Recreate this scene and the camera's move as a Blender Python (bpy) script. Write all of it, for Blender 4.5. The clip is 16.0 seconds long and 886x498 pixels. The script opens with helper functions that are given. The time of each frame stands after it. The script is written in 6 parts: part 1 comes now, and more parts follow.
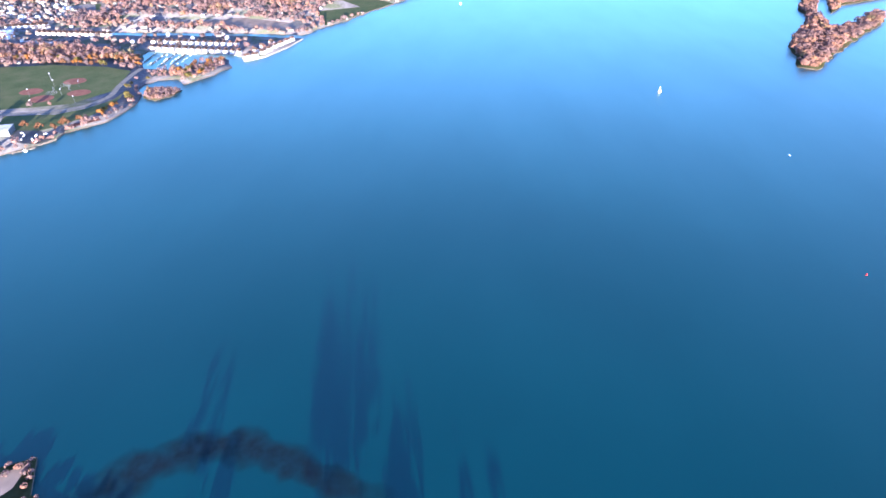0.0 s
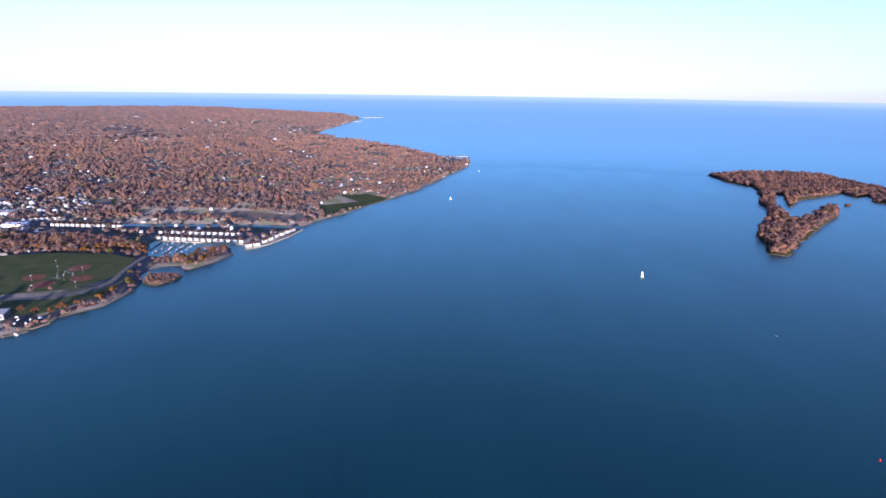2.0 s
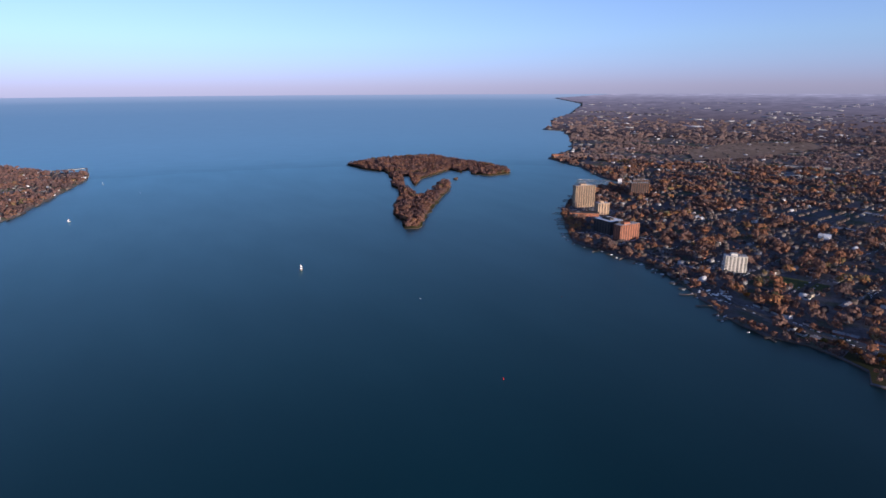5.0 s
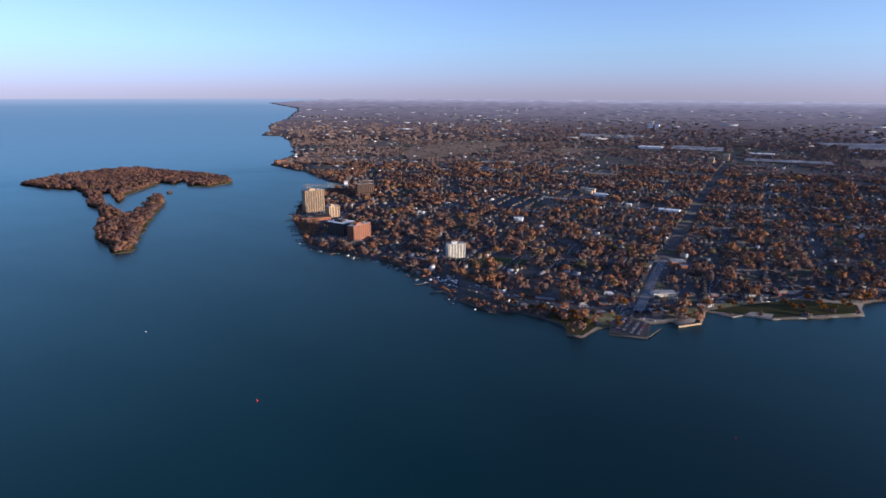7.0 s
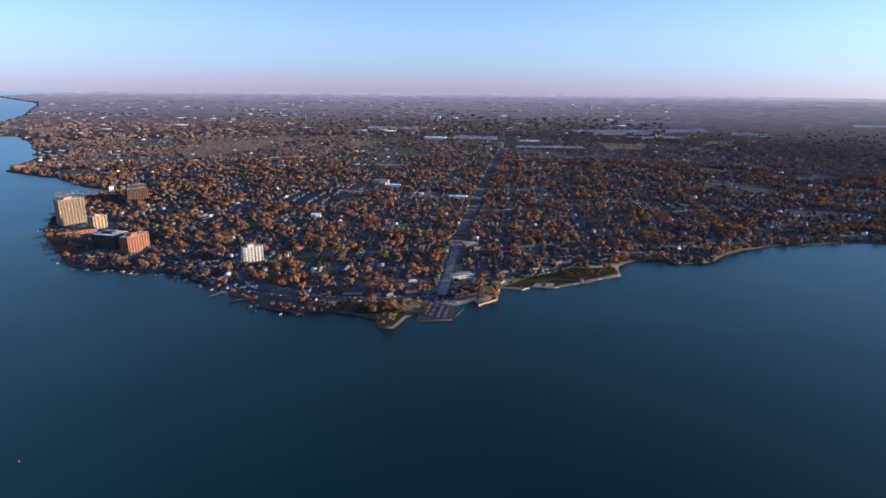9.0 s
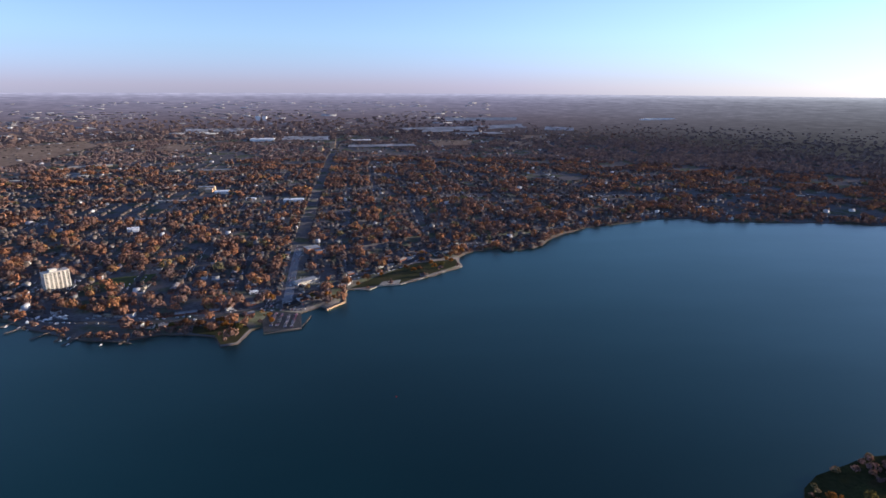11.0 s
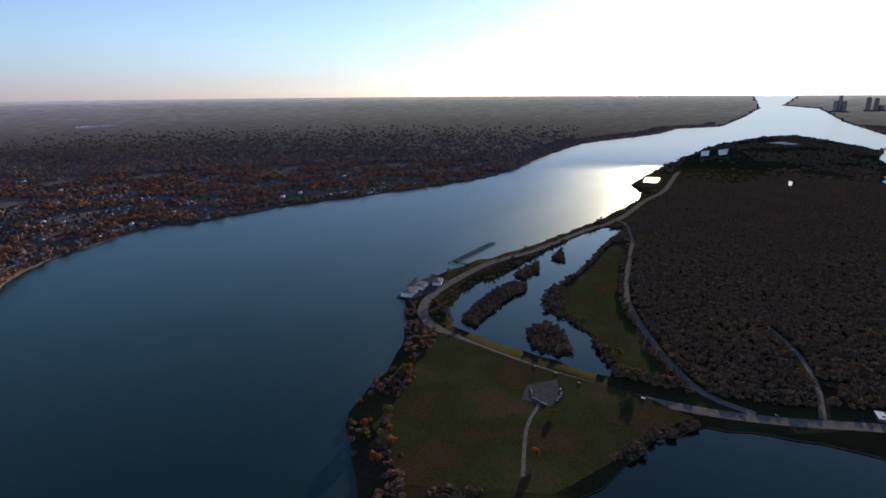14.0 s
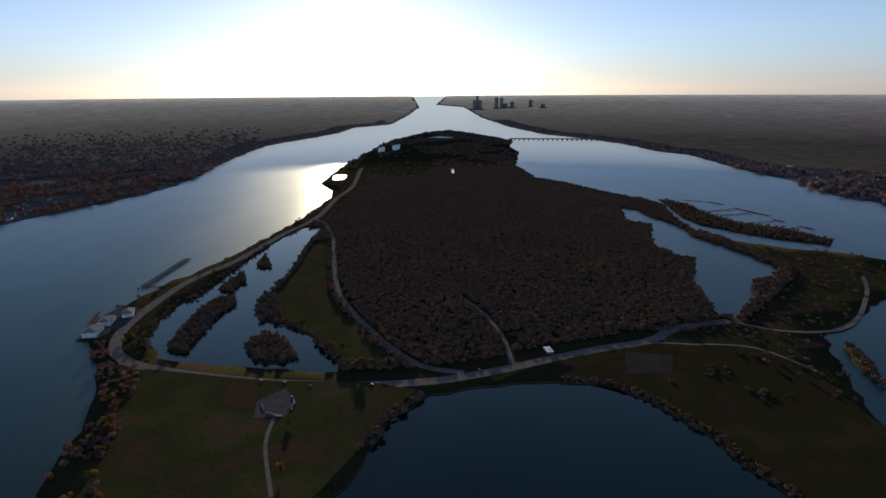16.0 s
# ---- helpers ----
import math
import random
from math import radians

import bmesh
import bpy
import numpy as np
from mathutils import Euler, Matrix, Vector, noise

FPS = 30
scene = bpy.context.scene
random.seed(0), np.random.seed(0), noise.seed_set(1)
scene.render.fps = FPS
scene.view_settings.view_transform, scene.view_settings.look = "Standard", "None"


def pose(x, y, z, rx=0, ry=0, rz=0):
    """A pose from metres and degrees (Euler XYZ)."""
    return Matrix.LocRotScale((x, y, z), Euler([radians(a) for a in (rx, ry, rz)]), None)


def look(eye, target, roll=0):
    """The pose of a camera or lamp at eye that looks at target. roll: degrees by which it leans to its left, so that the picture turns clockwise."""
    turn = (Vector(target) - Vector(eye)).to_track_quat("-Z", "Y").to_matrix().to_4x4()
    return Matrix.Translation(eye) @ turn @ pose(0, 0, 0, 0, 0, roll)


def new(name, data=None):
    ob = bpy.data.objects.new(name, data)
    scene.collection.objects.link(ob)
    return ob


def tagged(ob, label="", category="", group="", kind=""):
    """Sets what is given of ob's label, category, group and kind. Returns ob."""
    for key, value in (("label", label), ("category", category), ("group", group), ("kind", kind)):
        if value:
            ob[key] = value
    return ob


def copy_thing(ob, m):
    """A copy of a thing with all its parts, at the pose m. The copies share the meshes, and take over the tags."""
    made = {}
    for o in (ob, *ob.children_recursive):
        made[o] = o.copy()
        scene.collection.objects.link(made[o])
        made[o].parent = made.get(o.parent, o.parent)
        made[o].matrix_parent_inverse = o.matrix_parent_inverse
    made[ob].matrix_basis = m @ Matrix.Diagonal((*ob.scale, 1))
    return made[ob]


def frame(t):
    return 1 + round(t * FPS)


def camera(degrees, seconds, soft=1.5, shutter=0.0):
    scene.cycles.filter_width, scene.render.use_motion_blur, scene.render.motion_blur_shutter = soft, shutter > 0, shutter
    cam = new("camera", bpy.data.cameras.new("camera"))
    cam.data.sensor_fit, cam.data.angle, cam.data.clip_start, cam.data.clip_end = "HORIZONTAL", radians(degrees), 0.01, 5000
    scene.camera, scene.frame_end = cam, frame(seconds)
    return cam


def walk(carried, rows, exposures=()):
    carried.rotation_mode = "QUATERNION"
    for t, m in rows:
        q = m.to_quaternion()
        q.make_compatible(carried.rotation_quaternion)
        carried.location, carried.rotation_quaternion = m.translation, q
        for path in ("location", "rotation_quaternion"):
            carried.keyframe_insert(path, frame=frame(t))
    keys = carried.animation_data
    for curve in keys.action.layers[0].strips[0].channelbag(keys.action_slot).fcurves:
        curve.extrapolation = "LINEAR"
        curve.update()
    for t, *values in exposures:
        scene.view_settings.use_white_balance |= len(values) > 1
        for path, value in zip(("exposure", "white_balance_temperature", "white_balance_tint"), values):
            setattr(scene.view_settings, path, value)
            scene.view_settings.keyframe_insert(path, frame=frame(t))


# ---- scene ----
# ---- camera ----
EYE_H = 350.0
cam = camera(75.8, 16.0, soft=1.6)
# seconds, x, y, bearing, pitch, roll
ROWS = [
    (0, -0.1, 0.1, 86.16, -34.08, 0.72),
    (0.5, -1.3, 1.2, 86.44, -29.06, 0.73),
    (1, -2.6, 2.1, 86.68, -23.97, 0.76),
    (1.5, -3.5, 2.1, 86.78, -18.93, 0.78),
    (2, -4.4, 1.4, 86.86, -15.76, 0.80),
    (2.5, -4.4, 0.6, 86.98, -15.82, 0.80),
    (3, -3.4, -1.0, 88.96, -15.83, 0.75),
    (3.5, -3.4, -2.9, 94.56, -15.78, 0.58),
    (4, -4.4, -5.2, 102.87, -15.69, 0.42),
    (4.5, -3.8, -10.5, 112.29, -15.74, 0.09),
    (5, -1.0, -15.6, 121.00, -15.86, -0.25),
    (5.2, 0.3, -16.5, 124.21, -15.94, -0.11),
    (7.5, 13.3, -14.2, 154.43, -15.54, 0.19),
    (8, 16.7, -17.9, 160.30, -15.91, 0.26),
    (8.5, 19.3, -21.5, 165.17, -15.96, 0.38),
    (10.8, 28.5, -27.1, 183.76, -15.89, 0.44),
    (11, 29.4, -27.8, 185.89, -15.91, 0.34),
    (11.5, 32.0, -30.0, 191.62, -15.88, 0.25),
    (12, 34.8, -30.7, 198.35, -15.77, 0.22),
    (12.5, 37.8, -32.0, 206.79, -15.65, 0.09),
    (13, 42.9, -34.6, 216.45, -15.67, -0.25),
    (13.5, 48.9, -39.5, 226.69, -15.59, -0.50),
    (14, 52.1, -46.3, 237.08, -15.62, -0.44),
    (14.5, 52.5, -53.3, 247.34, -15.75, -0.18),
    (15, 52.0, -57.8, 256.45, -15.77, -0.19),
    (15.5, 52.0, -60.3, 264.31, -15.78, -0.37),
    (16, 53.3, -63.4, 268.05, -15.71, -0.38),
]


def bearing_pose(x, y, bearing, pitch, roll):
    a, p = radians(bearing), radians(pitch)
    eye = Vector((x, y, EYE_H))
    return look(eye, eye + Vector((math.sin(a) * math.cos(p), math.cos(a) * math.cos(p), math.sin(p))), roll)


walk(cam, [(t, bearing_pose(x, y, b, p, r)) for t, x, y, b, p, r in ROWS],
     [(0, 3.2, 5050, 9), (0.5, 2.9, 5050, 11), (1.0, 2.4, 5050, 14), (1.5, 1.95, 5050, 15), (2.0, 1.58, 5100, 16), (3.5, 0.79, 5300, 17), (5.0, 0.66, 5550, 12), (8.0, 1.0, 5600, 6), (11.0, 1.1, 5800, 5), (12.5, 0.95, 5900, 4), (14.5, 0.54, 6400, 4), (16, 0.25, 6500, 4)])

# ---- light ----
SUN_BEARING, SUN_ELEVATION = 260.0, 7.6
world = bpy.data.worlds.new("sky")
scene.world = world
world.use_nodes = True
wn = world.node_tree.nodes
sky = wn.new("ShaderNodeTexSky")
sky.sky_type = "NISHITA"
sky.sun_disc = False
sky.sun_elevation, sky.sun_rotation = radians(SUN_ELEVATION), radians(SUN_BEARING)
sky.altitude, sky.air_density, sky.dust_density, sky.ozone_density = 350, 0.9, 0.22, 3.0
soft = wn.new("ShaderNodeHueSaturation")
soft.inputs["Saturation"].default_value = 0.76
lilac = wn.new("ShaderNodeVectorMath")
lilac.operation = "MULTIPLY"
lilac.inputs[1].default_value = (0.985, 0.95, 1.18)
world.node_tree.links.new(sky.outputs[0], soft.inputs["Color"])
world.node_tree.links.new(soft.outputs[0], lilac.inputs[0])
# evening haze low over the horizon, all the way round
way_up, height_of, low_band, haze = wn.new("ShaderNodeTexCoord"), wn.new("ShaderNodeSeparateXYZ"), wn.new("ShaderNodeMapRange"), wn.new("ShaderNodeMix")
haze.data_type = "RGBA"
haze.blend_type = "MULTIPLY"
low_band.inputs[1].default_value, low_band.inputs[2].default_value = 0.0, 0.085
low_band.inputs[3].default_value, low_band.inputs[4].default_value = 1.0, 0.0
low_band.interpolation_type = "SMOOTHSTEP"
side_of_sky, sunward, band_tint = wn.new("ShaderNodeVectorMath"), wn.new("ShaderNodeMapRange"), wn.new("ShaderNodeMix")
side_of_sky.operation, band_tint.data_type = "DOT_PRODUCT", "RGBA"
side_of_sky.inputs[1].default_value = (math.sin(radians(SUN_BEARING)), math.cos(radians(SUN_BEARING)), 0)
sunward.inputs[1].default_value, sunward.inputs[2].default_value = 0.35, 0.95
band_tint.inputs[6].default_value, band_tint.inputs[7].default_value = (0.79, 0.755, 1.05, 1), (0.80, 0.83, 0.84, 1)
world.node_tree.links.new(way_up.outputs["Generated"], side_of_sky.inputs[0])
world.node_tree.links.new(side_of_sky.outputs["Value"], sunward.inputs[0])
world.node_tree.links.new(sunward.outputs[0], band_tint.inputs[0])
world.node_tree.links.new(band_tint.outputs[2], haze.inputs[7])
world.node_tree.links.new(way_up.outputs["Generated"], height_of.inputs[0])
world.node_tree.links.new(height_of.outputs[2], low_band.inputs[0])
world.node_tree.links.new(low_band.outputs[0], haze.inputs[0])
world.node_tree.links.new(lilac.outputs[0], haze.inputs[6])
world.node_tree.links.new(haze.outputs[2], wn["Background"].inputs[0])
wn["Background"].inputs[1].default_value = 0.118
sun = new("sun", bpy.data.lights.new("sun", "SUN"))
sun.data.energy, sun.data.angle, sun.data.color = 4.8, radians(1.0), (1.0, 0.76, 0.55)
sun_way = Vector((math.sin(radians(SUN_BEARING)) * math.cos(radians(SUN_ELEVATION)), math.cos(radians(SUN_BEARING)) * math.cos(radians(SUN_ELEVATION)), math.sin(radians(SUN_ELEVATION))))
sun.matrix_world = look(sun_way * 3000, (0, 0, 0))


# ---- materials ----
def material(name, stops, scale=0.05, rough=0.9, bump=0.0, detail=6.0, fine=0.0, attribute="", metal=0.0, spec=0.0, thin=0.0):
    """A procedural surface: colour stops driven by noise in world metres, or by a piece's own tint."""
    m = bpy.data.materials.new(name)
    m.use_nodes = True
    nodes, links = m.node_tree.nodes, m.node_tree.links
    bsdf = nodes["Principled BSDF"]
    bsdf.inputs["Roughness"].default_value, bsdf.inputs["Metallic"].default_value = rough, metal
    bsdf.inputs["Specular IOR Level"].default_value = spec
    geo = nodes.new("ShaderNodeNewGeometry")
    ramp = nodes.new("ShaderNodeValToRGB")
    for n, (at, colour) in enumerate(stops):
        e = ramp.color_ramp.elements[n] if n < 2 else ramp.color_ramp.elements.new(at)
        e.position, e.color = at, (*colour, 1)
    big = nodes.new("ShaderNodeTexNoise")
    big.inputs["Scale"].default_value, big.inputs["Detail"].default_value = scale, detail
    links.new(geo.outputs["Position"], big.inputs["Vector"])
    if attribute == "random":
        info = nodes.new("ShaderNodeObjectInfo")
        links.new(info.outputs["Random"], ramp.inputs[0])
    elif attribute:
        tint = nodes.new("ShaderNodeAttribute")
        tint.attribute_name = attribute
        links.new(tint.outputs["Fac"], ramp.inputs[0])
    else:
        links.new(big.outputs[0], ramp.inputs[0])
    out = ramp.outputs[0]
    if fine or attribute:
        small = nodes.new("ShaderNodeTexNoise")
        small.inputs["Scale"].default_value, small.inputs["Detail"].default_value = fine or scale, 4
        links.new(geo.outputs["Position"], small.inputs["Vector"])
        shade = nodes.new("ShaderNodeMapRange")
        shade.inputs[1].default_value, shade.inputs[2].default_value = 0.3, 0.7
        shade.inputs[3].default_value, shade.inputs[4].default_value = 0.72, 1.22
        links.new(small.outputs[0], shade.inputs[0])
        mul = nodes.new("ShaderNodeVectorMath")
        mul.operation = "MULTIPLY"
        links.new(out, mul.inputs[0])
        links.new(shade.outputs[0], mul.inputs[1])
        out = mul.outputs[0]
    links.new(out, bsdf.inputs["Base Color"])
    if thin:
        through_leaf, blend = nodes.new("ShaderNodeBsdfTranslucent"), nodes.new("ShaderNodeMixShader")
        blend.inputs[0].default_value = thin
        links.new(out, through_leaf.inputs["Color"])
        links.new(bsdf.outputs[0], blend.inputs[1])
        links.new(through_leaf.outputs[0], blend.inputs[2])
        links.new(blend.outputs[0], nodes["Material Output"].inputs["Surface"])
    if bump:
        b = nodes.new("ShaderNodeBump")
        b.inputs["Strength"].default_value, b.inputs["Distance"].default_value = bump, 1.0
        links.new(big.outputs[0], b.inputs["Height"])
        links.new(b.outputs[0], bsdf.inputs["Normal"])
    return m


def water_material(name, glow=None, reach=(2800, 4700), rough=0.4, dim=1.0, shares=()):
    """Wind-ruffled water: a dim blue-green body under a gloss. The far backdrop has haze and sky brightness painted in
    as emission.
    """
    m = bpy.data.materials.new(name)
    m.use_nodes = True
    nodes, links = m.node_tree.nodes, m.node_tree.links
    nodes.remove(nodes["Principled BSDF"])
    geo, big, ramp = nodes.new("ShaderNodeNewGeometry"), nodes.new("ShaderNodeTexNoise"), nodes.new("ShaderNodeValToRGB")
    big.inputs["Scale"].default_value, big.inputs["Detail"].default_value = 0.004, 4
    ramp.color_ramp.elements[0].position, ramp.color_ramp.elements[0].color = 0.3, (0.0010 * dim, 0.0185 * dim, 0.0225 * dim, 1)
    ramp.color_ramp.elements[1].position, ramp.color_ramp.elements[1].color = 0.7, (0.0018 * dim, 0.0235 * dim, 0.0275 * dim, 1)
    links.new(geo.outputs["Position"], big.inputs["Vector"])
    links.new(big.outputs[0], ramp.inputs[0])
    body, gloss, fresnel, share, mix = nodes.new("ShaderNodeBsdfDiffuse"), nodes.new("ShaderNodeBsdfGlossy"), nodes.new("ShaderNodeFresnel"), nodes.new("ShaderNodeMath"), nodes.new("ShaderNodeMixShader")
    # body colour darkens outward from a point in the lake east of the island
    off, body_fade, depth = nodes.new("ShaderNodeVectorMath"), nodes.new("ShaderNodeMapRange"), nodes.new("ShaderNodeVectorMath")
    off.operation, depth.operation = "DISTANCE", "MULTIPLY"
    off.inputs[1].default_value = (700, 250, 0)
    body_fade.inputs[1].default_value, body_fade.inputs[2].default_value = 560, 1150
    body_fade.inputs[3].default_value, body_fade.inputs[4].default_value = 1.15, 0.42
    body_fade.interpolation_type = "SMOOTHSTEP"
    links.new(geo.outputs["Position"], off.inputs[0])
    links.new(off.outputs["Value"], body_fade.inputs[0])
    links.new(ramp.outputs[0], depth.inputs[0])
    links.new(body_fade.outputs[0], depth.inputs[1])
    links.new(depth.outputs[0], body.inputs["Color"])
    gloss.distribution = "BECKMANN"
    gloss.inputs["Roughness"].default_value = rough
    # reflection colour set by hand: gloss tints mirrored sky blue-green, greyer to the west
    where, westward, gloss_tint = nodes.new("ShaderNodeSeparateXYZ"), nodes.new("ShaderNodeMapRange"), nodes.new("ShaderNodeMix")
    gloss_tint.data_type = "RGBA"
    westward.inputs[1].default_value, westward.inputs[2].default_value = -300, -1300
    gloss_tint.inputs[6].default_value, gloss_tint.inputs[7].default_value = (0.70, 0.96, 0.87, 1), (0.86, 0.93, 0.84, 1)
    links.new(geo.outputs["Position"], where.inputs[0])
    links.new(where.outputs[0], westward.inputs[0])
    links.new(westward.outputs[0], gloss_tint.inputs[0])
    links.new(gloss_tint.outputs[2], gloss.inputs["Color"])
    fresnel.inputs["IOR"].default_value = 1.33
    share.operation = "MULTIPLY"
    share.inputs[1].default_value = 1.34
    links.new(fresnel.outputs[0], share.inputs[0])
    lanes, calm, sway, drift = nodes.new("ShaderNodeTexNoise"), nodes.new("ShaderNodeMapRange"), nodes.new("ShaderNodeMath"), nodes.new("ShaderNodeVectorMath")
    drift.operation, sway.operation = "MULTIPLY", "MULTIPLY"
    drift.inputs[1].default_value = (0.0035, 0.009, 1.0)
    lanes.inputs["Scale"].default_value, lanes.inputs["Detail"].default_value = 1.0, 7
    calm.inputs[1].default_value, calm.inputs[2].default_value = 0.3, 0.7
    calm.inputs[3].default_value, calm.inputs[4].default_value = 0.955, 1.045
    links.new(geo.outputs["Position"], drift.inputs[0])
    links.new(drift.outputs[0], lanes.inputs["Vector"])
    links.new(lanes.outputs[0], calm.inputs[0])
    links.new(share.outputs[0], sway.inputs[0])
    links.new(calm.outputs[0], sway.inputs[1])
    links.new(sway.outputs[0], mix.inputs[0])
    chop, lobes = nodes.new("ShaderNodeBsdfGlossy"), nodes.new("ShaderNodeMixShader")
    chop.distribution = "BECKMANN"
    chop.inputs["Roughness"].default_value = rough * 1.6
    links.new(gloss_tint.outputs[2], chop.inputs["Color"])
    lobes.inputs[0].default_value = 0.3
    links.new(gloss.outputs[0], lobes.inputs[1])
    links.new(chop.outputs[0], lobes.inputs[2])
    links.new(body.outputs[0], mix.inputs[1])
    links.new(lobes.outputs[0], mix.inputs[2])
    out = mix
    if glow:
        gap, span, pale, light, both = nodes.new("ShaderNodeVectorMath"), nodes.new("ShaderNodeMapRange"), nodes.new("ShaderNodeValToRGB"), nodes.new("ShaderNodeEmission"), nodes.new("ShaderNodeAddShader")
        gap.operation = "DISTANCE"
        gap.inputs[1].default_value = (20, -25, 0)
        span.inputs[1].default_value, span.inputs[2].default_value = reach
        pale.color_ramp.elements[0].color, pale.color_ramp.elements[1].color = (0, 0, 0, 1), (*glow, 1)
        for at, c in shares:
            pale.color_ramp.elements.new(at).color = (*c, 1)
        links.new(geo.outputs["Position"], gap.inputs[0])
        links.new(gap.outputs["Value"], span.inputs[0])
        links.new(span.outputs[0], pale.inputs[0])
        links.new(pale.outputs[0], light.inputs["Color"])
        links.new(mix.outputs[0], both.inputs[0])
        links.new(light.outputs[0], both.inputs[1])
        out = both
    waves, bump = nodes.new("ShaderNodeTexNoise"), nodes.new("ShaderNodeBump")
    waves.inputs["Scale"].default_value, waves.inputs["Detail"].default_value = 0.12, 5
    links.new(geo.outputs["Position"], waves.inputs["Vector"])
    bump.inputs["Strength"].default_value, bump.inputs["Distance"].default_value = 0.10, 1.0
    links.new(waves.outputs[0], bump.inputs["Height"])
    for n in (body, gloss, chop):
        links.new(bump.outputs[0], n.inputs["Normal"])
    links.new(out.outputs[0], nodes["Material Output"].inputs["Surface"])
    return m


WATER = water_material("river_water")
LAKE_DISTANCE = water_material("haze_glow_lake", (0.19, 0.205, 0.27), (2630, 4880), shares=((0.06, (0.010, 0.017, 0.026)), (0.16, (0.024, 0.040, 0.062)), (0.4, (0.048, 0.078, 0.120)), (0.8, (0.075, 0.112, 0.172)), (0.93, (0.105, 0.138, 0.200))))
RIVER_DISTANCE = water_material("glare_glow_river", (0.40, 0.42, 0.44), (2630, 4880), shares=((0.04, (0.030, 0.0315, 0.033)), (0.16, (0.11, 0.115, 0.12)), (0.4, (0.24, 0.25, 0.26))))
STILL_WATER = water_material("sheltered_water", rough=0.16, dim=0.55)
SUBURB = material("suburb_ground", [(0.3, (0.090, 0.083, 0.085)), (0.5, (0.125, 0.115, 0.116)), (0.62, (0.075, 0.082, 0.050)), (0.75, (0.17, 0.16, 0.155))], 0.012, bump=0.2, fine=0.15)
LAWN = material("lawn", [(0.34, (0.032, 0.024, 0.015)), (0.46, (0.023, 0.022, 0.010)), (0.56, (0.023, 0.025, 0.010)), (0.68, (0.036, 0.028, 0.016))], 0.018, fine=0.5)
FIELD_GRASS = material("mown_field", [(0.3, (0.052, 0.068, 0.030)), (0.5, (0.068, 0.078, 0.036)), (0.7, (0.088, 0.088, 0.044))], 0.03, fine=0.6)
ISLAND = material("island_ground", [(0.35, (0.034, 0.026, 0.019)), (0.5, (0.028, 0.028, 0.013)), (0.7, (0.034, 0.036, 0.016))], 0.015, fine=0.3)
ASPHALT = material("asphalt", [(0.3, (0.05, 0.05, 0.052)), (0.7, (0.085, 0.082, 0.08))], 0.2, fine=1.0)
AVENUE = material("pale_avenue_concrete", [(0.3, (0.17, 0.167, 0.17)), (0.7, (0.25, 0.245, 0.245))], 0.1, fine=0.8)
SHORE_GRASS = material("dull_shore_grass", [(0.3, (0.040, 0.044, 0.022)), (0.5, (0.050, 0.050, 0.026)), (0.7, (0.064, 0.054, 0.032))], 0.03, fine=0.6)
BRIDGE_STONE = material("dark_bridge_concrete", [(0.3, (0.09, 0.085, 0.08)), (0.7, (0.14, 0.132, 0.122))], 0.2, fine=1.2)
MEADOW_GRASS = material("autumn_meadow", [(0.36, (0.050, 0.034, 0.019)), (0.45, (0.034, 0.034, 0.015)), (0.55, (0.036, 0.043, 0.016)), (0.66, (0.062, 0.044, 0.025))], 0.011, fine=0.4)
WORN_LOT = material("dark_worn_asphalt", [(0.3, (0.028, 0.027, 0.026)), (0.7, (0.042, 0.039, 0.036))], 0.05, fine=0.6)
PALE_ROAD = material("worn_concrete", [(0.3, (0.110, 0.100, 0.089)), (0.7, (0.170, 0.154, 0.135))], 0.1, fine=0.8)
STONE = material("shore_stone", [(0.3, (0.055, 0.043, 0.033)), (0.7, (0.115, 0.092, 0.072))], 0.3, bump=0.5)
CONCRETE = material("seawall_concrete", [(0.3, (0.24, 0.22, 0.19)), (0.7, (0.36, 0.33, 0.28))], 0.2, fine=1.2)
CLAY = material("infield_clay", [(0.3, (0.14, 0.062, 0.046)), (0.7, (0.19, 0.088, 0.062))], 0.1, fine=0.6)
LEAVES = material("autumn_leaves", [(0.0, (0.112, 0.082, 0.082)), (0.3, (0.152, 0.099, 0.092)), (0.6, (0.195, 0.118, 0.100)), (0.82, (0.245, 0.132, 0.088)), (0.93, (0.235, 0.150, 0.082)), (1.0, (0.150, 0.126, 0.068))], 0.4, attribute="tint", rough=0.85, thin=0.25)
ISLE_LEAVES = material("russet_island_leaves", [(0.0, (0.118, 0.078, 0.073)), (0.3, (0.168, 0.099, 0.084)), (0.6, (0.216, 0.118, 0.088)), (0.82, (0.268, 0.130, 0.077)), (0.93, (0.25, 0.150, 0.075)), (1.0, (0.150, 0.122, 0.064))], 0.4, attribute="tint", rough=0.85, thin=0.25)
DULL_LEAVES = material("bare_woods", [(0.0, (0.122, 0.088, 0.064)), (0.5, (0.142, 0.096, 0.064)), (0.9, (0.165, 0.103, 0.062)), (1.0, (0.180, 0.122, 0.064))], 0.3, attribute="tint", rough=0.9, thin=0.08)
STUBBLE = material("stubble_field", [(0.3, (0.17, 0.125, 0.095)), (0.7, (0.25, 0.185, 0.14))], 0.008, fine=0.05)
YARD = material("pale_yard", [(0.3, (0.18, 0.18, 0.19)), (0.5, (0.26, 0.26, 0.27)), (0.7, (0.38, 0.38, 0.39))], 0.02, fine=0.08)
BARK = material("bark", [(0.3, (0.05, 0.038, 0.03)), (0.7, (0.09, 0.07, 0.055))], 2.0, bump=0.4)
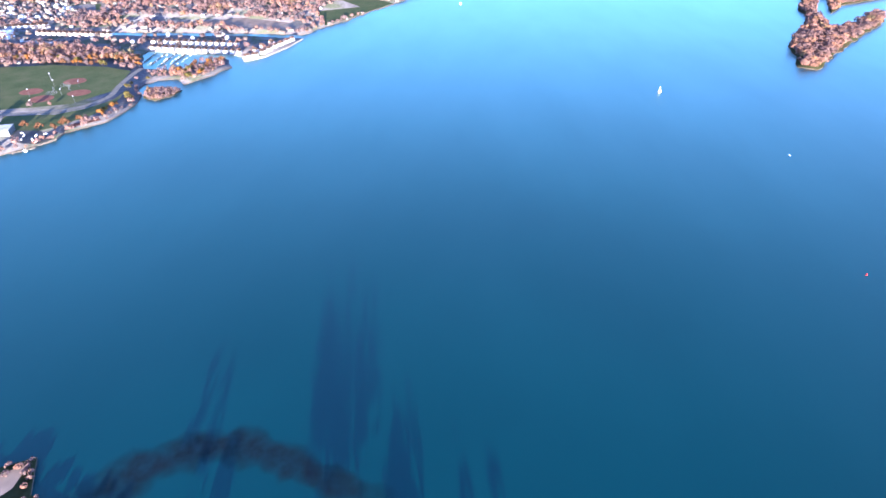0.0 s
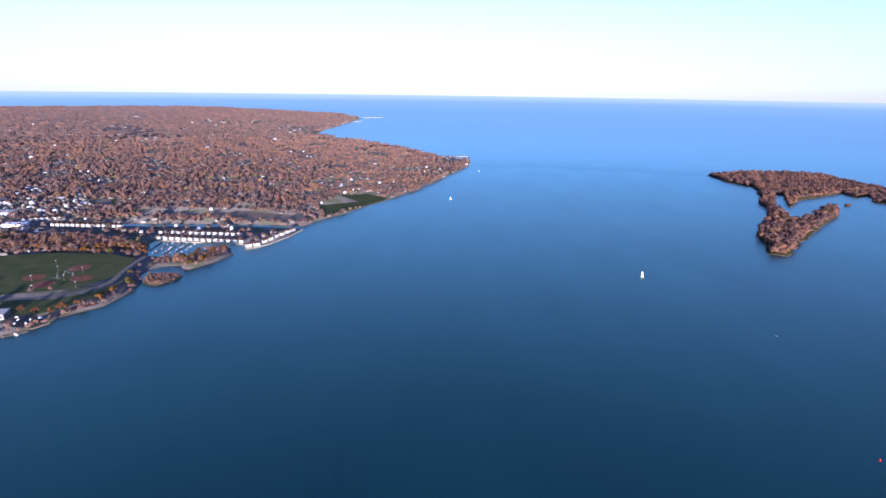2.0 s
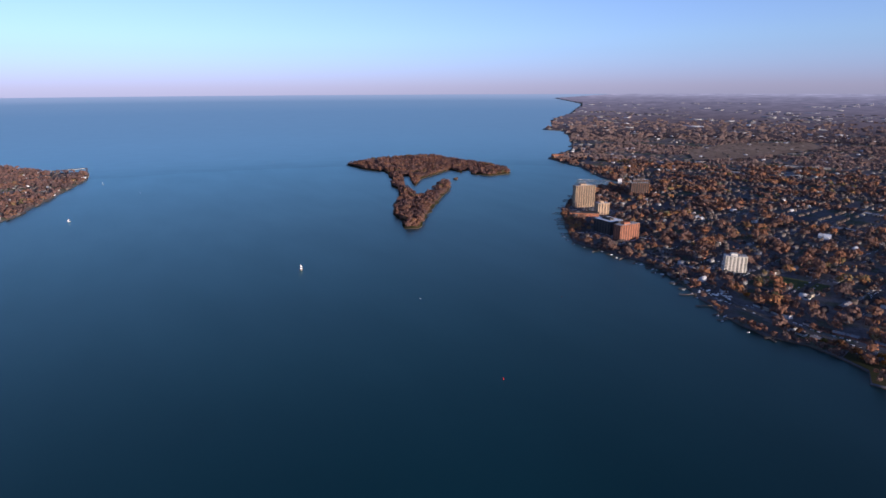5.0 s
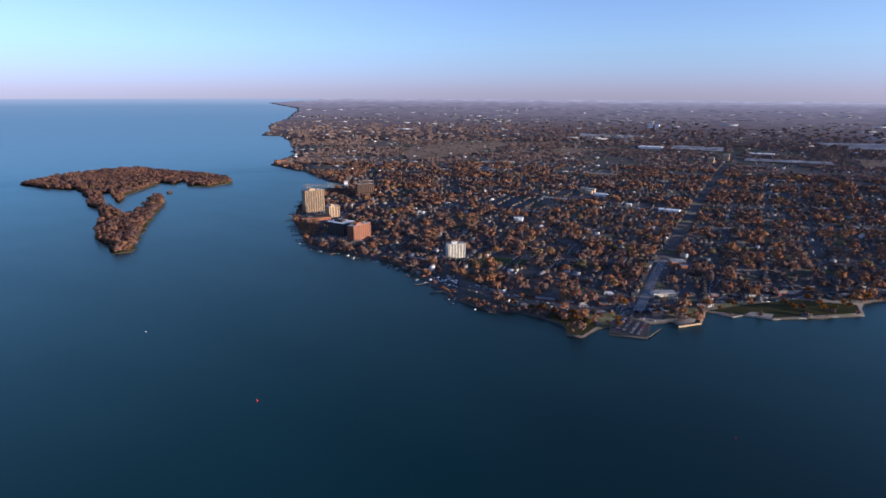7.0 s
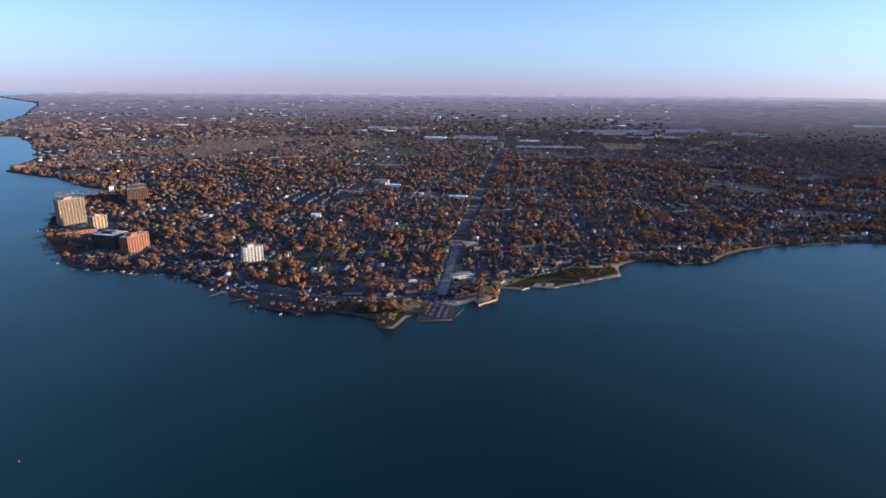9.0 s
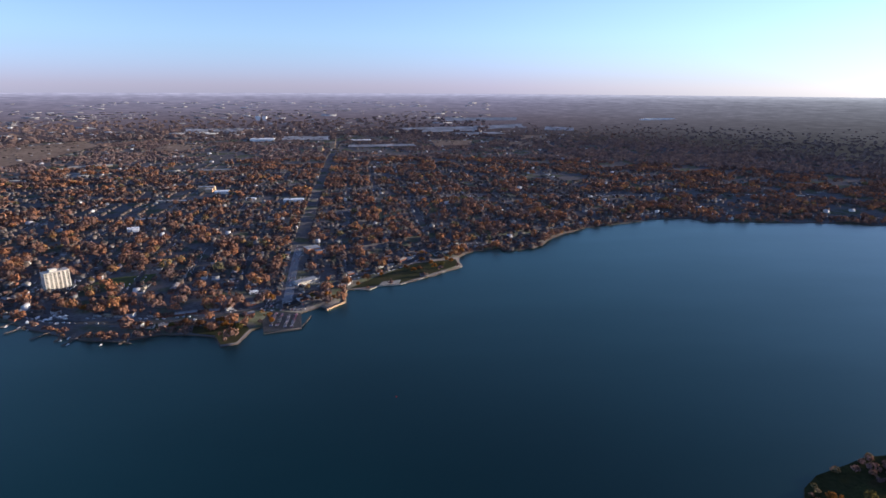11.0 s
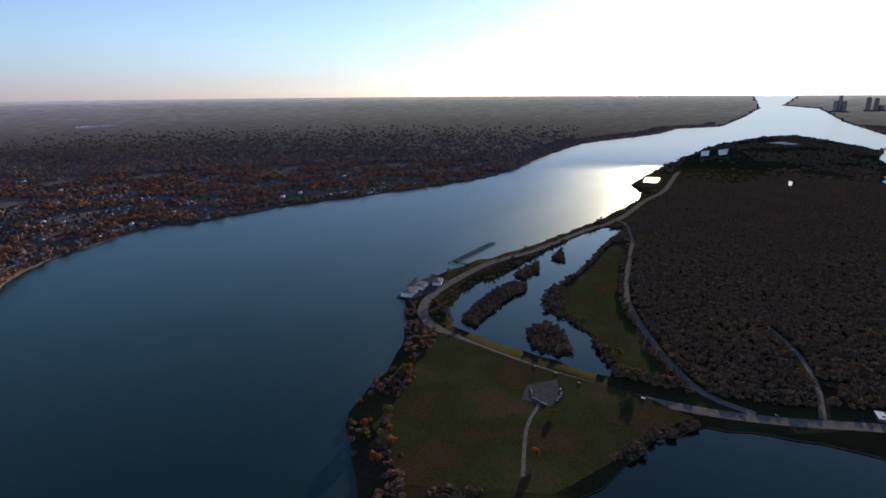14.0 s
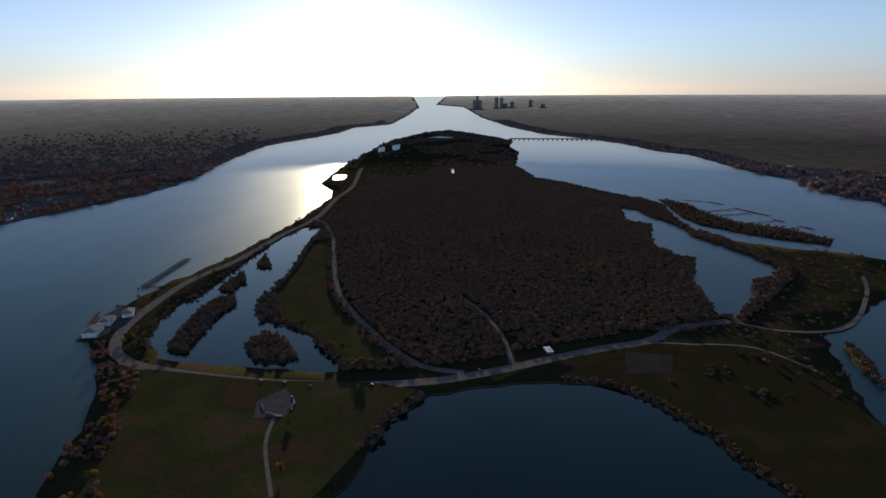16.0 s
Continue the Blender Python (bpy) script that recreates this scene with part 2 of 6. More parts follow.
ROOF = material("shingle_roof", [(0.0, (0.03, 0.028, 0.03)), (0.5, (0.06, 0.055, 0.052)), (0.85, (0.11, 0.08, 0.065)), (0.97, (0.2, 0.2, 0.2)), (1.0, (0.45, 0.45, 0.45))], 1.0, attribute="tint", rough=0.85)
SIDING = material("house_siding", [(0.0, (0.09, 0.062, 0.052)), (0.5, (0.13, 0.105, 0.095)), (0.8, (0.20, 0.19, 0.18)), (0.95, (0.34, 0.335, 0.33)), (1.0, (0.60, 0.595, 0.59))], 1.0, attribute="tint", rough=0.75)
WHITE = material("white_paint", [(0.3, (0.70, 0.69, 0.67)), (0.7, (0.82, 0.81, 0.79))], 0.2, rough=0.55, fine=1.5)
TAN = material("tan_concrete", [(0.3, (0.40, 0.275, 0.175)), (0.7, (0.50, 0.36, 0.235))], 0.1, fine=1.0)
BRICK = material("red_brick", [(0.3, (0.30, 0.12, 0.07)), (0.7, (0.38, 0.17, 0.10))], 0.2, fine=1.6)
GLASS = material("window_glass", [(0.3, (0.018, 0.020, 0.026)), (0.7, (0.035, 0.038, 0.046))], 0.3, rough=0.2, spec=0.25)
DARK = material("dark_wall", [(0.3, (0.07, 0.06, 0.055)), (0.7, (0.11, 0.095, 0.085))], 0.2, fine=1.0)
FLAT_ROOF = material("flat_roof", [(0.3, (0.28, 0.27, 0.26)), (0.7, (0.42, 0.41, 0.40))], 0.1, fine=0.8)
TIMBER = material("weathered_timber", [(0.3, (0.10, 0.085, 0.07)), (0.7, (0.18, 0.155, 0.13))], 0.6, fine=2.0)
STEEL = material("grey_steel", [(0.3, (0.16, 0.165, 0.17)), (0.7, (0.26, 0.265, 0.27))], 0.5, rough=0.5, metal=0.6)
RED = material("buoy_red", [(0.3, (0.55, 0.03, 0.03)), (0.7, (0.65, 0.05, 0.04))], 1.0, rough=0.45)
CAR_PAINT = material("car_paint", [(0.0, (0.02, 0.02, 0.025)), (0.35, (0.25, 0.26, 0.28)), (0.6, (0.7, 0.7, 0.7)), (0.85, (0.3, 0.03, 0.03)), (1.0, (0.05, 0.1, 0.25))], 1.0, attribute="random", rough=0.3, spec=0.4)
HULL = material("boat_hull", [(0.3, (0.72, 0.72, 0.72)), (0.7, (0.85, 0.85, 0.84))], 0.5, rough=0.35, spec=0.4)
# haze over distant trees painted into the leaf colour: paler, greyer browns
HAZED_WOODS = material("haze_toned_far_woods", [(0.0, (0.150, 0.112, 0.106)), (0.5, (0.205, 0.146, 0.130)), (1.0, (0.25, 0.168, 0.136))], 0.05, attribute="tint", rough=0.9, thin=0.08)
TOWN_LEAVES = material("dusky_autumn_leaves", [(0.0, (0.110, 0.080, 0.074)), (0.3, (0.165, 0.102, 0.082)), (0.6, (0.222, 0.120, 0.080)), (0.82, (0.300, 0.136, 0.070)), (0.93, (0.285, 0.165, 0.072)), (1.0, (0.135, 0.118, 0.062))], 0.4, attribute="tint", rough=0.85, thin=0.08)
CAR_MIX = material("parked_car_paint", [(0.0, (0.02, 0.02, 0.025)), (0.35, (0.12, 0.125, 0.14)), (0.6, (0.5, 0.5, 0.51)), (0.9, (0.75, 0.75, 0.74)), (1.0, (0.28, 0.04, 0.04))], 1.0, attribute="tint", rough=0.35, spec=0.4)
SAIL = material("sailcloth", [(0.3, (0.78, 0.77, 0.74)), (0.7, (0.85, 0.84, 0.82))], 0.8, rough=0.8)
PIER_TIMBER = material("dark_creosoted_timber", [(0.3, (0.018, 0.016, 0.014)), (0.7, (0.035, 0.030, 0.026))], 0.6, fine=2.0)
RUBBER = material("rubber", [(0.3, (0.015, 0.015, 0.015)), (0.7, (0.03, 0.03, 0.03))], 3.0)



def distance_material(name, glow_stops, sunward_stops):
    """The far country: plain land, woods and stubble in long streaks, with evening haze and sun glare painted in as
    emission.
    """
    m = bpy.data.materials.new(name)
    m.use_nodes = True
    nodes, links = m.node_tree.nodes, m.node_tree.links
    bsdf = nodes["Principled BSDF"]
    geo, gap, level, stretch = nodes.new("ShaderNodeNewGeometry"), nodes.new("ShaderNodeVectorMath"), nodes.new("ShaderNodeVectorMath"), nodes.new("ShaderNodeVectorMath")
    streaks, ramp, span, glow, vary, tone = nodes.new("ShaderNodeTexNoise"), nodes.new("ShaderNodeValToRGB"), nodes.new("ShaderNodeMapRange"), nodes.new("ShaderNodeValToRGB"), nodes.new("ShaderNodeMapRange"), nodes.new("ShaderNodeVectorMath")
    gap.operation, level.operation, stretch.operation, tone.operation = "SUBTRACT", "NORMALIZE", "MULTIPLY", "MULTIPLY"
    gap.inputs[1].default_value = (20, -25, EYE_H)
    stretch.inputs[1].default_value = (48, 48, 820)
    links.new(geo.outputs["Position"], gap.inputs[0])
    links.new(gap.outputs[0], level.inputs[0])
    links.new(level.outputs[0], stretch.inputs[0])
    streaks.inputs["Scale"].default_value, streaks.inputs["Detail"].default_value, streaks.inputs["Roughness"].default_value = 1.0, 6, 0.68
    links.new(stretch.outputs[0], streaks.inputs["Vector"])
    links.new(streaks.outputs[0], ramp.inputs[0])
    for n, (at, c) in enumerate(((0.34, (0.014, 0.011, 0.011)), (0.5, (0.026, 0.019, 0.018)), (0.6, (0.044, 0.031, 0.026)), (0.72, (0.085, 0.062, 0.05)))):
        e = ramp.color_ramp.elements[n] if n < 2 else ramp.color_ramp.elements.new(at)
        e.position, e.color = at, (*c, 1)
    links.new(ramp.outputs[0], bsdf.inputs["Base Color"])
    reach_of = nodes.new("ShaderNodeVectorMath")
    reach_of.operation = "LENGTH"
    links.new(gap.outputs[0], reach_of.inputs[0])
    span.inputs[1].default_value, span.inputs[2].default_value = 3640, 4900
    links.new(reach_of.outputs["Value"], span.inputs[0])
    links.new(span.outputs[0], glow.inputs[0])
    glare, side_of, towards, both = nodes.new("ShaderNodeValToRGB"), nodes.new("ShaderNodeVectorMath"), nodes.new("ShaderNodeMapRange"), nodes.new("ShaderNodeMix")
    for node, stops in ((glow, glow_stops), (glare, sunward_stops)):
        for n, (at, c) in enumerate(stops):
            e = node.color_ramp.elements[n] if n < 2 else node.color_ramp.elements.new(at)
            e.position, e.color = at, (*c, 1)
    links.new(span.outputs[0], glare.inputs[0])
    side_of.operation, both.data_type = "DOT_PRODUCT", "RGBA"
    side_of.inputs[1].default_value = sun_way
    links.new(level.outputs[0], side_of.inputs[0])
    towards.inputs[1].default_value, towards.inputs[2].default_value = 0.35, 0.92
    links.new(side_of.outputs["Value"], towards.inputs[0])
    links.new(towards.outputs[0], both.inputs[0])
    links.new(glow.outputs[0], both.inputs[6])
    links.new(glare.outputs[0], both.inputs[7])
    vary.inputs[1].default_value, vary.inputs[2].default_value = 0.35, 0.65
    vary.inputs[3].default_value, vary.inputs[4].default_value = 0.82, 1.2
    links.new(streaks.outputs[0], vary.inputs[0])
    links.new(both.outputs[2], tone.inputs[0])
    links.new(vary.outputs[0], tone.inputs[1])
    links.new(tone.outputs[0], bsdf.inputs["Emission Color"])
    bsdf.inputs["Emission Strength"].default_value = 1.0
    bsdf.inputs["Roughness"].default_value = 1.0
    bsdf.inputs["Specular IOR Level"].default_value = 0.0
    return m


def weed_material():
    """Dark weed under the surface, thinning out towards its rim."""
    m = bpy.data.materials.new("weed_bed")
    m.use_nodes = True
    nodes, links = m.node_tree.nodes, m.node_tree.links
    bsdf, geo, grow, tuft, cover = nodes["Principled BSDF"], nodes.new("ShaderNodeNewGeometry"), nodes.new("ShaderNodeAttribute"), nodes.new("ShaderNodeTexNoise"), nodes.new("ShaderNodeMath")
    bsdf.inputs["Base Color"].default_value = (0.008, 0.009, 0.013, 1)
    bsdf.inputs["Roughness"].default_value = 0.6
    bsdf.inputs["Specular IOR Level"].default_value = 0.1
    grow.attribute_name = "tint"
    tuft.inputs["Scale"].default_value, tuft.inputs["Detail"].default_value = 0.09, 5
    links.new(geo.outputs["Position"], tuft.inputs["Vector"])
    cover.operation = "MULTIPLY"
    edge = nodes.new("ShaderNodeMapRange")
    edge.inputs[1].default_value, edge.inputs[2].default_value = 0.25, 0.7
    edge.inputs[3].default_value, edge.inputs[4].default_value = 0.2, 0.72
    links.new(tuft.outputs[0], edge.inputs[0])
    links.new(edge.outputs[0], cover.inputs[0])
    links.new(grow.outputs["Fac"], cover.inputs[1])
    links.new(cover.outputs[0], bsdf.inputs["Alpha"])
    return m


SHOAL = weed_material()
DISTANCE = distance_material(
    "painted_haze_distance",
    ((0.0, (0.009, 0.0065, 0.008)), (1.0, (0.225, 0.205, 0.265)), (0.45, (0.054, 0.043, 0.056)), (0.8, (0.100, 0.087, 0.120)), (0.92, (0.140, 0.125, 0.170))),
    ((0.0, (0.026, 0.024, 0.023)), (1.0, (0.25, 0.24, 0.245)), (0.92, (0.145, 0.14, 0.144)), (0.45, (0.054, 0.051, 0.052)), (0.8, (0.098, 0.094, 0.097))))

# ---- the lie of the land ----
# The view takes in some forty kilometres. Past NEAR everything is drawn together towards the
# eye in true proportion, so that the far shores lie within FAR and keep their bearing and angle.
NEAR, FAR, EDGE = 2650.0, 5130.0, 30000.0
rng = np.random.default_rng(7)


def middle(x, y):
    """The middle of the far country as it lies on a bearing."""
    b = np.degrees(np.arctan2(x - 20, y + 25)) % 360
    b = np.where(b < 20, b + 360, b)
    at = (60, 95, 125, 150, 185, 215, 245, 300, 340)
    return np.interp(b, at, (-3, -3, 3, 14, 29, 42, 52, 53, 53)), np.interp(b, at, (0, -2, -14, -18, -28, -34, -52, -63, -63))


def far(p):
    p = np.array(p, float).reshape(-1, 3)
    cx, cy = middle(p[:, 0], p[:, 1])
    c = np.stack([cx, cy, np.full(len(p), EYE_H)], -1)
    d = np.hypot(p[:, 0] - cx, p[:, 1] - cy)
    p[:, :2] = c[:, :2] + (p[:, :2] - c[:, :2]) * np.minimum(1, EDGE / np.maximum(d, 1))[:, None]
    d = np.minimum(d, EDGE)
    past = np.maximum(d - NEAR, 0)
    s = np.where(d > NEAR, (NEAR + past / (1 + past / (FAR - NEAR))) / np.maximum(d, 1), 1.0)
    return c + (p - c) * s[:, None]


def away(p):
    return np.hypot(p[:, 0] - 20, p[:, 1] + 25)


def inside(p, outline):
    """Which of the points p lie within the outline."""
    x, y = p[:, 0], p[:, 1]
    hit = np.zeros(len(p), bool)
    q = np.asarray(outline, float)
    for (x0, y0), (x1, y1) in zip(q, np.roll(q, -1, 0)):
        if y0 != y1:
            hit ^= ((y0 > y) != (y1 > y)) & (x < (x1 - x0) * (y - y0) / (y1 - y0) + x0)
    return hit


def nearby(p, line, width):
    """Which of the points p lie within width of the line."""
    hit = np.zeros(len(p), bool)
    for a, b in zip(line[:-1], line[1:]):
        a, b = np.array(a[:2], float), np.array(b[:2], float)
        t = np.clip((p[:, :2] - a) @ (b - a) / max((b - a) @ (b - a), 1e-6), 0, 1)
        hit |= np.hypot(*(p[:, :2] - a - t[:, None] * (b - a)).T) < width
    return hit


def softened(points, step=25.0, rough=3.0, closed=True, seed=1):
    """A shoreline: the plan's corners joined by short uneven stretches."""
    r = np.random.default_rng(seed)
    q = [np.array(p, float) for p in points]
    out = []
    for a, b in zip(q, q[1:] + q[:1] if closed else q[1:]):
        d = np.linalg.norm(b - a)
        grain = max(step, 0.012 * min(np.linalg.norm(a), np.linalg.norm(b)))
        n = int(np.clip(d / grain, 1, 40))
        side = np.array([a[1] - b[1], b[0] - a[0]]) / max(d, 1)
        for k in range(n):
            w = 0 if k == 0 else r.normal() * min(rough * grain / step, d * 0.05)
            out.append(a + (b - a) * k / n + side * w)
    return np.array(out if closed else out + [q[-1]])


def mesh_of(name, verts, faces, materials, tint=None, slots=None):
    me = bpy.data.meshes.new(name)
    verts, faces = np.asarray(verts, np.float32), np.asarray(faces, np.int32)
    k = faces.shape[1]
    me.vertices.add(len(verts))
    me.vertices.foreach_set("co", verts.ravel())
    me.loops.add(faces.size)
    me.loops.foreach_set("vertex_index", faces.ravel())
    me.polygons.add(len(faces))
    me.polygons.foreach_set("loop_start", np.arange(0, faces.size, k, dtype=np.int32))
    me.polygons.foreach_set("loop_total", np.full(len(faces), k, np.int32))
    for m in materials if isinstance(materials, (list, tuple)) else [materials]:
        me.materials.append(m)
    if slots is not None:
        me.polygons.foreach_set("material_index", np.asarray(slots, np.int32))
    if tint is not None:
        me.attributes.new("tint", "FLOAT", "POINT").data.foreach_set("value", np.asarray(tint, np.float32))
    me.update(calc_edges=True)
    me.validate()
    return me


def land(name, outline, holes, mat, label, height=1.5, grid=0.0, bank=STONE):
    """A sheet of land with a bank down to the water, and the lakes cut out of it."""
    from mathutils.geometry import delaunay_2d_cdt
    rings = [outline, *holes]
    pts, edges = [], []
    for ring in rings:
        base = len(pts)
        pts += [tuple(p) for p in ring]
        edges += [(base + k, base + (k + 1) % len(ring)) for k in range(len(ring))]
    lo, hi = np.min(outline, 0), np.max(outline, 0)
    extra = []
    for d in NEAR * 1.1 ** np.arange(0, 29):
        for b in range(0, 360, 2):
            extra.append((20 + d * math.sin(radians(b)), -25 + d * math.cos(radians(b))))
    if grid:
        gx, gy = np.meshgrid(np.arange(max(lo[0], -2800), min(hi[0], 2800), grid), np.arange(max(lo[1], -2800), min(hi[1], 2800), grid))
        extra += list(zip(gx.ravel() + rng.normal(0, grid / 6, gx.size), gy.ravel() + rng.normal(0, grid / 6, gx.size)))
    extra = np.array(extra)
    extra = extra[inside(extra, outline)]
    for h in holes:
        extra = extra[~inside(extra, h)]
    pts += [tuple(p) for p in extra]
    v, _, f, *_ = delaunay_2d_cdt([Vector(p) / 1000 for p in pts], edges, [], 0, 1e-7)
    v = np.array([tuple(p) for p in v]) * 1000
    f = np.array(f)
    mid = v[f].mean(1)
    keep = inside(mid, outline)
    for h in holes:
        keep &= ~inside(mid, h)
    f = f[keep]
    z = np.full(len(v), height) + np.where(away(v) > NEAR, 2.0, 0)
    top = np.c_[v, z]
    all_edges = np.concatenate([f[:, [0, 1]], f[:, [1, 2]], f[:, [2, 0]]])
    key = np.sort(all_edges, 1)
    _, first, count = np.unique(key, axis=0, return_index=True, return_counts=True)
    rim = all_edges[first[count == 1]]
    n = len(v)
    low = np.c_[v, np.full(n, -0.6)]
    side = np.concatenate([np.c_[rim[:, 1], rim[:, 0], rim[:, 0] + n], np.c_[rim[:, 1], rim[:, 0] + n, rim[:, 1] + n]])
    ob = new(name, mesh_of(name, far(np.r_[top, low]), np.r_[f, side], [mat, bank], slots=[0] * len(f) + [1] * len(side)))
    return tagged(ob, label, "ground", kind="structure")


def strip(name, line, width, mat, label, z=1.6, category="road", kind="structure"):
    """A road or path laid along a line."""
    q = np.asarray(line, float)
    fine_line = [q[0]]
    for k in range(len(q) - 1):
        p0, p1, p2, p3 = q[max(k - 1, 0)], q[k], q[k + 1], q[min(k + 2, len(q) - 1)]
        n = int(np.clip(np.linalg.norm(p2 - p1) / 15, 2, 16))
        for j in range(1, n + 1):
            t = j / n
            fine_line.append(0.5 * (2 * p1 + (p2 - p0) * t + (2 * p0 - 5 * p1 + 4 * p2 - p3) * t * t + (3 * p1 - p0 - 3 * p2 + p3) * t ** 3))
    q = np.array(fine_line)
    way = np.gradient(q, axis=0)
    way /= np.linalg.norm(way, axis=1)[:, None] + 1e-9
    side = np.c_[-way[:, 1], way[:, 0]] * width / 2
    top = np.r_[np.c_[q + side, np.full(len(q), z)], np.c_[q - side, np.full(len(q), z)]]
    n = len(q)
    k = np.arange(n - 1)
    ob = new(name, mesh_of(name, far(top), np.c_[k + n, k + n + 1, k + 1, k], mat))
    tagged(ob, label, category, kind=kind)
    return ob


def patch(name, outline, mat, label, z=1.62, category="lawn"):
    """A level piece of ground within an outline, with a low edge."""
    bm = bmesh.new()
    q = softened(outline, 20, 0.6)
    face = bm.faces.new([bm.verts.new((*p, z)) for p in q])
    bmesh.ops.triangulate(bm, faces=[face])
    me = bpy.data.meshes.new(name)
    bmesh.ops.recalc_face_normals(bm, faces=bm.faces)
    bm.to_mesh(me)
    bm.free()
    me.vertices.foreach_set("co", far([v.co for v in me.vertices]).astype(np.float32).ravel())
    if me.polygons[0].normal.z < 0:
        me.flip_normals()
    me.materials.append(mat)
    return tagged(new(name, me), label, category, kind="structure")


# Water: one sheet to the horizon, its far part with haze painted as glow.
rings = np.r_[0, 150 * 1.16 ** np.arange(0, 40)]
rings = np.sort(np.r_[rings[rings < EDGE], NEAR, EDGE])
spokes = np.radians(np.arange(0, 360, 2))
wv = np.array([(20 + d * math.sin(b), -25 + d * math.cos(b), 0) for d in rings for b in spokes])
n_s = len(spokes)
wf_all = [(i * n_s + j, i * n_s + (j + 1) % n_s, (i + 1) * n_s + (j + 1) % n_s, (i + 1) * n_s + j) for i in range(len(rings) - 1) for j in range(n_s)]
wf_all = np.array(wf_all)
out_there = away(wv[wf_all].mean(1)) > NEAR
west = wv[wf_all].mean(1)[:, 0] < 0
for name, pick, m, label in (("backdrop_lake", out_there & ~west, LAKE_DISTANCE, "far lake with painted haze glow out to the horizon"), ("backdrop_river", out_there & west, RIVER_DISTANCE, "far river with painted sun-glare glow")):
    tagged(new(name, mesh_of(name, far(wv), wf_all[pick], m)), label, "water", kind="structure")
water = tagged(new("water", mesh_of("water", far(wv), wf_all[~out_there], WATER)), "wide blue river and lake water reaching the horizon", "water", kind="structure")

NORTH_NEAR = [(707, 671), (733, 648), (756, 637), (778, 640), (829, 601), (906, 595), (933, 601), (978, 631), (1012, 633), (1043, 620), (1055, 588), (1021, 562), (1044, 551), (1085, 529), (1137, 513), (1188, 540), (1173, 582), (1117, 605), (1105, 636), (1108, 684), (1202, 737), (1237, 740), (1224, 645), (1233, 570), (1219, 524), (1183, 505), (1221, 472), (1302, 446), (1378, 435)]
NORTH_CANAL = [(1390, 579), (1360, 801), (1362, 922), (1380, 933), (1395, 821), (1414, 588)]
NORTH_EAST = [(1414, 446), (1492, 414), (1555, 382), (1781, 289), (2010, 203), (2410, 99), (2661, 36), (2902, 34), (2968, 182), (3268, 331), (3528, 497), (3854, 773), (4030, 970), (4378, 1228), (4808, 1274), (5612, 1289), (6713, 1341), (7725, 1847), (8306, 2645), (9252, 4057), (9475, 5116), (8540, 6377), (8131, 6928)]
NORTH_FAR = [(9000, 12000), (9000, 30000), (-9000, 39000), (-39000, 9000), (-39000, -1000)]
NORTH_WEST = [(-13383, -681), (-11594, -37), (-7377, 169), (-5466, 378), (-4550, 573), (-4020, 856), (-3718, 971), (-3265, 1042), (-3060, 1155), (-2541, 1158), (-2181, 1211), (-1919, 1163), (-1711, 1240), (-800, 1500), (-100, 1350), (400, 1000)]
SOUTH_EAST = [(14500, -13000), (11342, -10604), (9109, -8951), (7321, -7085), (5961, -5658), (5200, -4726), (4683, -4163), (4060, -3636), (3770, -3272), (3571, -3311), (3193, -3022), (2856, -2727), (2542, -2453), (2342, -2204), (2216, -1970), (2039, -1908), (1890, -1876), (1624, -1726), (1476, -1691), (1435, -1531), (1366, -1342), (1208, -1147), (1059, -1020), (940, -937), (866, -943), (787, -944), (715, -945), (634, -908), (581, -877), (504, -835), (458, -815)]
SOUTH_TOWN = [(409, -807), (356, -826), (316, -822), (278, -811), (262, -777), (240, -785), (231, -832), (217, -842), (211, -818), (159, -832), (168, -893), (139, -917), (129, -904), (102, -936), (103, -997), (61, -993), (48, -1010), (5, -1017), (-122, -1116), (-125, -1181), (-166, -1226), (-220, -1242), (-240, -1212), (-311, -1245), (-353, -1303), (-414, -1365), (-491, -1420), (-614, -1458), (-695, -1495), (-798, -1504)]
SOUTH_WEST = [(-830, -1462), (-1015, -1430), (-1196, -1410), (-1379, -1341), (-1597, -1263), (-1873, -1180), (-2061, -1155), (-2369, -1183), (-2640, -1240), (-3100, -1290), (-3645, -1338), (-4155, -1215), (-4758, -1091), (-5400, -1091), (-5907, -805), (-7793, -806), (-11752, -926)]
SOUTH_FAR = [(-39000, -3500), (-28000, -29000), (0, -40500), (26000, -30500)]
ISLE = [(-259, -338), (-305, -387), (-367, -445), (-408, -457), (-489, -479), (-558, -510), (-659, -581), (-694, -610), (-779, -630), (-848, -629), (-933, -618), (-1015, -591), (-1145, -561), (-1341, -535), (-1528, -512), (-1807, -501), (-1972, -532), (-2112, -607), (-2529, -624), (-3049, -609), (-3583, -592), (-4079, -540), (-4600, -416), (-4972, -198), (-4517, 81), (-3998, 282), (-3484, 233), (-3226, 260), (-2614, 186), (-2233, 237), (-2119, 330), (-1933, 416), (-1805, 497), (-1757, 554), (-1641, 550), (-1503, 526), (-1360, 525), (-1261, 578), (-1194, 672), (-1167, 754), (-1109, 819)]
ISLE_NORTH = [(-1000, 800), (-700, 740), (-450, 660), (-200, 560), (0, 470), (150, 380), (215, 325), (228, 300), (200, 285), (188, 230), (178, 160), (165, 80), (130, 0), (60, -70), (-40, -140), (-150, -230)]
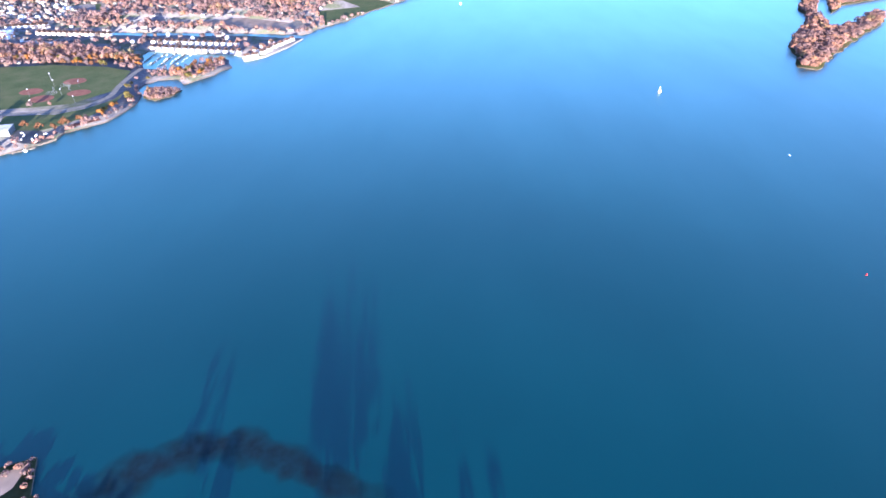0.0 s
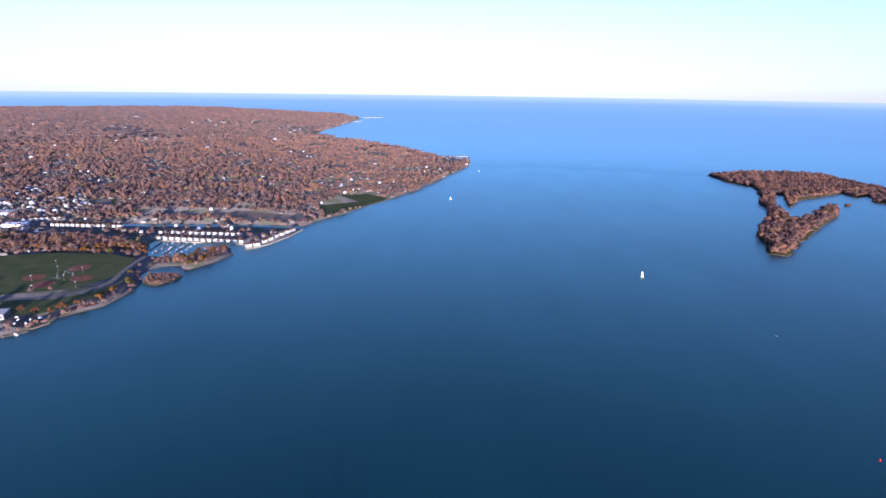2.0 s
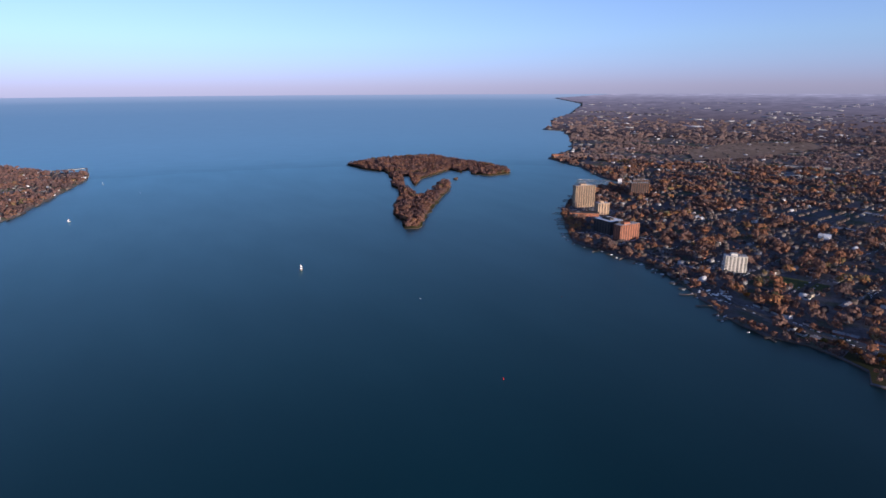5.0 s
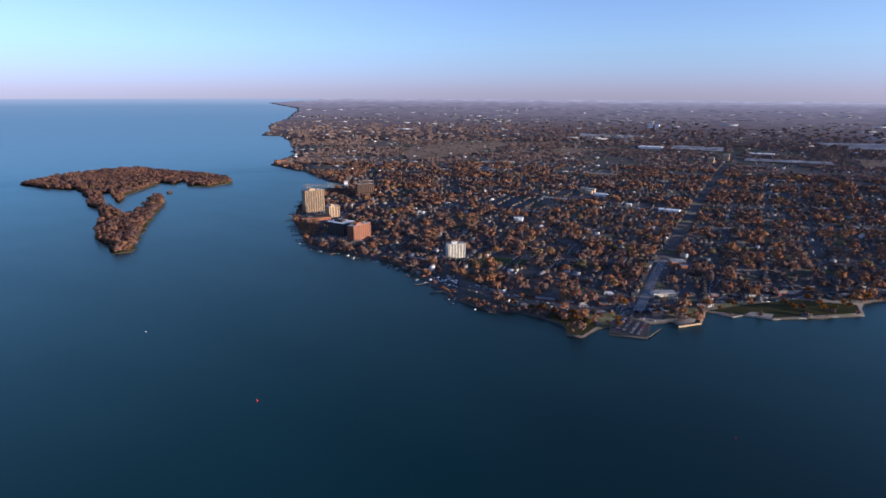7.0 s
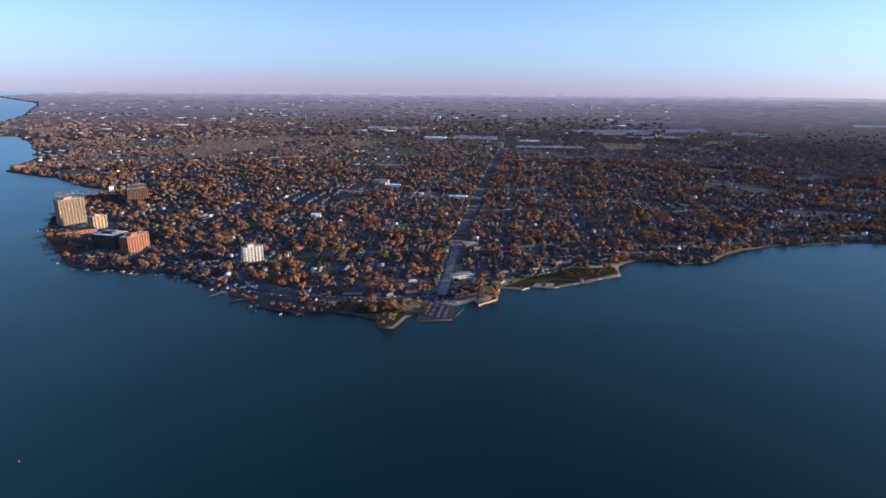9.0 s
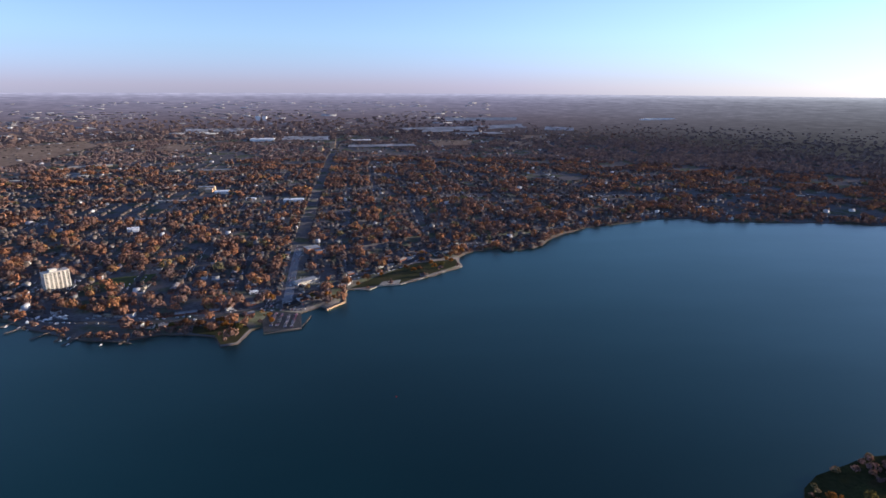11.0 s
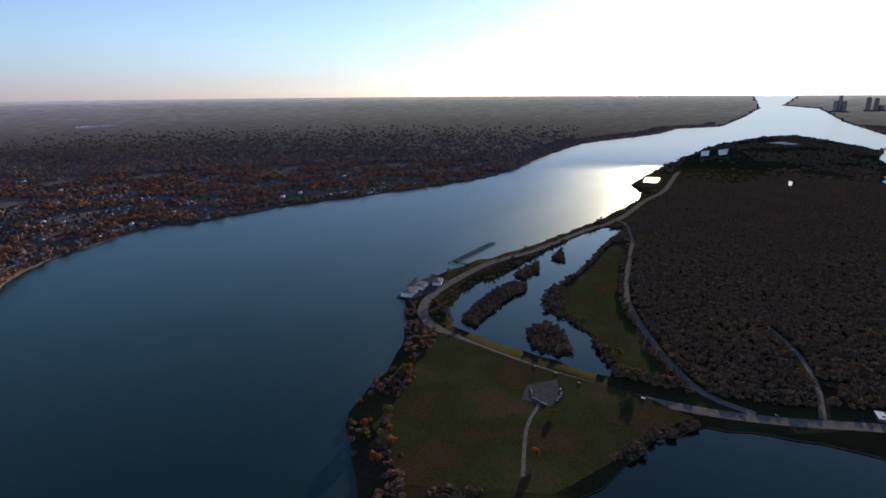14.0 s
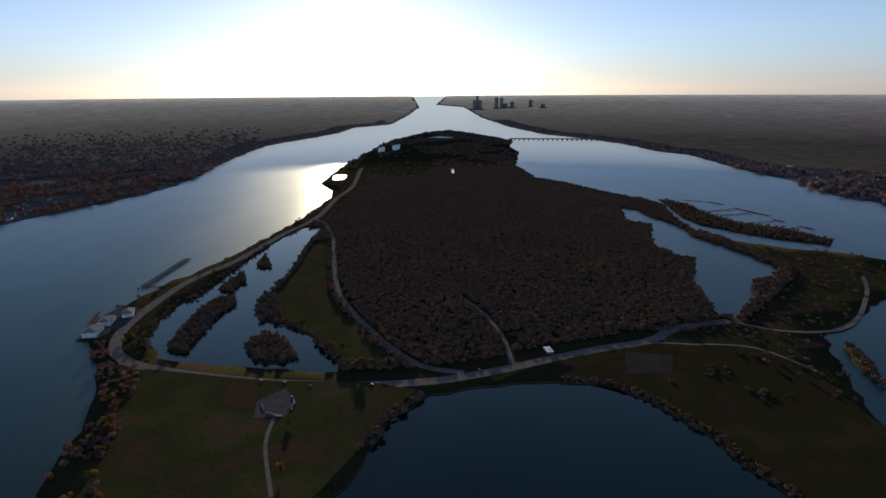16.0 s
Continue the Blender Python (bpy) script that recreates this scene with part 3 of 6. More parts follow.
PECHE = [(2529, -1009), (2360, -1016), (2221, -1061), (2034, -1001), (1864, -920), (1807, -919), (1652, -842), (1445, -717), (1354, -698), (1269, -664), (1253, -698), (1332, -756), (1546, -928), (1743, -1100), (1840, -1156), (1856, -1122), (1706, -1000), (1676, -957), (1645, -912), (1820, -950), (2070, -1066), (2058, -1094), (1830, -994), (1860, -1020), (1960, -1085), (2050, -1214), (2130, -1333), (2029, -1327), (2097, -1409), (1960, -1338), (1887, -1386), (1906, -1497), (2016, -1551), (2222, -1563), (2413, -1525), (2588, -1530), (2655, -1398), (2630, -1194)]
PECHE_POND = [(1912, -882), (1893, -902), (1795, -870), (1708, -868), (1700, -850), (1770, -848), (1840, -856)]
WEST_LAGOON = [(-700, -526), (-666, -505), (-629, -455), (-615, -387), (-608, -318), (-599, -249), (-603, -217), (-634, -231), (-677, -260), (-724, -297), (-755, -336), (-770, -381), (-825, -405), (-893, -408), (-955, -402), (-1062, -411), (-1242, -422), (-1416, -429), (-1397, -477), (-1290, -504), (-1187, -512), (-1089, -516), (-984, -522), (-889, -524), (-820, -542), (-750, -533)]
NORTH_LAKE = [(-1649, 415), (-1616, 459), (-1517, 469), (-1415, 502), (-1298, 500), (-1221, 535), (-1131, 560), (-1037, 570), (-994, 531), (-967, 476), (-892, 454), (-838, 405), (-790, 369), (-801, 347), (-863, 351), (-966, 366), (-1112, 431), (-1133, 395), (-1224, 376), (-1421, 431), (-1474, 379)]
EAST_LAGOON = [(-371, -177), (-438, -157), (-500, -142), (-549, -101), (-571, -20), (-582, 51), (-574, 118), (-554, 139), (-518, 167), (-476, 193), (-421, 208), (-381, 228), (-250, 180), (-180, 20), (-230, -120)]
INLET = [(-881, 660), (-805, 565), (-738, 476), (-681, 442), (-623, 424), (-535, 394), (-490, 386), (-400, 420), (-500, 560), (-700, 680)]
ISLETS = [[(946, 601), (934, 572), (958, 553), (990, 549), (998, 578), (986, 612)], [(1880, -1195), (1898, -1205), (1894, -1222), (1876, -1212)], [(-663, -476), (-655, -444), (-787, -456), (-837, -445), (-878, -464), (-858, -491), (-782, -495)], [(-909, -507), (-1016, -500), (-954, -471), (-901, -478)], [(-1054, -485), (-1136, -495), (-1039, -448)], [(-684, -374), (-719, -355), (-709, -326), (-641, -284), (-628, -301), (-632, -341)], [(-574, 445), (-616, 448), (-690, 470), (-696, 486), (-632, 469)]]
YACHT_STRIP = [(-1795, 576), (-1710, 635), (-1609, 638), (-1462, 669), (-1398, 755), (-1274, 813), (-1223, 776), (-1273, 688), (-1349, 618), (-1422, 563), (-1524, 550)]

north_line = softened(NORTH_NEAR + NORTH_CANAL + NORTH_EAST + NORTH_FAR + NORTH_WEST, seed=2)
south_line = softened(SOUTH_EAST + SOUTH_TOWN + SOUTH_WEST + SOUTH_FAR, seed=3)
isle_line = softened(ISLE + ISLE_NORTH, seed=4)
peche_line = softened(PECHE, seed=5)
lakes = [softened(q, 18, 3, seed=6 + n) for n, q in enumerate((WEST_LAGOON, NORTH_LAKE, EAST_LAGOON, INLET))]
land("ground_north", north_line, [], SUBURB, "wooded suburban shore of brown earth and lawns")
land("ground_south", south_line, [], SUBURB, "wooded suburban shore of brown earth and lawns")
land("ground_island", isle_line, lakes, ISLAND, "park island of grass and brown leaf litter", grid=60)
land("ground_woods", peche_line, [softened(PECHE_POND, 15, 2, seed=13)], ISLAND, "low island of brown earth under autumn woods")
land("ground_strip", softened(YACHT_STRIP, 18, 2, seed=12), [], ISLAND, "narrow strip of grassy land beside the boat basin")
for n, q in enumerate(ISLETS):
    land("ground_islet", softened(q, 12, 2.5, seed=20 + n), [], ISLAND, "small wooded islet in the still lagoon", 0.8)

# The country beyond, a plain backdrop with haze painted as glow; it begins nearer sunward.
def backdrop_start(b):
    return np.interp(b, (60, 185, 250, 262, 275, 330), (4300, 4300, 2900, 2650, 2650, 2900))


def distance_sheet(name, outline, bearings, label):
    turns = np.arange(bearings[0], bearings[1] + 0.1, 0.3)
    steps = np.linspace(0, 1, 60)
    v = np.array([(20 + d * math.sin(radians(b)), -25 + d * math.cos(radians(b)), 4.5 + d * 0.0004) for s in steps for b in turns for d in [backdrop_start(b) * (29900 / backdrop_start(b)) ** s]])
    k = len(turns)
    f = np.array([(i * k + j, i * k + j + 1, (i + 1) * k + j + 1, (i + 1) * k + j) for i in range(len(steps) - 1) for j in range(k - 1)])
    f = f[inside(v[:, :2], outline)[f].all(1)]
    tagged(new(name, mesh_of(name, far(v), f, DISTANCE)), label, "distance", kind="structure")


distance_sheet("backdrop_south", south_line, (124, 268), "farmland with painted lavender haze out to the horizon")
distance_sheet("backdrop_west", north_line, (262, 340), "city land with painted grey haze out to the horizon")
distance_sheet("backdrop_north", north_line, (30, 62), "wooded land with painted haze out to the horizon")

for q in (lakes[0], lakes[2]):
    patch("water_lagoon", [tuple(p) for p in q], STILL_WATER, "still dark sheltered lagoon water", 0.05, "lagoon")

# ---- roads and open ground ----
ISLE_ROAD = [(-778, 351), (-751, 263), (-704, 206), (-675, 127), (-638, 44), (-603, -32), (-580, -103), (-569, -185), (-572, -284), (-582, -359), (-601, -448), (-628, -515), (-676, -557), (-762, -581), (-946, -582), (-1093, -541), (-1312, -511), (-1506, -474), (-1807, -480), (-2058, -472), (-2527, -520), (-3248, -561)]
WOOD_ROAD = [(-603, -60), (-620, -115), (-678, -164), (-768, -220), (-895, -282), (-1063, -326), (-1296, -380), (-1449, -437), (-1480, -470)]
WOOD_LANE = [(-630, 3), (-710, -3), (-795, -24), (-870, -60)]
MEADOW_PATH = [(-495, -270), (-445, -263), (-369, -232)]
LAKE_ROAD = [(-778, 351), (-740, 420), (-760, 520), (-900, 640), (-1000, 700)]
CAR_PARK = [(-528, -301), (-560, -276), (-530, -258), (-497, -258), (-494, -293)]
MAIN_STREET = [(195, -925), (226, -1305), (268, -2134), (327, -3682), (341, -4294), (400, -7000)]
SHORE_ROAD = [(900, -1030), (700, -985), (542, -893), (376, -874), (280, -894), (203, -945), (107, -1050), (7, -1122), (-81, -1231), (-300, -1330), (-480, -1480), (-800, -1580), (-1400, -1440), (-2000, -1260)]
CROSS_STREET = [(1500, -1960), (569, -1868), (322, -1859), (143, -1853), (-400, -1880), (-1500, -1800)]
SIDE_STREETS = [[(192 + k * 95, -1000 - max(0, -k) * 75), (226 + k * 97, -1305 - max(0, -k) * 60), (268 + k * 100, -2134), (300 + k * 100, -2750)] for k in (-9, -8, -7, -6, -5, -4, -3, -2, -1, 1, 2, 3, 4, 5, 6, 7)]
PARK_DRIVE = [(800, 830), (841, 784), (854, 736), (882, 686), (936, 661), (1001, 675), (1067, 686), (1108, 690)]

strip("road_island", ISLE_ROAD, 17, PALE_ROAD, "pale worn asphalt park road along the shore")
strip("road_wood", WOOD_ROAD, 11, PALE_ROAD, "pale asphalt road curving through the woods", 1.66)
strip("road_lane", WOOD_LANE, 7, PALE_ROAD, "pale lane into the dark woods", 1.66)
strip("road_path", MEADOW_PATH, 4, PALE_ROAD, "narrow footpath across the dark meadow", 1.66)
strip("road_lake", LAKE_ROAD, 7, PALE_ROAD, "park road beside the lake", 1.66)
strip("road_main", MAIN_STREET, 16, AVENUE, "straight wide grey avenue running inland", 1.72)
strip("road_shore", SHORE_ROAD, 12, ASPHALT, "grey asphalt road along the river shore", 1.68)
strip("road_cross", CROSS_STREET, 18, AVENUE, "wide grey cross street", 1.70)
for q in SIDE_STREETS:
    strip("road_side", q, 9, ASPHALT, "narrow grey residential street", 1.65)
strip("road_park", PARK_DRIVE, 10, PALE_ROAD, "pale curving park drive", 1.70)
patch("pavement_lot", CAR_PARK, ASPHALT, "small asphalt car park in the meadow", 1.72, "car park")

BARREN = [(1482, 962), (1485, 836), (1445, 475), (1506, 431), (1573, 648), (1560, 960)]
HOUSE_ROWS = [(1580, 1110), (1440, 1150), (1420, 1300), (1560, 1520), (1780, 1740), (2080, 1690), (1960, 1420), (1730, 1250)]
NORTH_GREENS = [[(1821, 1298), (1907, 1275), (1806, 1191), (1719, 1210)], [(1640, 1180), (1700, 1120), (1640, 1060), (1590, 1110)]]
APARTMENTS = [(1322, 1200), (1322, 880), (1365, 880), (1420, 1100), (1400, 1200)]
SHORE_LAWN = [(835, 777), (850, 700), (880, 668), (930, 645), (967, 648), (900, 628), (850, 640), (800, 668), (765, 695), (760, 740)]
FIELD = [(1085, 1100), (1080, 986), (1112, 876), (1112, 765), (1090, 700), (969, 672), (900, 705), (861, 801), (850, 900), (900, 1100)]
NORTH_PARK = [(1513, 414), (1569, 386), (1813, 280), (1892, 365), (1857, 454), (1662, 477)]
SHORE_PARK = [(98, -1000), (52, -1060), (-25, -1140), (-114, -1165), (-118, -1125), (5, -1022)]
MEADOW = [(-300, -320), (-370, -420), (-480, -455), (-580, -500), (-605, -470), (-585, -360), (-577, -290), (-577, -180), (-560, -115), (-500, -150), (-430, -170), (-360, -200)]
WEST_GREEN = [(-632, -215), (-690, -262), (-780, -350), (-900, -395), (-1060, -400), (-1240, -412), (-1270, -385), (-1063, -340), (-895, -296), (-768, -234), (-678, -178), (-632, -150)]
SCHOOL_FIELDS = [[(975, -2765), (655, -2690), (690, -2420), (940, -2480)], [(560, -1120), (470, -1130), (460, -1050), (560, -1035)], [(-520, -2150), (-760, -2140), (-780, -2330), (-540, -2360)]]
patch("lawn_field", FIELD, FIELD_GRASS, "mown green sports field")
patch("lawn_bank", SHORE_LAWN, FIELD_GRASS, "green bank lawn below the park drive")
patch("ground_barren", BARREN, STUBBLE, "bare brown ground behind the canal", 1.66, "ground")
for q in NORTH_GREENS:
    patch("lawn_district", q, FIELD_GRASS, "green open field among northern houses", 1.66)
patch("lawn_north", NORTH_PARK, FIELD_GRASS, "green riverside park lawn")
patch("lawn_shore", SHORE_PARK, SHORE_GRASS, "green shore park lawn behind a seawall")
patch("lawn_meadow", MEADOW, MEADOW_GRASS, "open dark green meadow")
patch("lawn_west", WEST_GREEN, MEADOW_GRASS, "open grass beside the lagoon")
for q in SCHOOL_FIELDS:
    patch("lawn_school", q, FIELD_GRASS, "mown green field among the houses")
FLATS = [(-548, 150), (-518, 180), (-476, 206), (-421, 222), (-381, 240), (-240, 192), (-160, 20), (60, 60), (90, 250), (60, 350), (-200, 520), (-390, 400), (-490, 372), (-620, 405), (-690, 300), (-690, 200), (-600, 60)]
patch("lawn_flats", FLATS, LAWN, "dark rough grass over the island flats", 1.6)
QUAY_LOT = [(212, -820), (160, -834), (169, -892), (215, -905), (222, -860)]
BOAT_YARD = [(510, -925), (595, -900), (585, -870), (505, -850), (420, -820), (420, -860)]
BLOCK_LOTS = [[(590, -1020), (660, -1020), (660, -1090), (590, -1090)], [(145, -1010), (215, -1010), (215, -1075), (145, -1075)], [(160, -1210), (225, -1210), (225, -1265), (160, -1265)], [(160, -900), (235, -900), (235, -945), (160, -945)], [(870, -1000), (1000, -1000), (1000, -1110), (870, -1110)], [(1085, -1150), (1260, -1150), (1260, -1290), (1085, -1290)], [(560, -2060), (700, -2060), (700, -1960), (560, -1960)]]
FLAT_LOT = [(-667, 160), (-659, 222), (-607, 204), (-603, 146)]
FLAT_PATH = [(-690, 180), (-697, 220), (-692, 264), (-693, 299), (-683, 344), (-649, 371), (-615, 388)]
FAR_STUBBLE = [[(-978, -4214), (-1191, -4318), (-1072, -3846), (-870, -3772)], [(-281, -3867), (-559, -3858), (-493, -3516), (-278, -3474)], [(-777, -3798), (-947, -3698), (-840, -3363), (-738, -3465)], [(2038, -2828), (2140, -3391), (1925, -3862), (1680, -3573), (1639, -2819), (1724, -2462)], [(1300, -3300), (1120, -3260), (1100, -3600), (1320, -3640)]]
FAR_GREENS = [[(909, -1618), (835, -1807), (647, -1805), (637, -1672), (769, -1578)], [(753, -1944), (666, -2124), (564, -2081), (544, -1932), (665, -1856)], [(919, -2564), (860, -2945), (761, -2829), (725, -2481)], [(-700, -3300), (-860, -3260), (-900, -3000), (-760, -3020)]]
FAR_YARDS = [[(-306, -5060), (-808, -5213), (-720, -4686), (-267, -4521)], [(-932, -5337), (-1311, -5580), (-1196, -5108), (-841, -4846)], [(-1434, -5202), (-1638, -4989), (-1526, -4658), (-1315, -4784)], [(-671, -6694), (-1524, -6731), (-1391, -6162), (-601, -6053)], [(1642, -4950), (1183, -4981), (1110, -4651), (1542, -4634)], [(-100, -5000), (-560, -5150), (-600, -4900), (-140, -4800)], [(-760, -5300), (-1240, -5250), (-1230, -5020), (-800, -5080)], [(-500, -4480), (-860, -4560), (-900, -4380), (-540, -4300)], [(737, -4194), (419, -4202), (387, -3900), (697, -3900)], [(250, -3560), (-150, -3620), (-160, -3480), (240, -3420)]]
OPEN_GROUND = [BARREN, APARTMENTS, *NORTH_GREENS, SHORE_LAWN, *FAR_STUBBLE, *FAR_GREENS, *FAR_YARDS, FLAT_LOT, QUAY_LOT, BOAT_YARD, *BLOCK_LOTS, FIELD, NORTH_PARK, SHORE_PARK, MEADOW, WEST_GREEN, CAR_PARK, *SCHOOL_FIELDS]


POINT_LAWN = [(316, -827), (280, -816), (263, -783), (243, -790), (235, -835), (250, -862), (320, -852)]
patch("lawn_point", POINT_LAWN, SHORE_GRASS, "grassy point beside the quay")
PARK_CLEARING = [(-2720, -543), (-3035, -512), (-3278, -335), (-2974, -198), (-2451, -212), (-2252, -303), (-2356, -453)]
FAR_PONDS = [[(-2340, -620), (-2345, -540), (-2190, -525), (-2190, -590)], [(-3460, -590), (-3720, -470), (-3280, -420), (-3190, -530)], [(-4209, -315), (-4344, -221), (-4194, -105), (-4108, -210)], [(-2535, -120), (-2520, -90), (-2356, -83), (-2351, -110)]]
patch("lawn_clearing", PARK_CLEARING, LAWN, "open grass at the far end of the park", 4.0)
for q in FAR_GREENS:
    patch("lawn_town", q, FIELD_GRASS, "mown green field among the houses", 1.64)
for q in FAR_STUBBLE:
    patch("ground_stubble", q, STUBBLE, "tan stubble field on the plain", 7.5 if abs(q[0][1]) < 6000 else 12.0, "field")
for q in FAR_YARDS:
    patch("pavement_yard", q, YARD, "pale grey open yards of the plain", 8.5 if abs(q[0][1]) < 5000 else 10.0, "yard")
patch("pavement_flats", FLAT_LOT, WORN_LOT, "dark asphalt lot on the island flats", 1.7, "car park")
strip("road_flats", FLAT_PATH, 5, PALE_ROAD, "pale path across the flats", 1.68)


# ---- trees ----
def short_of_backdrop(p):
    b = np.degrees(np.arctan2(p[:, 0] - 20, p[:, 1] + 25)) % 360
    return p[away(p) < backdrop_start(b) + 150]


def clumped(p, seed, size=90.0, share=0.7, soft_edge=0.25):
    """Thins places into loose groves with openings between them."""
    r = np.random.default_rng(seed)
    a = r.uniform(0, 6.28, 8)
    x, y = p[:, 0] / size, p[:, 1] / size
    f = np.sin(x * 2.1 + a[0] + 1.4 * np.sin(y * 1.7 + a[1])) + np.sin(y * 2.4 + a[2] + 1.5 * np.sin(x * 1.3 + a[3])) + 0.7 * np.sin(3.9 * x + 2.3 * y + a[4]) + 0.7 * np.sin(4.4 * y - 2.8 * x + a[5])
    f = np.argsort(np.argsort(f)) / max(len(f), 1)
    return p[f + r.uniform(-soft_edge, soft_edge, len(p)) < share]



def scatter(outline, spacing, seed, near=0.0, beyond=1e9, share=1.0, bearings=None):
    """Uneven places within an outline, between two distances from the middle."""
    r = np.random.default_rng(seed)
    lo, hi = np.maximum(np.min(outline, 0), -beyond - 60), np.minimum(np.max(outline, 0), beyond + 60)
    gx, gy = np.meshgrid(np.arange(lo[0], hi[0], spacing), np.arange(lo[1], hi[1], spacing))
    p = np.c_[gx.ravel(), gy.ravel()] + r.uniform(-0.48, 0.48, (gx.size, 2)) * spacing
    d = away(p)
    p = p[(d >= near) & (d < beyond) & (r.random(len(p)) < share)]
    if bearings is not None:
        b = np.degrees(np.arctan2(p[:, 0] - 20, p[:, 1] + 25)) % 360
        p = p[(b > bearings[0]) & (b < bearings[1])]
    return p[inside(p, outline)]


def clear(p, roads=(), grounds=()):
    keep = np.ones(len(p), bool)
    for line, w in roads:
        keep &= ~nearby(p, line, w)
    for g in grounds:
        keep &= ~inside(p, g)
    return p[keep]


def crowns(name, p, radius, height, count, mat, label, seed, base=1.5, lean_tint=0.0, spread=0.35, category="woods"):
    """Many trees as uneven heaps of small leaf clumps with gaps; one mesh for a wood."""
    r = np.random.default_rng(seed)
    n = len(p)
    size = r.uniform(0.65, 1.35, n)
    rad, hgt = radius * size, height * size * r.uniform(0.85, 1.15, n)
    u = r.normal(size=(n, count, 3))
    u[..., 2] = np.abs(u[..., 2]) * 1.1 - 0.45
    u /= np.linalg.norm(u, axis=-1, keepdims=True)
    lump = r.uniform(0.62, 1.08, (n, count, 1))
    mid = u * lump * np.stack([rad, rad, hgt * 0.45], -1)[:, None]
    mid += np.c_[p, base + hgt * 0.55][:, None]
    normal = u + r.normal(0, 0.32, u.shape)
    normal /= np.linalg.norm(normal, axis=-1, keepdims=True)
    a = np.cross(normal, r.normal(size=u.shape))
    a /= np.linalg.norm(a, axis=-1, keepdims=True) + 1e-9
    b = np.cross(normal, a)
    s = (rad[:, None, None] * r.uniform(0.75, 1.25, (n, count, 1))) * (2.3 / math.sqrt(count))
    tri = np.stack([mid + a * s, mid + (-0.5 * a + 0.87 * b) * s, mid + (-0.5 * a - 0.87 * b) * s], 2)
    patchy = 0.16 * (np.sin(p[:, 0] / 37 + 1.3 * np.sin(p[:, 1] / 51)) + np.sin(p[:, 1] / 29 + 1.7 * np.sin(p[:, 0] / 43)))
    tint = np.clip(lean_tint + (patchy + r.beta(2, 2.4, n) * 0.95)[:, None] + r.normal(0, 0.06, (n, count)), 0, 1)
    v = far(tri.reshape(-1, 3))
    ob = new(name, mesh_of(name, v, np.arange(len(v)).reshape(-1, 3), mat, np.repeat(tint.ravel(), 3)))
    return tagged(ob, label, category, kind="stuff")


TOWN_ROADS = [(MAIN_STREET, 21), (SHORE_ROAD, 12), (CROSS_STREET, 19)] + [(q, 9) for q in SIDE_STREETS]
p = clumped(clear(scatter(south_line, 22, 30, 700, 1750, 0.75, (95, 290)), TOWN_ROADS, OPEN_GROUND), 1, 80, 0.56)
crowns("tall_town_trees", p, 8.2, 16, 80, TOWN_LEAVES, "tall spreading autumn trees among the houses", 40, lean_tint=0.1)
p = clumped(clear(scatter(south_line, 14, 31, 700, 1750, 0.5, (95, 290)), TOWN_ROADS, OPEN_GROUND), 2, 60, 0.55)
crowns("shore_woods", p, 3.9, 8, 30, TOWN_LEAVES, "orange and brown autumn trees among the houses", 41)
p = clumped(clear(short_of_backdrop(scatter(south_line, 20, 32, 1750, 2900, 0.8, (95, 290))), TOWN_ROADS, OPEN_GROUND), 3, 120, 0.56)
crowns("town_woods", p, 8.6, 12, 26, TOWN_LEAVES, "brown and orange autumn trees among the houses", 42)
p = clumped(clear(short_of_backdrop(scatter(south_line, 23, 33, 2900, 4500, 0.8, (95, 262))), [(MAIN_STREET, 32)], OPEN_GROUND), 4, 260, 0.55)
crowns("far_woods", p, 9.5, 7.5, 10, HAZED_WOODS, "distant woods in haze-toned grey-brown to the horizon", 43)
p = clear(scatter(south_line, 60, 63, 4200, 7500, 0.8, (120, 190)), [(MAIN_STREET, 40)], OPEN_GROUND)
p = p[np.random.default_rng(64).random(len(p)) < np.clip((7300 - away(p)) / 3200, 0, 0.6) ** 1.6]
crowns("plain_woods", p, 17, 6, 9, HAZED_WOODS, "distant bare woods in haze-toned grey across the plain", 143, base=9)
p = clumped(clear(scatter(north_line, 13, 34, 500, 2100, 0.75, (30, 100)), [(PARK_DRIVE, 12)], OPEN_GROUND), 6, 70, 0.72)
keep = ~inside(p, [(700, 600), (1000, 570), (1250, 420), (1420, 440), (1420, 1100), (1240, 1100), (1190, 760), (1100, 690), (960, 1120), (600, 1100)])
thin_in = (np.random.default_rng(35).random(len(p)) < 0.16) & ~nearby(p, NORTH_CANAL, 12) & ~inside(p, [(1270, 600), (1340, 600), (1340, 780), (1230, 780), (1230, 500), (1380, 430), (1190, 480), (1180, 640)])
keep |= thin_in
in_rows = inside(p, HOUSE_ROWS) & (np.random.default_rng(36).random(len(p)) < 0.9)
keep &= ~in_rows
tall = np.random.default_rng(37).random(len(p)) < 0.22
crowns("tall_north_trees", p[keep & tall], 7.4, 14, 54, LEAVES, "tall spreading russet trees on the shore", 144, lean_tint=-0.05)
crowns("north_woods", p[keep & ~tall], 5.0, 10.5, 30, LEAVES, "russet autumn trees on the shore", 44)
p = clumped(scatter(north_line, 17, 35, 2100, 4200, 0.7, (30, 100)), 7, 150, 0.76)
crowns("north_far_woods", p, 6.8, 12, 14, LEAVES, "russet autumn trees among distant houses", 45)
p = clumped(scatter(north_line, 34, 36, 4200, 11000, 0.75, (30, 100)), 8, 500, 0.8)
crowns("north_horizon_woods", p, 14, 12, 8, LEAVES, "distant russet woods", 46, lean_tint=-0.35)
p = clumped(scatter(north_line, 30, 37, 1100, 2900, 0.8, (255, 330)), 9, 200, 0.7)
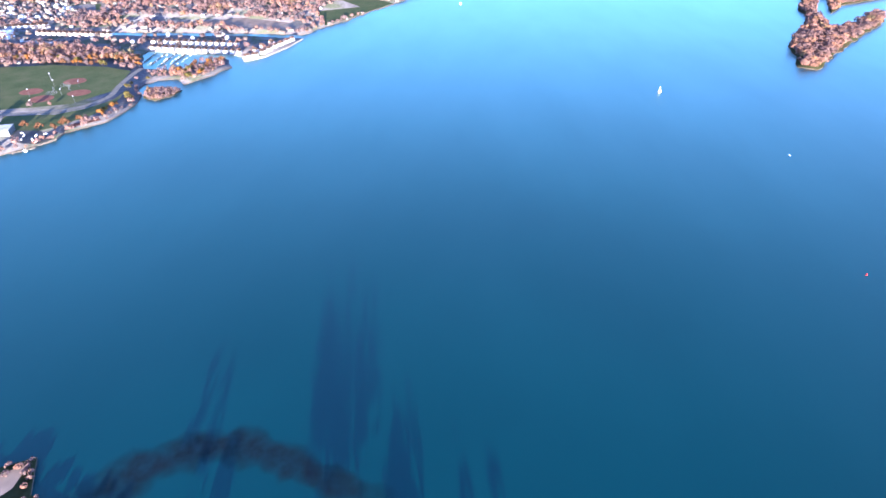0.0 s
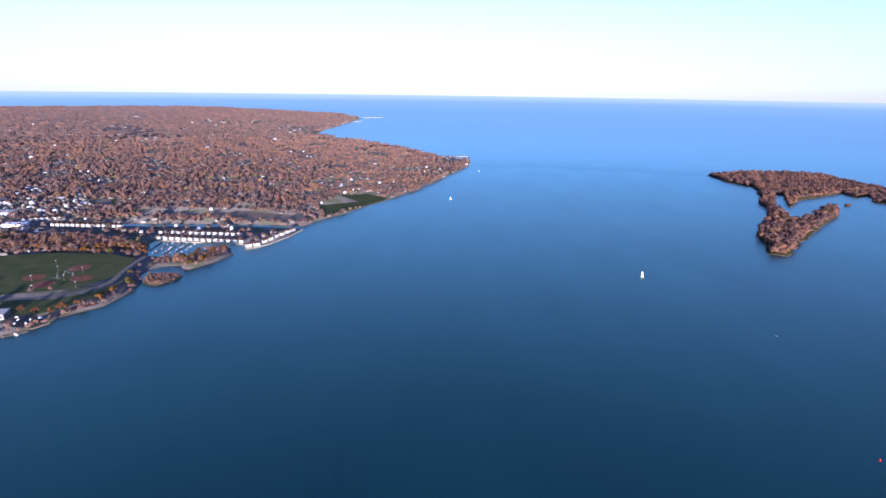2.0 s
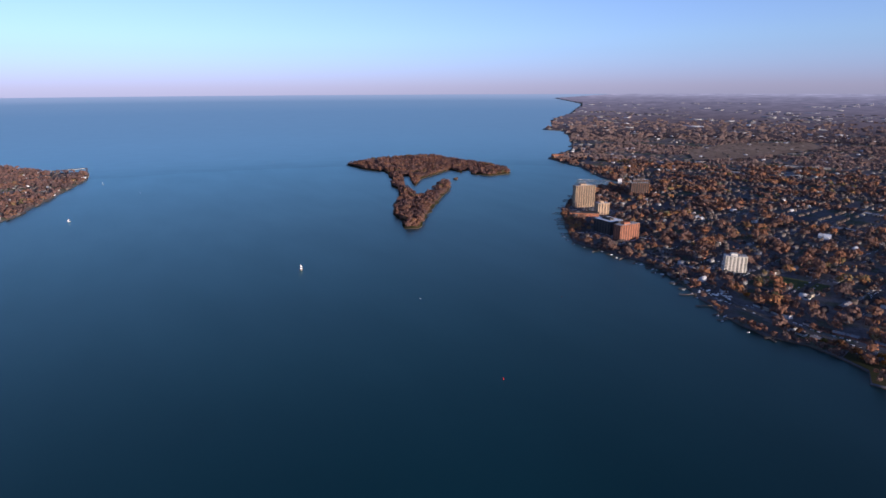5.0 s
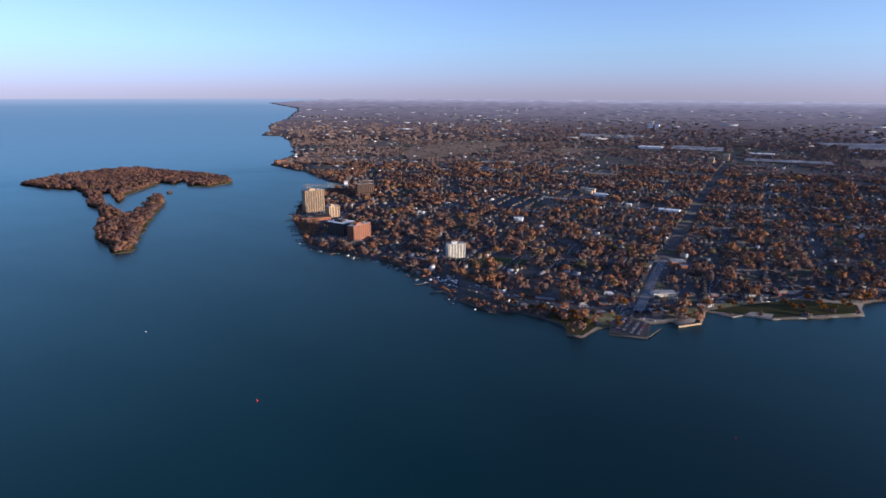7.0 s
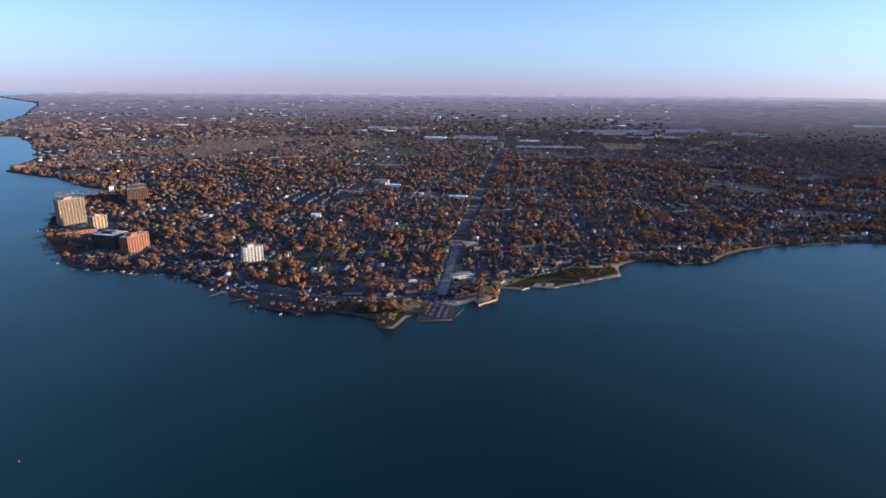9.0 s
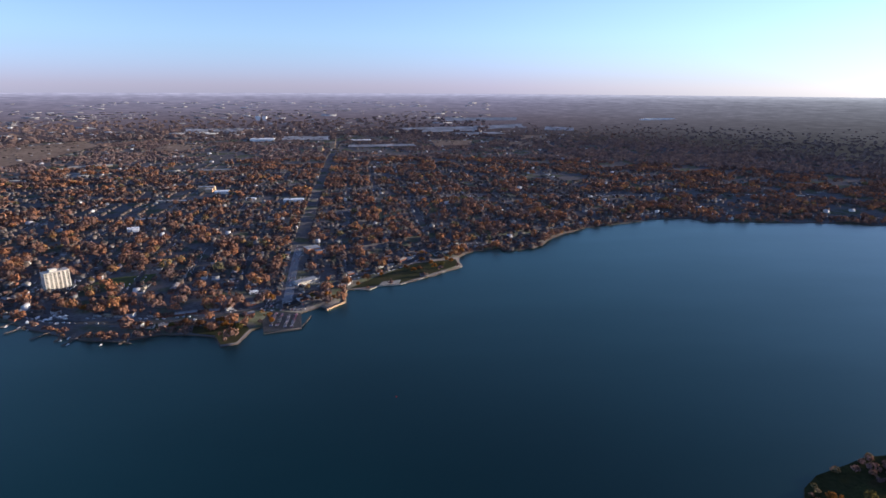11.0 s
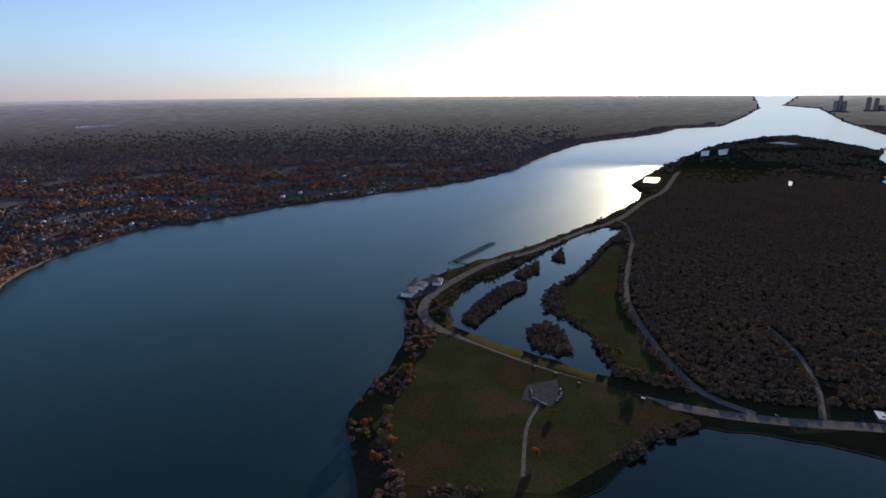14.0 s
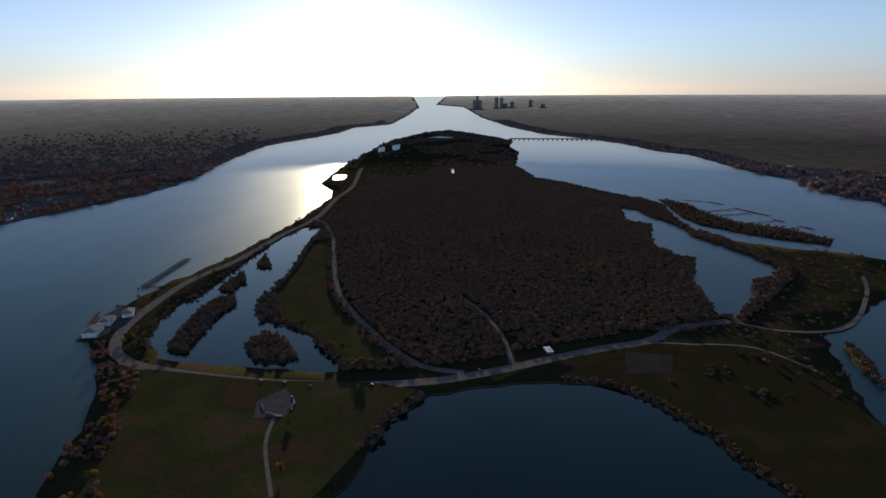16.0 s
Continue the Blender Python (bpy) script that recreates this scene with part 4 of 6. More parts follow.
crowns("city_woods", p, 14, 13, 12, HAZED_WOODS, "distant haze-toned bare trees of the city shore", 47)
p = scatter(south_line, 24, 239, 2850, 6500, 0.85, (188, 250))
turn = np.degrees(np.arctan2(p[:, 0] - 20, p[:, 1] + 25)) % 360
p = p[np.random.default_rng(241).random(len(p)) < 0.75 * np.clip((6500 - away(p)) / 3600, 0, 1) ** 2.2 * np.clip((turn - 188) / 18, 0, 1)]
crowns("hazy_woods", p, 9, 4.5, 12, HAZED_WOODS, "haze-toned bare brown woods thinning out across the plain", 240, base=9)
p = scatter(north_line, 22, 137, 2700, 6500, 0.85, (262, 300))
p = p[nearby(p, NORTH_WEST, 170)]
crowns("city_shore_woods", p, 11, 13, 14, HAZED_WOODS, "haze-toned bare trees lining the city shore", 147)
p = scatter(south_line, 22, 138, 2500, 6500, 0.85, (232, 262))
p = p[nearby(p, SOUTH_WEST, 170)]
crowns("river_shore_woods", p, 11, 13, 14, HAZED_WOODS, "haze-toned bare trees lining the far river shore", 148)
p = scatter(south_line, 8, 139, 700, 2300, 0.8, (110, 240))
p = p[nearby(p, SOUTH_EAST[15:] + SOUTH_TOWN[:3], 11) | nearby(p, SOUTH_TOWN[-12:] + SOUTH_WEST[:7], 11)]
crowns("bank_woods", clumped(p, 12, 50, 0.7), 4.2, 8, 34, TOWN_LEAVES, "russet trees and bushes along the southern bank", 149)
p = scatter(peche_line, 12, 38, share=0.9)
p = p[~nearby(p, np.r_[peche_line, peche_line[:1]], 3.5) & ~inside(p, PECHE_POND)]
crowns("island_woods", p, 7.6, 13, 60, ISLE_LEAVES, "dense russet autumn woods covering the low island", 48)
isle_roads = [(ISLE_ROAD, 9), (WOOD_ROAD, 8), (WOOD_LANE, 7), (LAKE_ROAD, 8)]
EAST_FLATS = [(-560, -60), (-640, 60), (-760, 330), (-780, 470), (-1000, 760), (-500, 760), (300, 420), (300, -100), (-200, -330), (-380, -210)]
SHORE_STRIP = [(-560, -560), (-600, -440), (-620, -450), (-680, -520), (-760, -530), (-890, -520), (-1089, -512), (-1290, -500), (-1480, -440), (-2100, -440), (-2600, -500), (-3200, -540), (-3200, -700), (-2000, -700), (-560, -720)]
LAKE_SHORE = [(-820, 340), (-760, 360), (-960, 540), (-1040, 590), (-1300, 560), (-1500, 545), (-1700, 560), (-2000, 420), (-2000, 600), (-1100, 900), (-600, 760), (-600, 300)]
p = clear(scatter(isle_line, 7.4, 39, 300, 2600, 0.9), isle_roads, [*lakes, MEADOW, WEST_GREEN, CAR_PARK, EAST_FLATS, SHORE_STRIP, LAKE_SHORE, *FAR_PONDS])
p = p[~inside(p, PARK_CLEARING) | (np.random.default_rng(42).random(len(p)) < 0.12)]
p = p[~nearby(p, ISLE_ROAD[2:12], 34) & ~nearby(p, ISLE[:8], 62)]
crowns("park_woods", p, 4.8, 5.5, 34, DULL_LEAVES, "dark autumn woods filling the park island", 49)
p = clumped(clear(scatter(isle_line, 22, 40, 2600, 5200, 0.7), [(ISLE_ROAD, 30)], [*lakes, *FAR_PONDS]), 14, 260, 0.6)
p = p[~inside(p, PARK_CLEARING) | (np.random.default_rng(41).random(len(p)) < 0.18)]
crowns("park_far_woods", p, 8.5, 8.5, 14, DULL_LEAVES, "dark trees on the far end of the island", 50)
BELT = [(1100, 1120), (1117, 1014), (1131, 898), (1150, 763), (1133, 700), (1185, 735), (1235, 900), (1215, 1120)]
p = scatter(np.array(BELT), 9.5, 167, share=0.9)
crowns("belt_woods", p, 5.2, 13, 60, LEAVES, "tall tan and russet trees behind the sports field", 182, lean_tint=0.12)
SPIT = [(1050, 640), (1060, 590), (1030, 566), (1085, 536), (1137, 520), (1180, 542), (1168, 575), (1112, 600), (1100, 636)]
p = scatter(np.array(SPIT), 9, 67, share=0.8)
crowns("spit_woods", p, 4.0, 11, 40, LEAVES, "tan and olive trees covering the harbour spit", 82, lean_tint=0.12)
p = scatter(north_line, 9, 68, 500, 1300, 0.5, (30, 70))
p = p[nearby(p, NORTH_NEAR[:8], 14)]
crowns("bank_scrub", p, 3.6, 7, 34, LEAVES, "bare and rusty bushes along the north bank", 83)
for n, q in enumerate(ISLETS):
    p = scatter(np.array(q), 4.6, 60 + n)
    crowns("islet_scrub", p, 3.0, 6, 22, LEAVES if n == 0 else DULL_LEAVES, "brown scrub covering the islet", 70 + n, 0.6)
p = scatter(np.array(YACHT_STRIP), 9, 66, share=0.75)
crowns("strip_woods", p, 3.2, 5.5, 26, DULL_LEAVES, "bare brown trees on the narrow strip", 76)
p = clear(scatter(isle_line, 16, 55, 300, 2300, 0.33), isle_roads, [*lakes, CAR_PARK])
p = p[(inside(p, SHORE_STRIP) | inside(p, LAKE_SHORE)) & ~inside(p, [(-680, -640), (-680, -590), (-745, -575), (-830, -585), (-830, -660)])]
crowns("strip_scrub", p, 3.0, 5, 28, DULL_LEAVES, "scattered bushes on the narrow shore strip", 79)
p = clumped(clear(scatter(isle_line, 9, 56, 0, 1000, 0.5), [*isle_roads, (FLAT_PATH, 6)], [*lakes, CAR_PARK, FLAT_LOT]), 10, 60, 0.05)
p = p[inside(p, EAST_FLATS)]
crowns("flats_scrub", p, 3.0, 2.4, 16, DULL_LEAVES, "low brown scrub over the rough flats", 80)
p = clear(scatter(isle_line, 5, 156, 0, 1000, 0.8), isle_roads, [*lakes, CAR_PARK, FLAT_LOT])
p = p[nearby(p, np.r_[lakes[2], lakes[2][:1]], 13) & (p[:, 1] > 60)]
crowns("lagoon_reeds", p, 2.6, 2.0, 14, DULL_LEAVES, "brown reeds along the lagoon shore", 180, lean_tint=0.25)
p = clumped(scatter(isle_line, 7.5, 58, 300, 900, 0.7), 11, 45, 0.5)
p = p[nearby(p, ISLE[:7], 44) & ~nearby(p, ISLE_ROAD, 14)]
crowns("shore_scrub", p, 3.4, 4.6, 40, LEAVES, "rust and brown bushes along the island shore", 77, lean_tint=0.2)
p = clear(scatter(isle_line, 8, 59, 300, 1700, 0.8), isle_roads, [*lakes, CAR_PARK])
lagoon_rim = np.r_[lakes[0], lakes[0][:1]]
p = p[nearby(p, lagoon_rim, 9) & ~nearby(p, ISLE_ROAD[2:12], 36)]
crowns("lagoon_scrub", p, 2.8, 5.0, 26, DULL_LEAVES, "brown bushes around the lagoon rim", 81)
p = scatter(isle_line, 5, 157, 0, 420, 0.75)
p = p[nearby(p, np.r_[isle_line, isle_line[:1]], 9) & (p[:, 1] > 215) & (p[:, 0] > 120)]
crowns("tip_scrub", p, 2.2, 2.6, 30, LEAVES, "low rusty scrub round the island tip", 181, lean_tint=0.2)
r = np.random.default_rng(57)
p = np.c_[r.uniform(132, 158, 18), r.uniform(44, 92, 18)]
crowns("point_woods", p, 5.4, 31, 80, LEAVES, "tall autumn trees along the island point", 78)
p = np.r_[np.c_[r.uniform(110, 140, 8), r.uniform(10, 34, 8)], np.c_[r.uniform(120, 165, 5), r.uniform(135, 205, 5)], np.c_[r.uniform(60, 100, 5), r.uniform(-60, -20, 5)]]
crowns("point_thicket", p, 5.0, 19, 70, LEAVES, "lower autumn trees along the island point", 178)


# ---- things: helpers ----
def part(name, bm, mat, parent=None, label=""):
    me = bpy.data.meshes.new(name)
    bm.to_mesh(me)
    bm.free()
    me.materials.append(mat)
    ob = new(name, me)
    if parent:
        ob.parent = parent
    return tagged(ob, label)


def spot(x, y, z=1.5, turn=0.0):
    """A standing place; past NEAR it is drawn in with the far country."""
    a = far([(x, y, z)])[0]
    cx, cy = middle(np.array([x]), np.array([y]))
    d = math.hypot(x - cx[0], y - cy[0])
    if d > NEAR:
        s = (NEAR + (d - NEAR) / (1 + (d - NEAR) / (FAR - NEAR))) / d
    else:
        s = 1.0
    return Matrix.Translation(Vector(a)) @ Matrix.Rotation(radians(turn), 4, "Z") @ Matrix.Scale(s, 4)


def thing(name, label, category, m=Matrix(), group=""):
    ob = tagged(new(name), label, category, group)
    ob.matrix_world = m
    return ob


def box(w, d, h, x=0, y=0, z=0, bevel=0.0, bm=None, turn=0.0):
    bm = bm or bmesh.new()
    made = bmesh.ops.create_cube(bm, size=1, matrix=Matrix.Translation((x, y, z + h / 2)) @ Matrix.Rotation(turn, 4, "Z") @ Matrix.Diagonal((w, d, h, 1)))
    if bevel:
        edges = {e for v in made["verts"] for e in v.link_edges}
        bmesh.ops.bevel(bm, geom=list(edges), offset=bevel, segments=1, affect="EDGES")
    return bm


def tube(r0, r1, h, x=0, y=0, z=0, sides=10, bm=None):
    bm = bm or bmesh.new()
    bmesh.ops.create_cone(bm, cap_ends=True, segments=sides, radius1=r0, radius2=r1, depth=h, matrix=Matrix.Translation((x, y, z + h / 2)))
    return bm


def beam(a, b, w, h, bm=None):
    """A straight bar from a to b."""
    bm = bm or bmesh.new()
    a, b = Vector(a), Vector(b)
    m = Matrix.Translation((a + b) / 2) @ (b - a).to_track_quat("Y", "Z").to_matrix().to_4x4() @ Matrix.Diagonal((w, (b - a).length, h, 1))
    bmesh.ops.create_cube(bm, size=1, matrix=m)
    return bm


def gable(w, d, rise, z, over=0.5, hip=0.0):
    """A pitched roof with eaves, its ridge along w; hip pulls in the ridge's ends."""
    bm = bmesh.new()
    x, y = w / 2 + over, d / 2 + over
    low = [bm.verts.new(p) for p in ((-x, -y, z), (x, -y, z), (x, y, z), (-x, y, z))]
    top = [bm.verts.new(p) for p in ((-x + hip, 0, z + rise), (x - hip, 0, z + rise))]
    bm.faces.new((low[0], low[1], top[1], top[0]))
    bm.faces.new((low[2], low[3], top[0], top[1]))
    bm.faces.new((low[1], low[2], top[1]))
    bm.faces.new((low[3], low[0], top[0]))
    bm.faces.new(low[::-1])
    return bm


def shared_window(w, d, h):
    me = bpy.data.meshes.new("window")
    bm = box(w, d, h)
    bm.to_mesh(me)
    bm.free()
    me.materials.append(GLASS)
    return me


def put(name, me, parent, at):
    o = new(name, me)
    o.parent, o.location = parent, at
    return o


# ---- tall blocks across the river ----
def high_rise(name, label, x, y, turn, w, d, h, floors, bays, wall, rib=None, roof=FLAT_ROOF, side_bays=0, slabs=None, open_share=0.55):
    """A tall block: body, parapet, plant room, and every window."""
    ob = thing(name, label, "apartment block", spot(x, y, 1.5, turn), "tall blocks")
    part("body", box(w, d, h, bevel=0.15), wall, ob)
    part("parapet", box(w + 0.6, d + 0.6, 1.2, 0, 0, h - 0.5, 0.1), wall, ob)
    part("roof_deck", box(w - 0.6, d - 0.6, 0.3, 0, 0, h + 0.6), roof, ob)
    part("plant_room", box(w * 0.3, d * 0.5, 4.5, w * 0.08, 0, h + 0.6, 0.1), wall, ob)
    part("vent_box", box(w * 0.08, d * 0.2, 2.2, -w * 0.25, 0, h + 0.6, 0.05), STEEL, ob)
    step, rise = w / bays, h / floors
    pane = shared_window(step * open_share, 0.5, rise * 0.68)
    for face in (1, -1):
        for f in range(floors):
            for b in range(bays):
                put("window", pane, ob, (-w / 2 + step * (b + 0.5), face * (d / 2 - 0.15), rise * (f + 0.28)))
        for b in range(bays + 1 if rib else 0):
            part("rib", box(1.3, 1.6, h, -w / 2 + step * b, face * (d / 2 + 0.5), 0), rib, ob)
        for f in range(1, floors if slabs else 0):
            part("balcony", box(w * 0.5, 1.5, 1.0, w * 0.22, face * (d / 2 + 0.7), rise * f), slabs, ob)
    if side_bays:
        wide = d / side_bays
        pane = shared_window(0.5, wide * 0.5, rise * 0.55)
        for face in (1, -1):
            for f in range(floors):
                for b in range(side_bays):
                    put("window", pane, ob, (face * (w / 2 - 0.15), -d / 2 + wide * (b + 0.5), rise * (f + 0.28)))
    return ob


CREAM = material("cream_painted_concrete", [(0.3, (0.56, 0.52, 0.45)), (0.7, (0.66, 0.62, 0.54))], 0.1, fine=1.0)
BROWN_BRICK = material("brown_brick", [(0.3, (0.22, 0.115, 0.07)), (0.7, (0.29, 0.155, 0.095))], 0.2, fine=1.6)
high_rise("apartment_tower", "tall tan concrete apartment tower with ribbed facades", 1228, -1248, 69, 60, 22, 65, 24, 8, TAN, TAN, side_bays=2, open_share=0.66)
high_rise("apartment_block", "stepped tan brick apartment block beside the tower", 1123, -1216, 69, 34, 26, 33, 10, 4, TAN, side_bays=2)
high_rise("glass_block", "long dark glazed block with a white flat roof", 968, -1078, 88, 44, 56, 32, 10, 6, DARK, None, WHITE, side_bays=6)
high_rise("brick_block", "orange brick apartment block with dark window bays", 893, -1058, 86, 60, 22, 38, 12, 8, BRICK, None, side_bays=3, open_share=0.6)
high_rise("slab_block", "dark brown slab tower with pale ribs", 1258, -1528, 56, 56, 18, 44, 15, 8, DARK, BROWN_BRICK, open_share=0.6)
high_rise("slab_tower", "dark brown slab tower behind its twin", 1284, -1562, 56, 52, 16, 48, 15, 8, DARK, BROWN_BRICK, open_share=0.6)
high_rise("white_block", "white apartment block with dark balcony recesses", 615, -1050, 46, 40, 18, 31, 10, 6, CREAM, None, side_bays=2, slabs=CREAM, open_share=0.62)


# ---- low buildings ----
def low_block(name, label, x, y, turn, w, d, h, wall, roof=FLAT_ROOF, bays=5, wing=0.0):
    """A flat-roofed building with a parapet, door, windows, roof boxes, and a wing where it has one."""
    ob = thing(name, label, "building", spot(x, y, 1.5, turn), "low buildings")
    part("wall", box(w, d, h, bevel=0.05), wall, ob)
    part("roof", box(w + 0.4, d + 0.4, 0.5, 0, 0, h - 0.02), roof, ob)
    part("roof_box", box(w * 0.12, d * 0.18, 1.6, w * 0.2, d * 0.1, h + 0.48, 0.05), STEEL, ob)
    part("door", box(2.0, 0.3, 2.4, w * 0.05, d / 2, 0), DARK, ob)
    if wing:
        part("wing", box(w * 0.45, wing, h * 0.75, -w * 0.2, d / 2 + wing / 2, 0, 0.05), wall, ob)
        part("wing_roof", box(w * 0.45 + 0.4, wing + 0.4, 0.4, -w * 0.2, d / 2 + wing / 2, h * 0.75), roof, ob)
    pane = shared_window(w / bays * 0.5, 0.3, min(1.6, h * 0.35))
    for face in (1, -1):
        for b in range(bays):
            put("window", pane, ob, (-w / 2 + w / bays * (b + 0.5), face * d / 2, h * 0.45))
    return ob


low_block("riverside_hall", "long white flat-roofed building beside the avenue", 178, -1040, 38, 42, 17, 5.5, CREAM, FLAT_ROOF, 9)
low_block("brick_hall", "pinkish brick building with a pale flat roof", 190, -1240, 28, 30, 26, 12, BRICK, FLAT_ROOF, 5, 14)
low_block("shop", "dark low shop at the waterfront corner", 186, -922, 40, 26, 14, 5, DARK, ROOF, 4)
low_block("parking_kiosk", "small white kiosk near the shore road", 262, -990, 20, 14, 9, 4, WHITE, WHITE, 2)
low_block("school", "tan school block with white lower wings", 635, -2028, 5, 52, 24, 16, TAN, FLAT_ROOF, 7, 26)
low_block("school_hall", "white school hall with a flat roof", 575, -1985, 5, 44, 30, 8, WHITE, WHITE, 6)
low_block("supermarket", "white store with a broad flat roof", 315, -1822, 2, 60, 26, 8, WHITE, WHITE, 8)
low_block("strip_mall", "long low white row of shops", 453, -1858, 2, 30, 14, 6, WHITE, WHITE, 6)
low_block("strip_mall", "long low grey row of shops", 685, -1832, 2, 90, 18, 6, CONCRETE, FLAT_ROOF, 10)
low_block("church", "white church with a low spire block", 652, -1465, 20, 26, 14, 9, WHITE, WHITE, 4, 9)
low_block("garage_row", "low row of white garages in the grass", 672, -1590, 12, 70, 10, 4, WHITE, FLAT_ROOF, 9)
low_block("warehouse", "large white warehouse beyond the houses", 825, -3930, 3, 150, 90, 13, WHITE, WHITE, 8)
low_block("warehouse", "broad grey warehouse with a pale roof", 182, -3860, 3, 130, 70, 10, CONCRETE, WHITE, 8)
low_block("factory", "long pale factory on the plain", 1304, -2650, 30, 170, 26, 9, CONCRETE, FLAT_ROOF, 10)
low_block("factory", "long pale factory on the plain", 730, -2510, 12, 150, 24, 8, TAN, FLAT_ROOF, 10)
low_block("tall_office", "narrow tan office block far inland", 381, -3250, 0, 30, 24, 30, TAN, FLAT_ROOF, 4)
low_block("tall_office", "narrow tan office block far inland", 329, -3430, 0, 30, 24, 34, TAN, FLAT_ROOF, 4)
low_block("distant_block", "pale tower block on the plain", 1257, -6220, 0, 40, 30, 46, WHITE, FLAT_ROOF, 4)
low_block("distant_block", "pale tower block on the plain", 1325, -6220, 0, 40, 30, 46, WHITE, FLAT_ROOF, 4)
low_block("water_works", "long white building on the far plain", -3180, -6400, 10, 620, 70, 14, WHITE, WHITE, 10)
low_block("podium", "low pinkish podium building below the towers", 1140, -1165, 50, 80, 34, 9, BRICK, DARK, 8)
low_block("clubhouse", "brick house on the lake point", 2230, -2050, 60, 60, 26, 14, BRICK, ROOF, 6)
low_block("marina_tower", "slim white marina building", 1455, -1655, 40, 14, 12, 20, WHITE, WHITE, 2)
low_block("north_hall", "large white hall behind the tree belt", 1297, 1130, 100, 50, 30, 14, WHITE, WHITE, 6)
low_block("north_shed", "long low brick shed", 1450, 1330, 98, 130, 40, 8, BRICK, FLAT_ROOF, 8)
low_block("boat_shed", "grey metal boat shed on the quay", 765, 735, 110, 42, 26, 9, STEEL, FLAT_ROOF, 4)
low_block("picnic_shelter", "open shelter with a pale roof beside the road", -665, 56, 12, 17, 9, 3.6, TIMBER, WHITE, 3)
low_block("park_toilet", "small pale park building", -775, 190, 10, 14, 8, 3.5, CONCRETE, FLAT_ROOF, 2)


# ---- houses ----
def house(w, d, h, rise, tint_roof, tint_wall, label, hip=0.0):
    ob = thing("house", label, "house", Matrix(), "houses along the streets")
    body = part("wall", box(w, d, h), tint_wall, ob)
    bm = bmesh.new()
    if not hip:
        for sx in (-1, 1):
            a = [bm.verts.new((sx * w / 2, y, z)) for y, z in ((-d / 2, h), (d / 2, h), (0, h + rise * 0.93))]
            bm.faces.new(a if sx > 0 else a[::-1])
    part("gable_wall", bm if not hip else box(0.6, 0.6, 1, w * 0.2, 0, h), tint_wall, ob)
    roof = part("roof", gable(w, d, rise, h, 0.5, hip), tint_roof, ob)
    part("chimney", box(0.8, 0.8, 1.8, w * 0.22, d * 0.12, h + rise * 0.6), BRICK, roof)
    part("door", box(1.0, 0.2, 2.1, w * 0.1, d / 2, 0), DARK, ob)
    pane = shared_window(1.4, 0.2, 1.3)
    for x in (-w * 0.3, w * 0.32):
        for y in (-d / 2, d / 2):
            put("window", pane, ob, (x, y, h * 0.4))
    return ob


def plain(name, colour, rough=0.8):
    r, g, b = colour
    return material(name, [(0.3, (r * 0.85, g * 0.85, b * 0.85)), (0.7, (r * 1.1, g * 1.1, b * 1.1))], 0.5, rough, fine=2.0)


ROOF_GREY, ROOF_BROWN, ROOF_PALE = plain("grey_shingle", (0.05, 0.05, 0.054)), plain("brown_shingle", (0.07, 0.046, 0.036)), plain("pale_shingle", (0.22, 0.21, 0.21))
WALL_CREAM, WALL_BRICK, WALL_WHITE = plain("cream_siding", (0.34, 0.29, 0.23)), plain("brick_siding", (0.28, 0.13, 0.09)), plain("white_siding", (0.46, 0.455, 0.45))
KINDS = [
    house(13, 9, 3.4, 2.6, ROOF_GREY, WALL_WHITE, "white frame house with a grey shingle roof"),
    house(14, 10, 3.2, 2.4, ROOF_BROWN, WALL_BRICK, "brick bungalow with a brown hipped roof", 4.0),
    house(11, 9, 5.8, 2.8, ROOF_GREY, WALL_CREAM, "two-storey cream house with a grey roof"),
    house(15, 9, 3.2, 2.2, ROOF_PALE, WALL_BRICK, "long brick bungalow with a pale roof"),
    house(12, 10, 6.0, 3.0, ROOF_BROWN, WALL_WHITE, "two-storey white house with a brown roof"),
]
ROW_HOUSE = house(13, 8.6, 6.6, 4.4, ROOF_BROWN, WALL_WHITE, "tall white gabled waterfront townhouse with a brown roof")
ROW_HOUSE["group"] = "waterfront townhouses"


def lots(line, step, side, r):
    """Building lots along both sides of a street."""
    q = np.asarray(line, float)
    for a, b in zip(q[:-1], q[1:]):
        d = np.linalg.norm(b - a)
        u = (b - a) / d
        for s in np.arange(step / 2, d, step):
            for e in (-1, 1):
                yield (*(a + u * s + np.array([-u[1], u[0]]) * e * (side + r.uniform(-2, 2))), math.degrees(math.atan2(u[1], u[0])) + 90 * (e + 1) + r.normal(0, 3))


r = np.random.default_rng(90)
near_lots, far_lots = [], []
for line in [*SIDE_STREETS, MAIN_STREET[:4], SHORE_ROAD[1:10]]:
    for x, y, turn in lots(line, 17, 21, r):
        if r.random() < (0.8 if math.hypot(x, y) < 1290 else 0.55):
            (near_lots if math.hypot(x, y) < 1290 else far_lots).append((x, y, turn))
near_lots = [q for q in near_lots if inside(np.array([q[:2]]), south_line)[0] and not any(inside(np.array([q[:2]]), g)[0] for g in OPEN_GROUND) and not nearby(np.array([q[:2]]), MAIN_STREET, 16)[0] and not nearby(np.array([q[:2]]), SHORE_ROAD, 13)[0] and math.hypot(q[0] - 630, q[1] + 1083) > 40 and math.hypot(q[0] - 178, q[1] + 1040) > 36 and math.hypot(q[0] - 190, q[1] + 1240) > 36]
GREEN_SHORE = [(110, -980), (60, -1075), (-25, -1155), (-140, -1225), (-130, -1100), (5, -1000)]
near_lots = [q for q in near_lots if not inside(np.array([q[:2]]), GREEN_SHORE)[0]][:284]
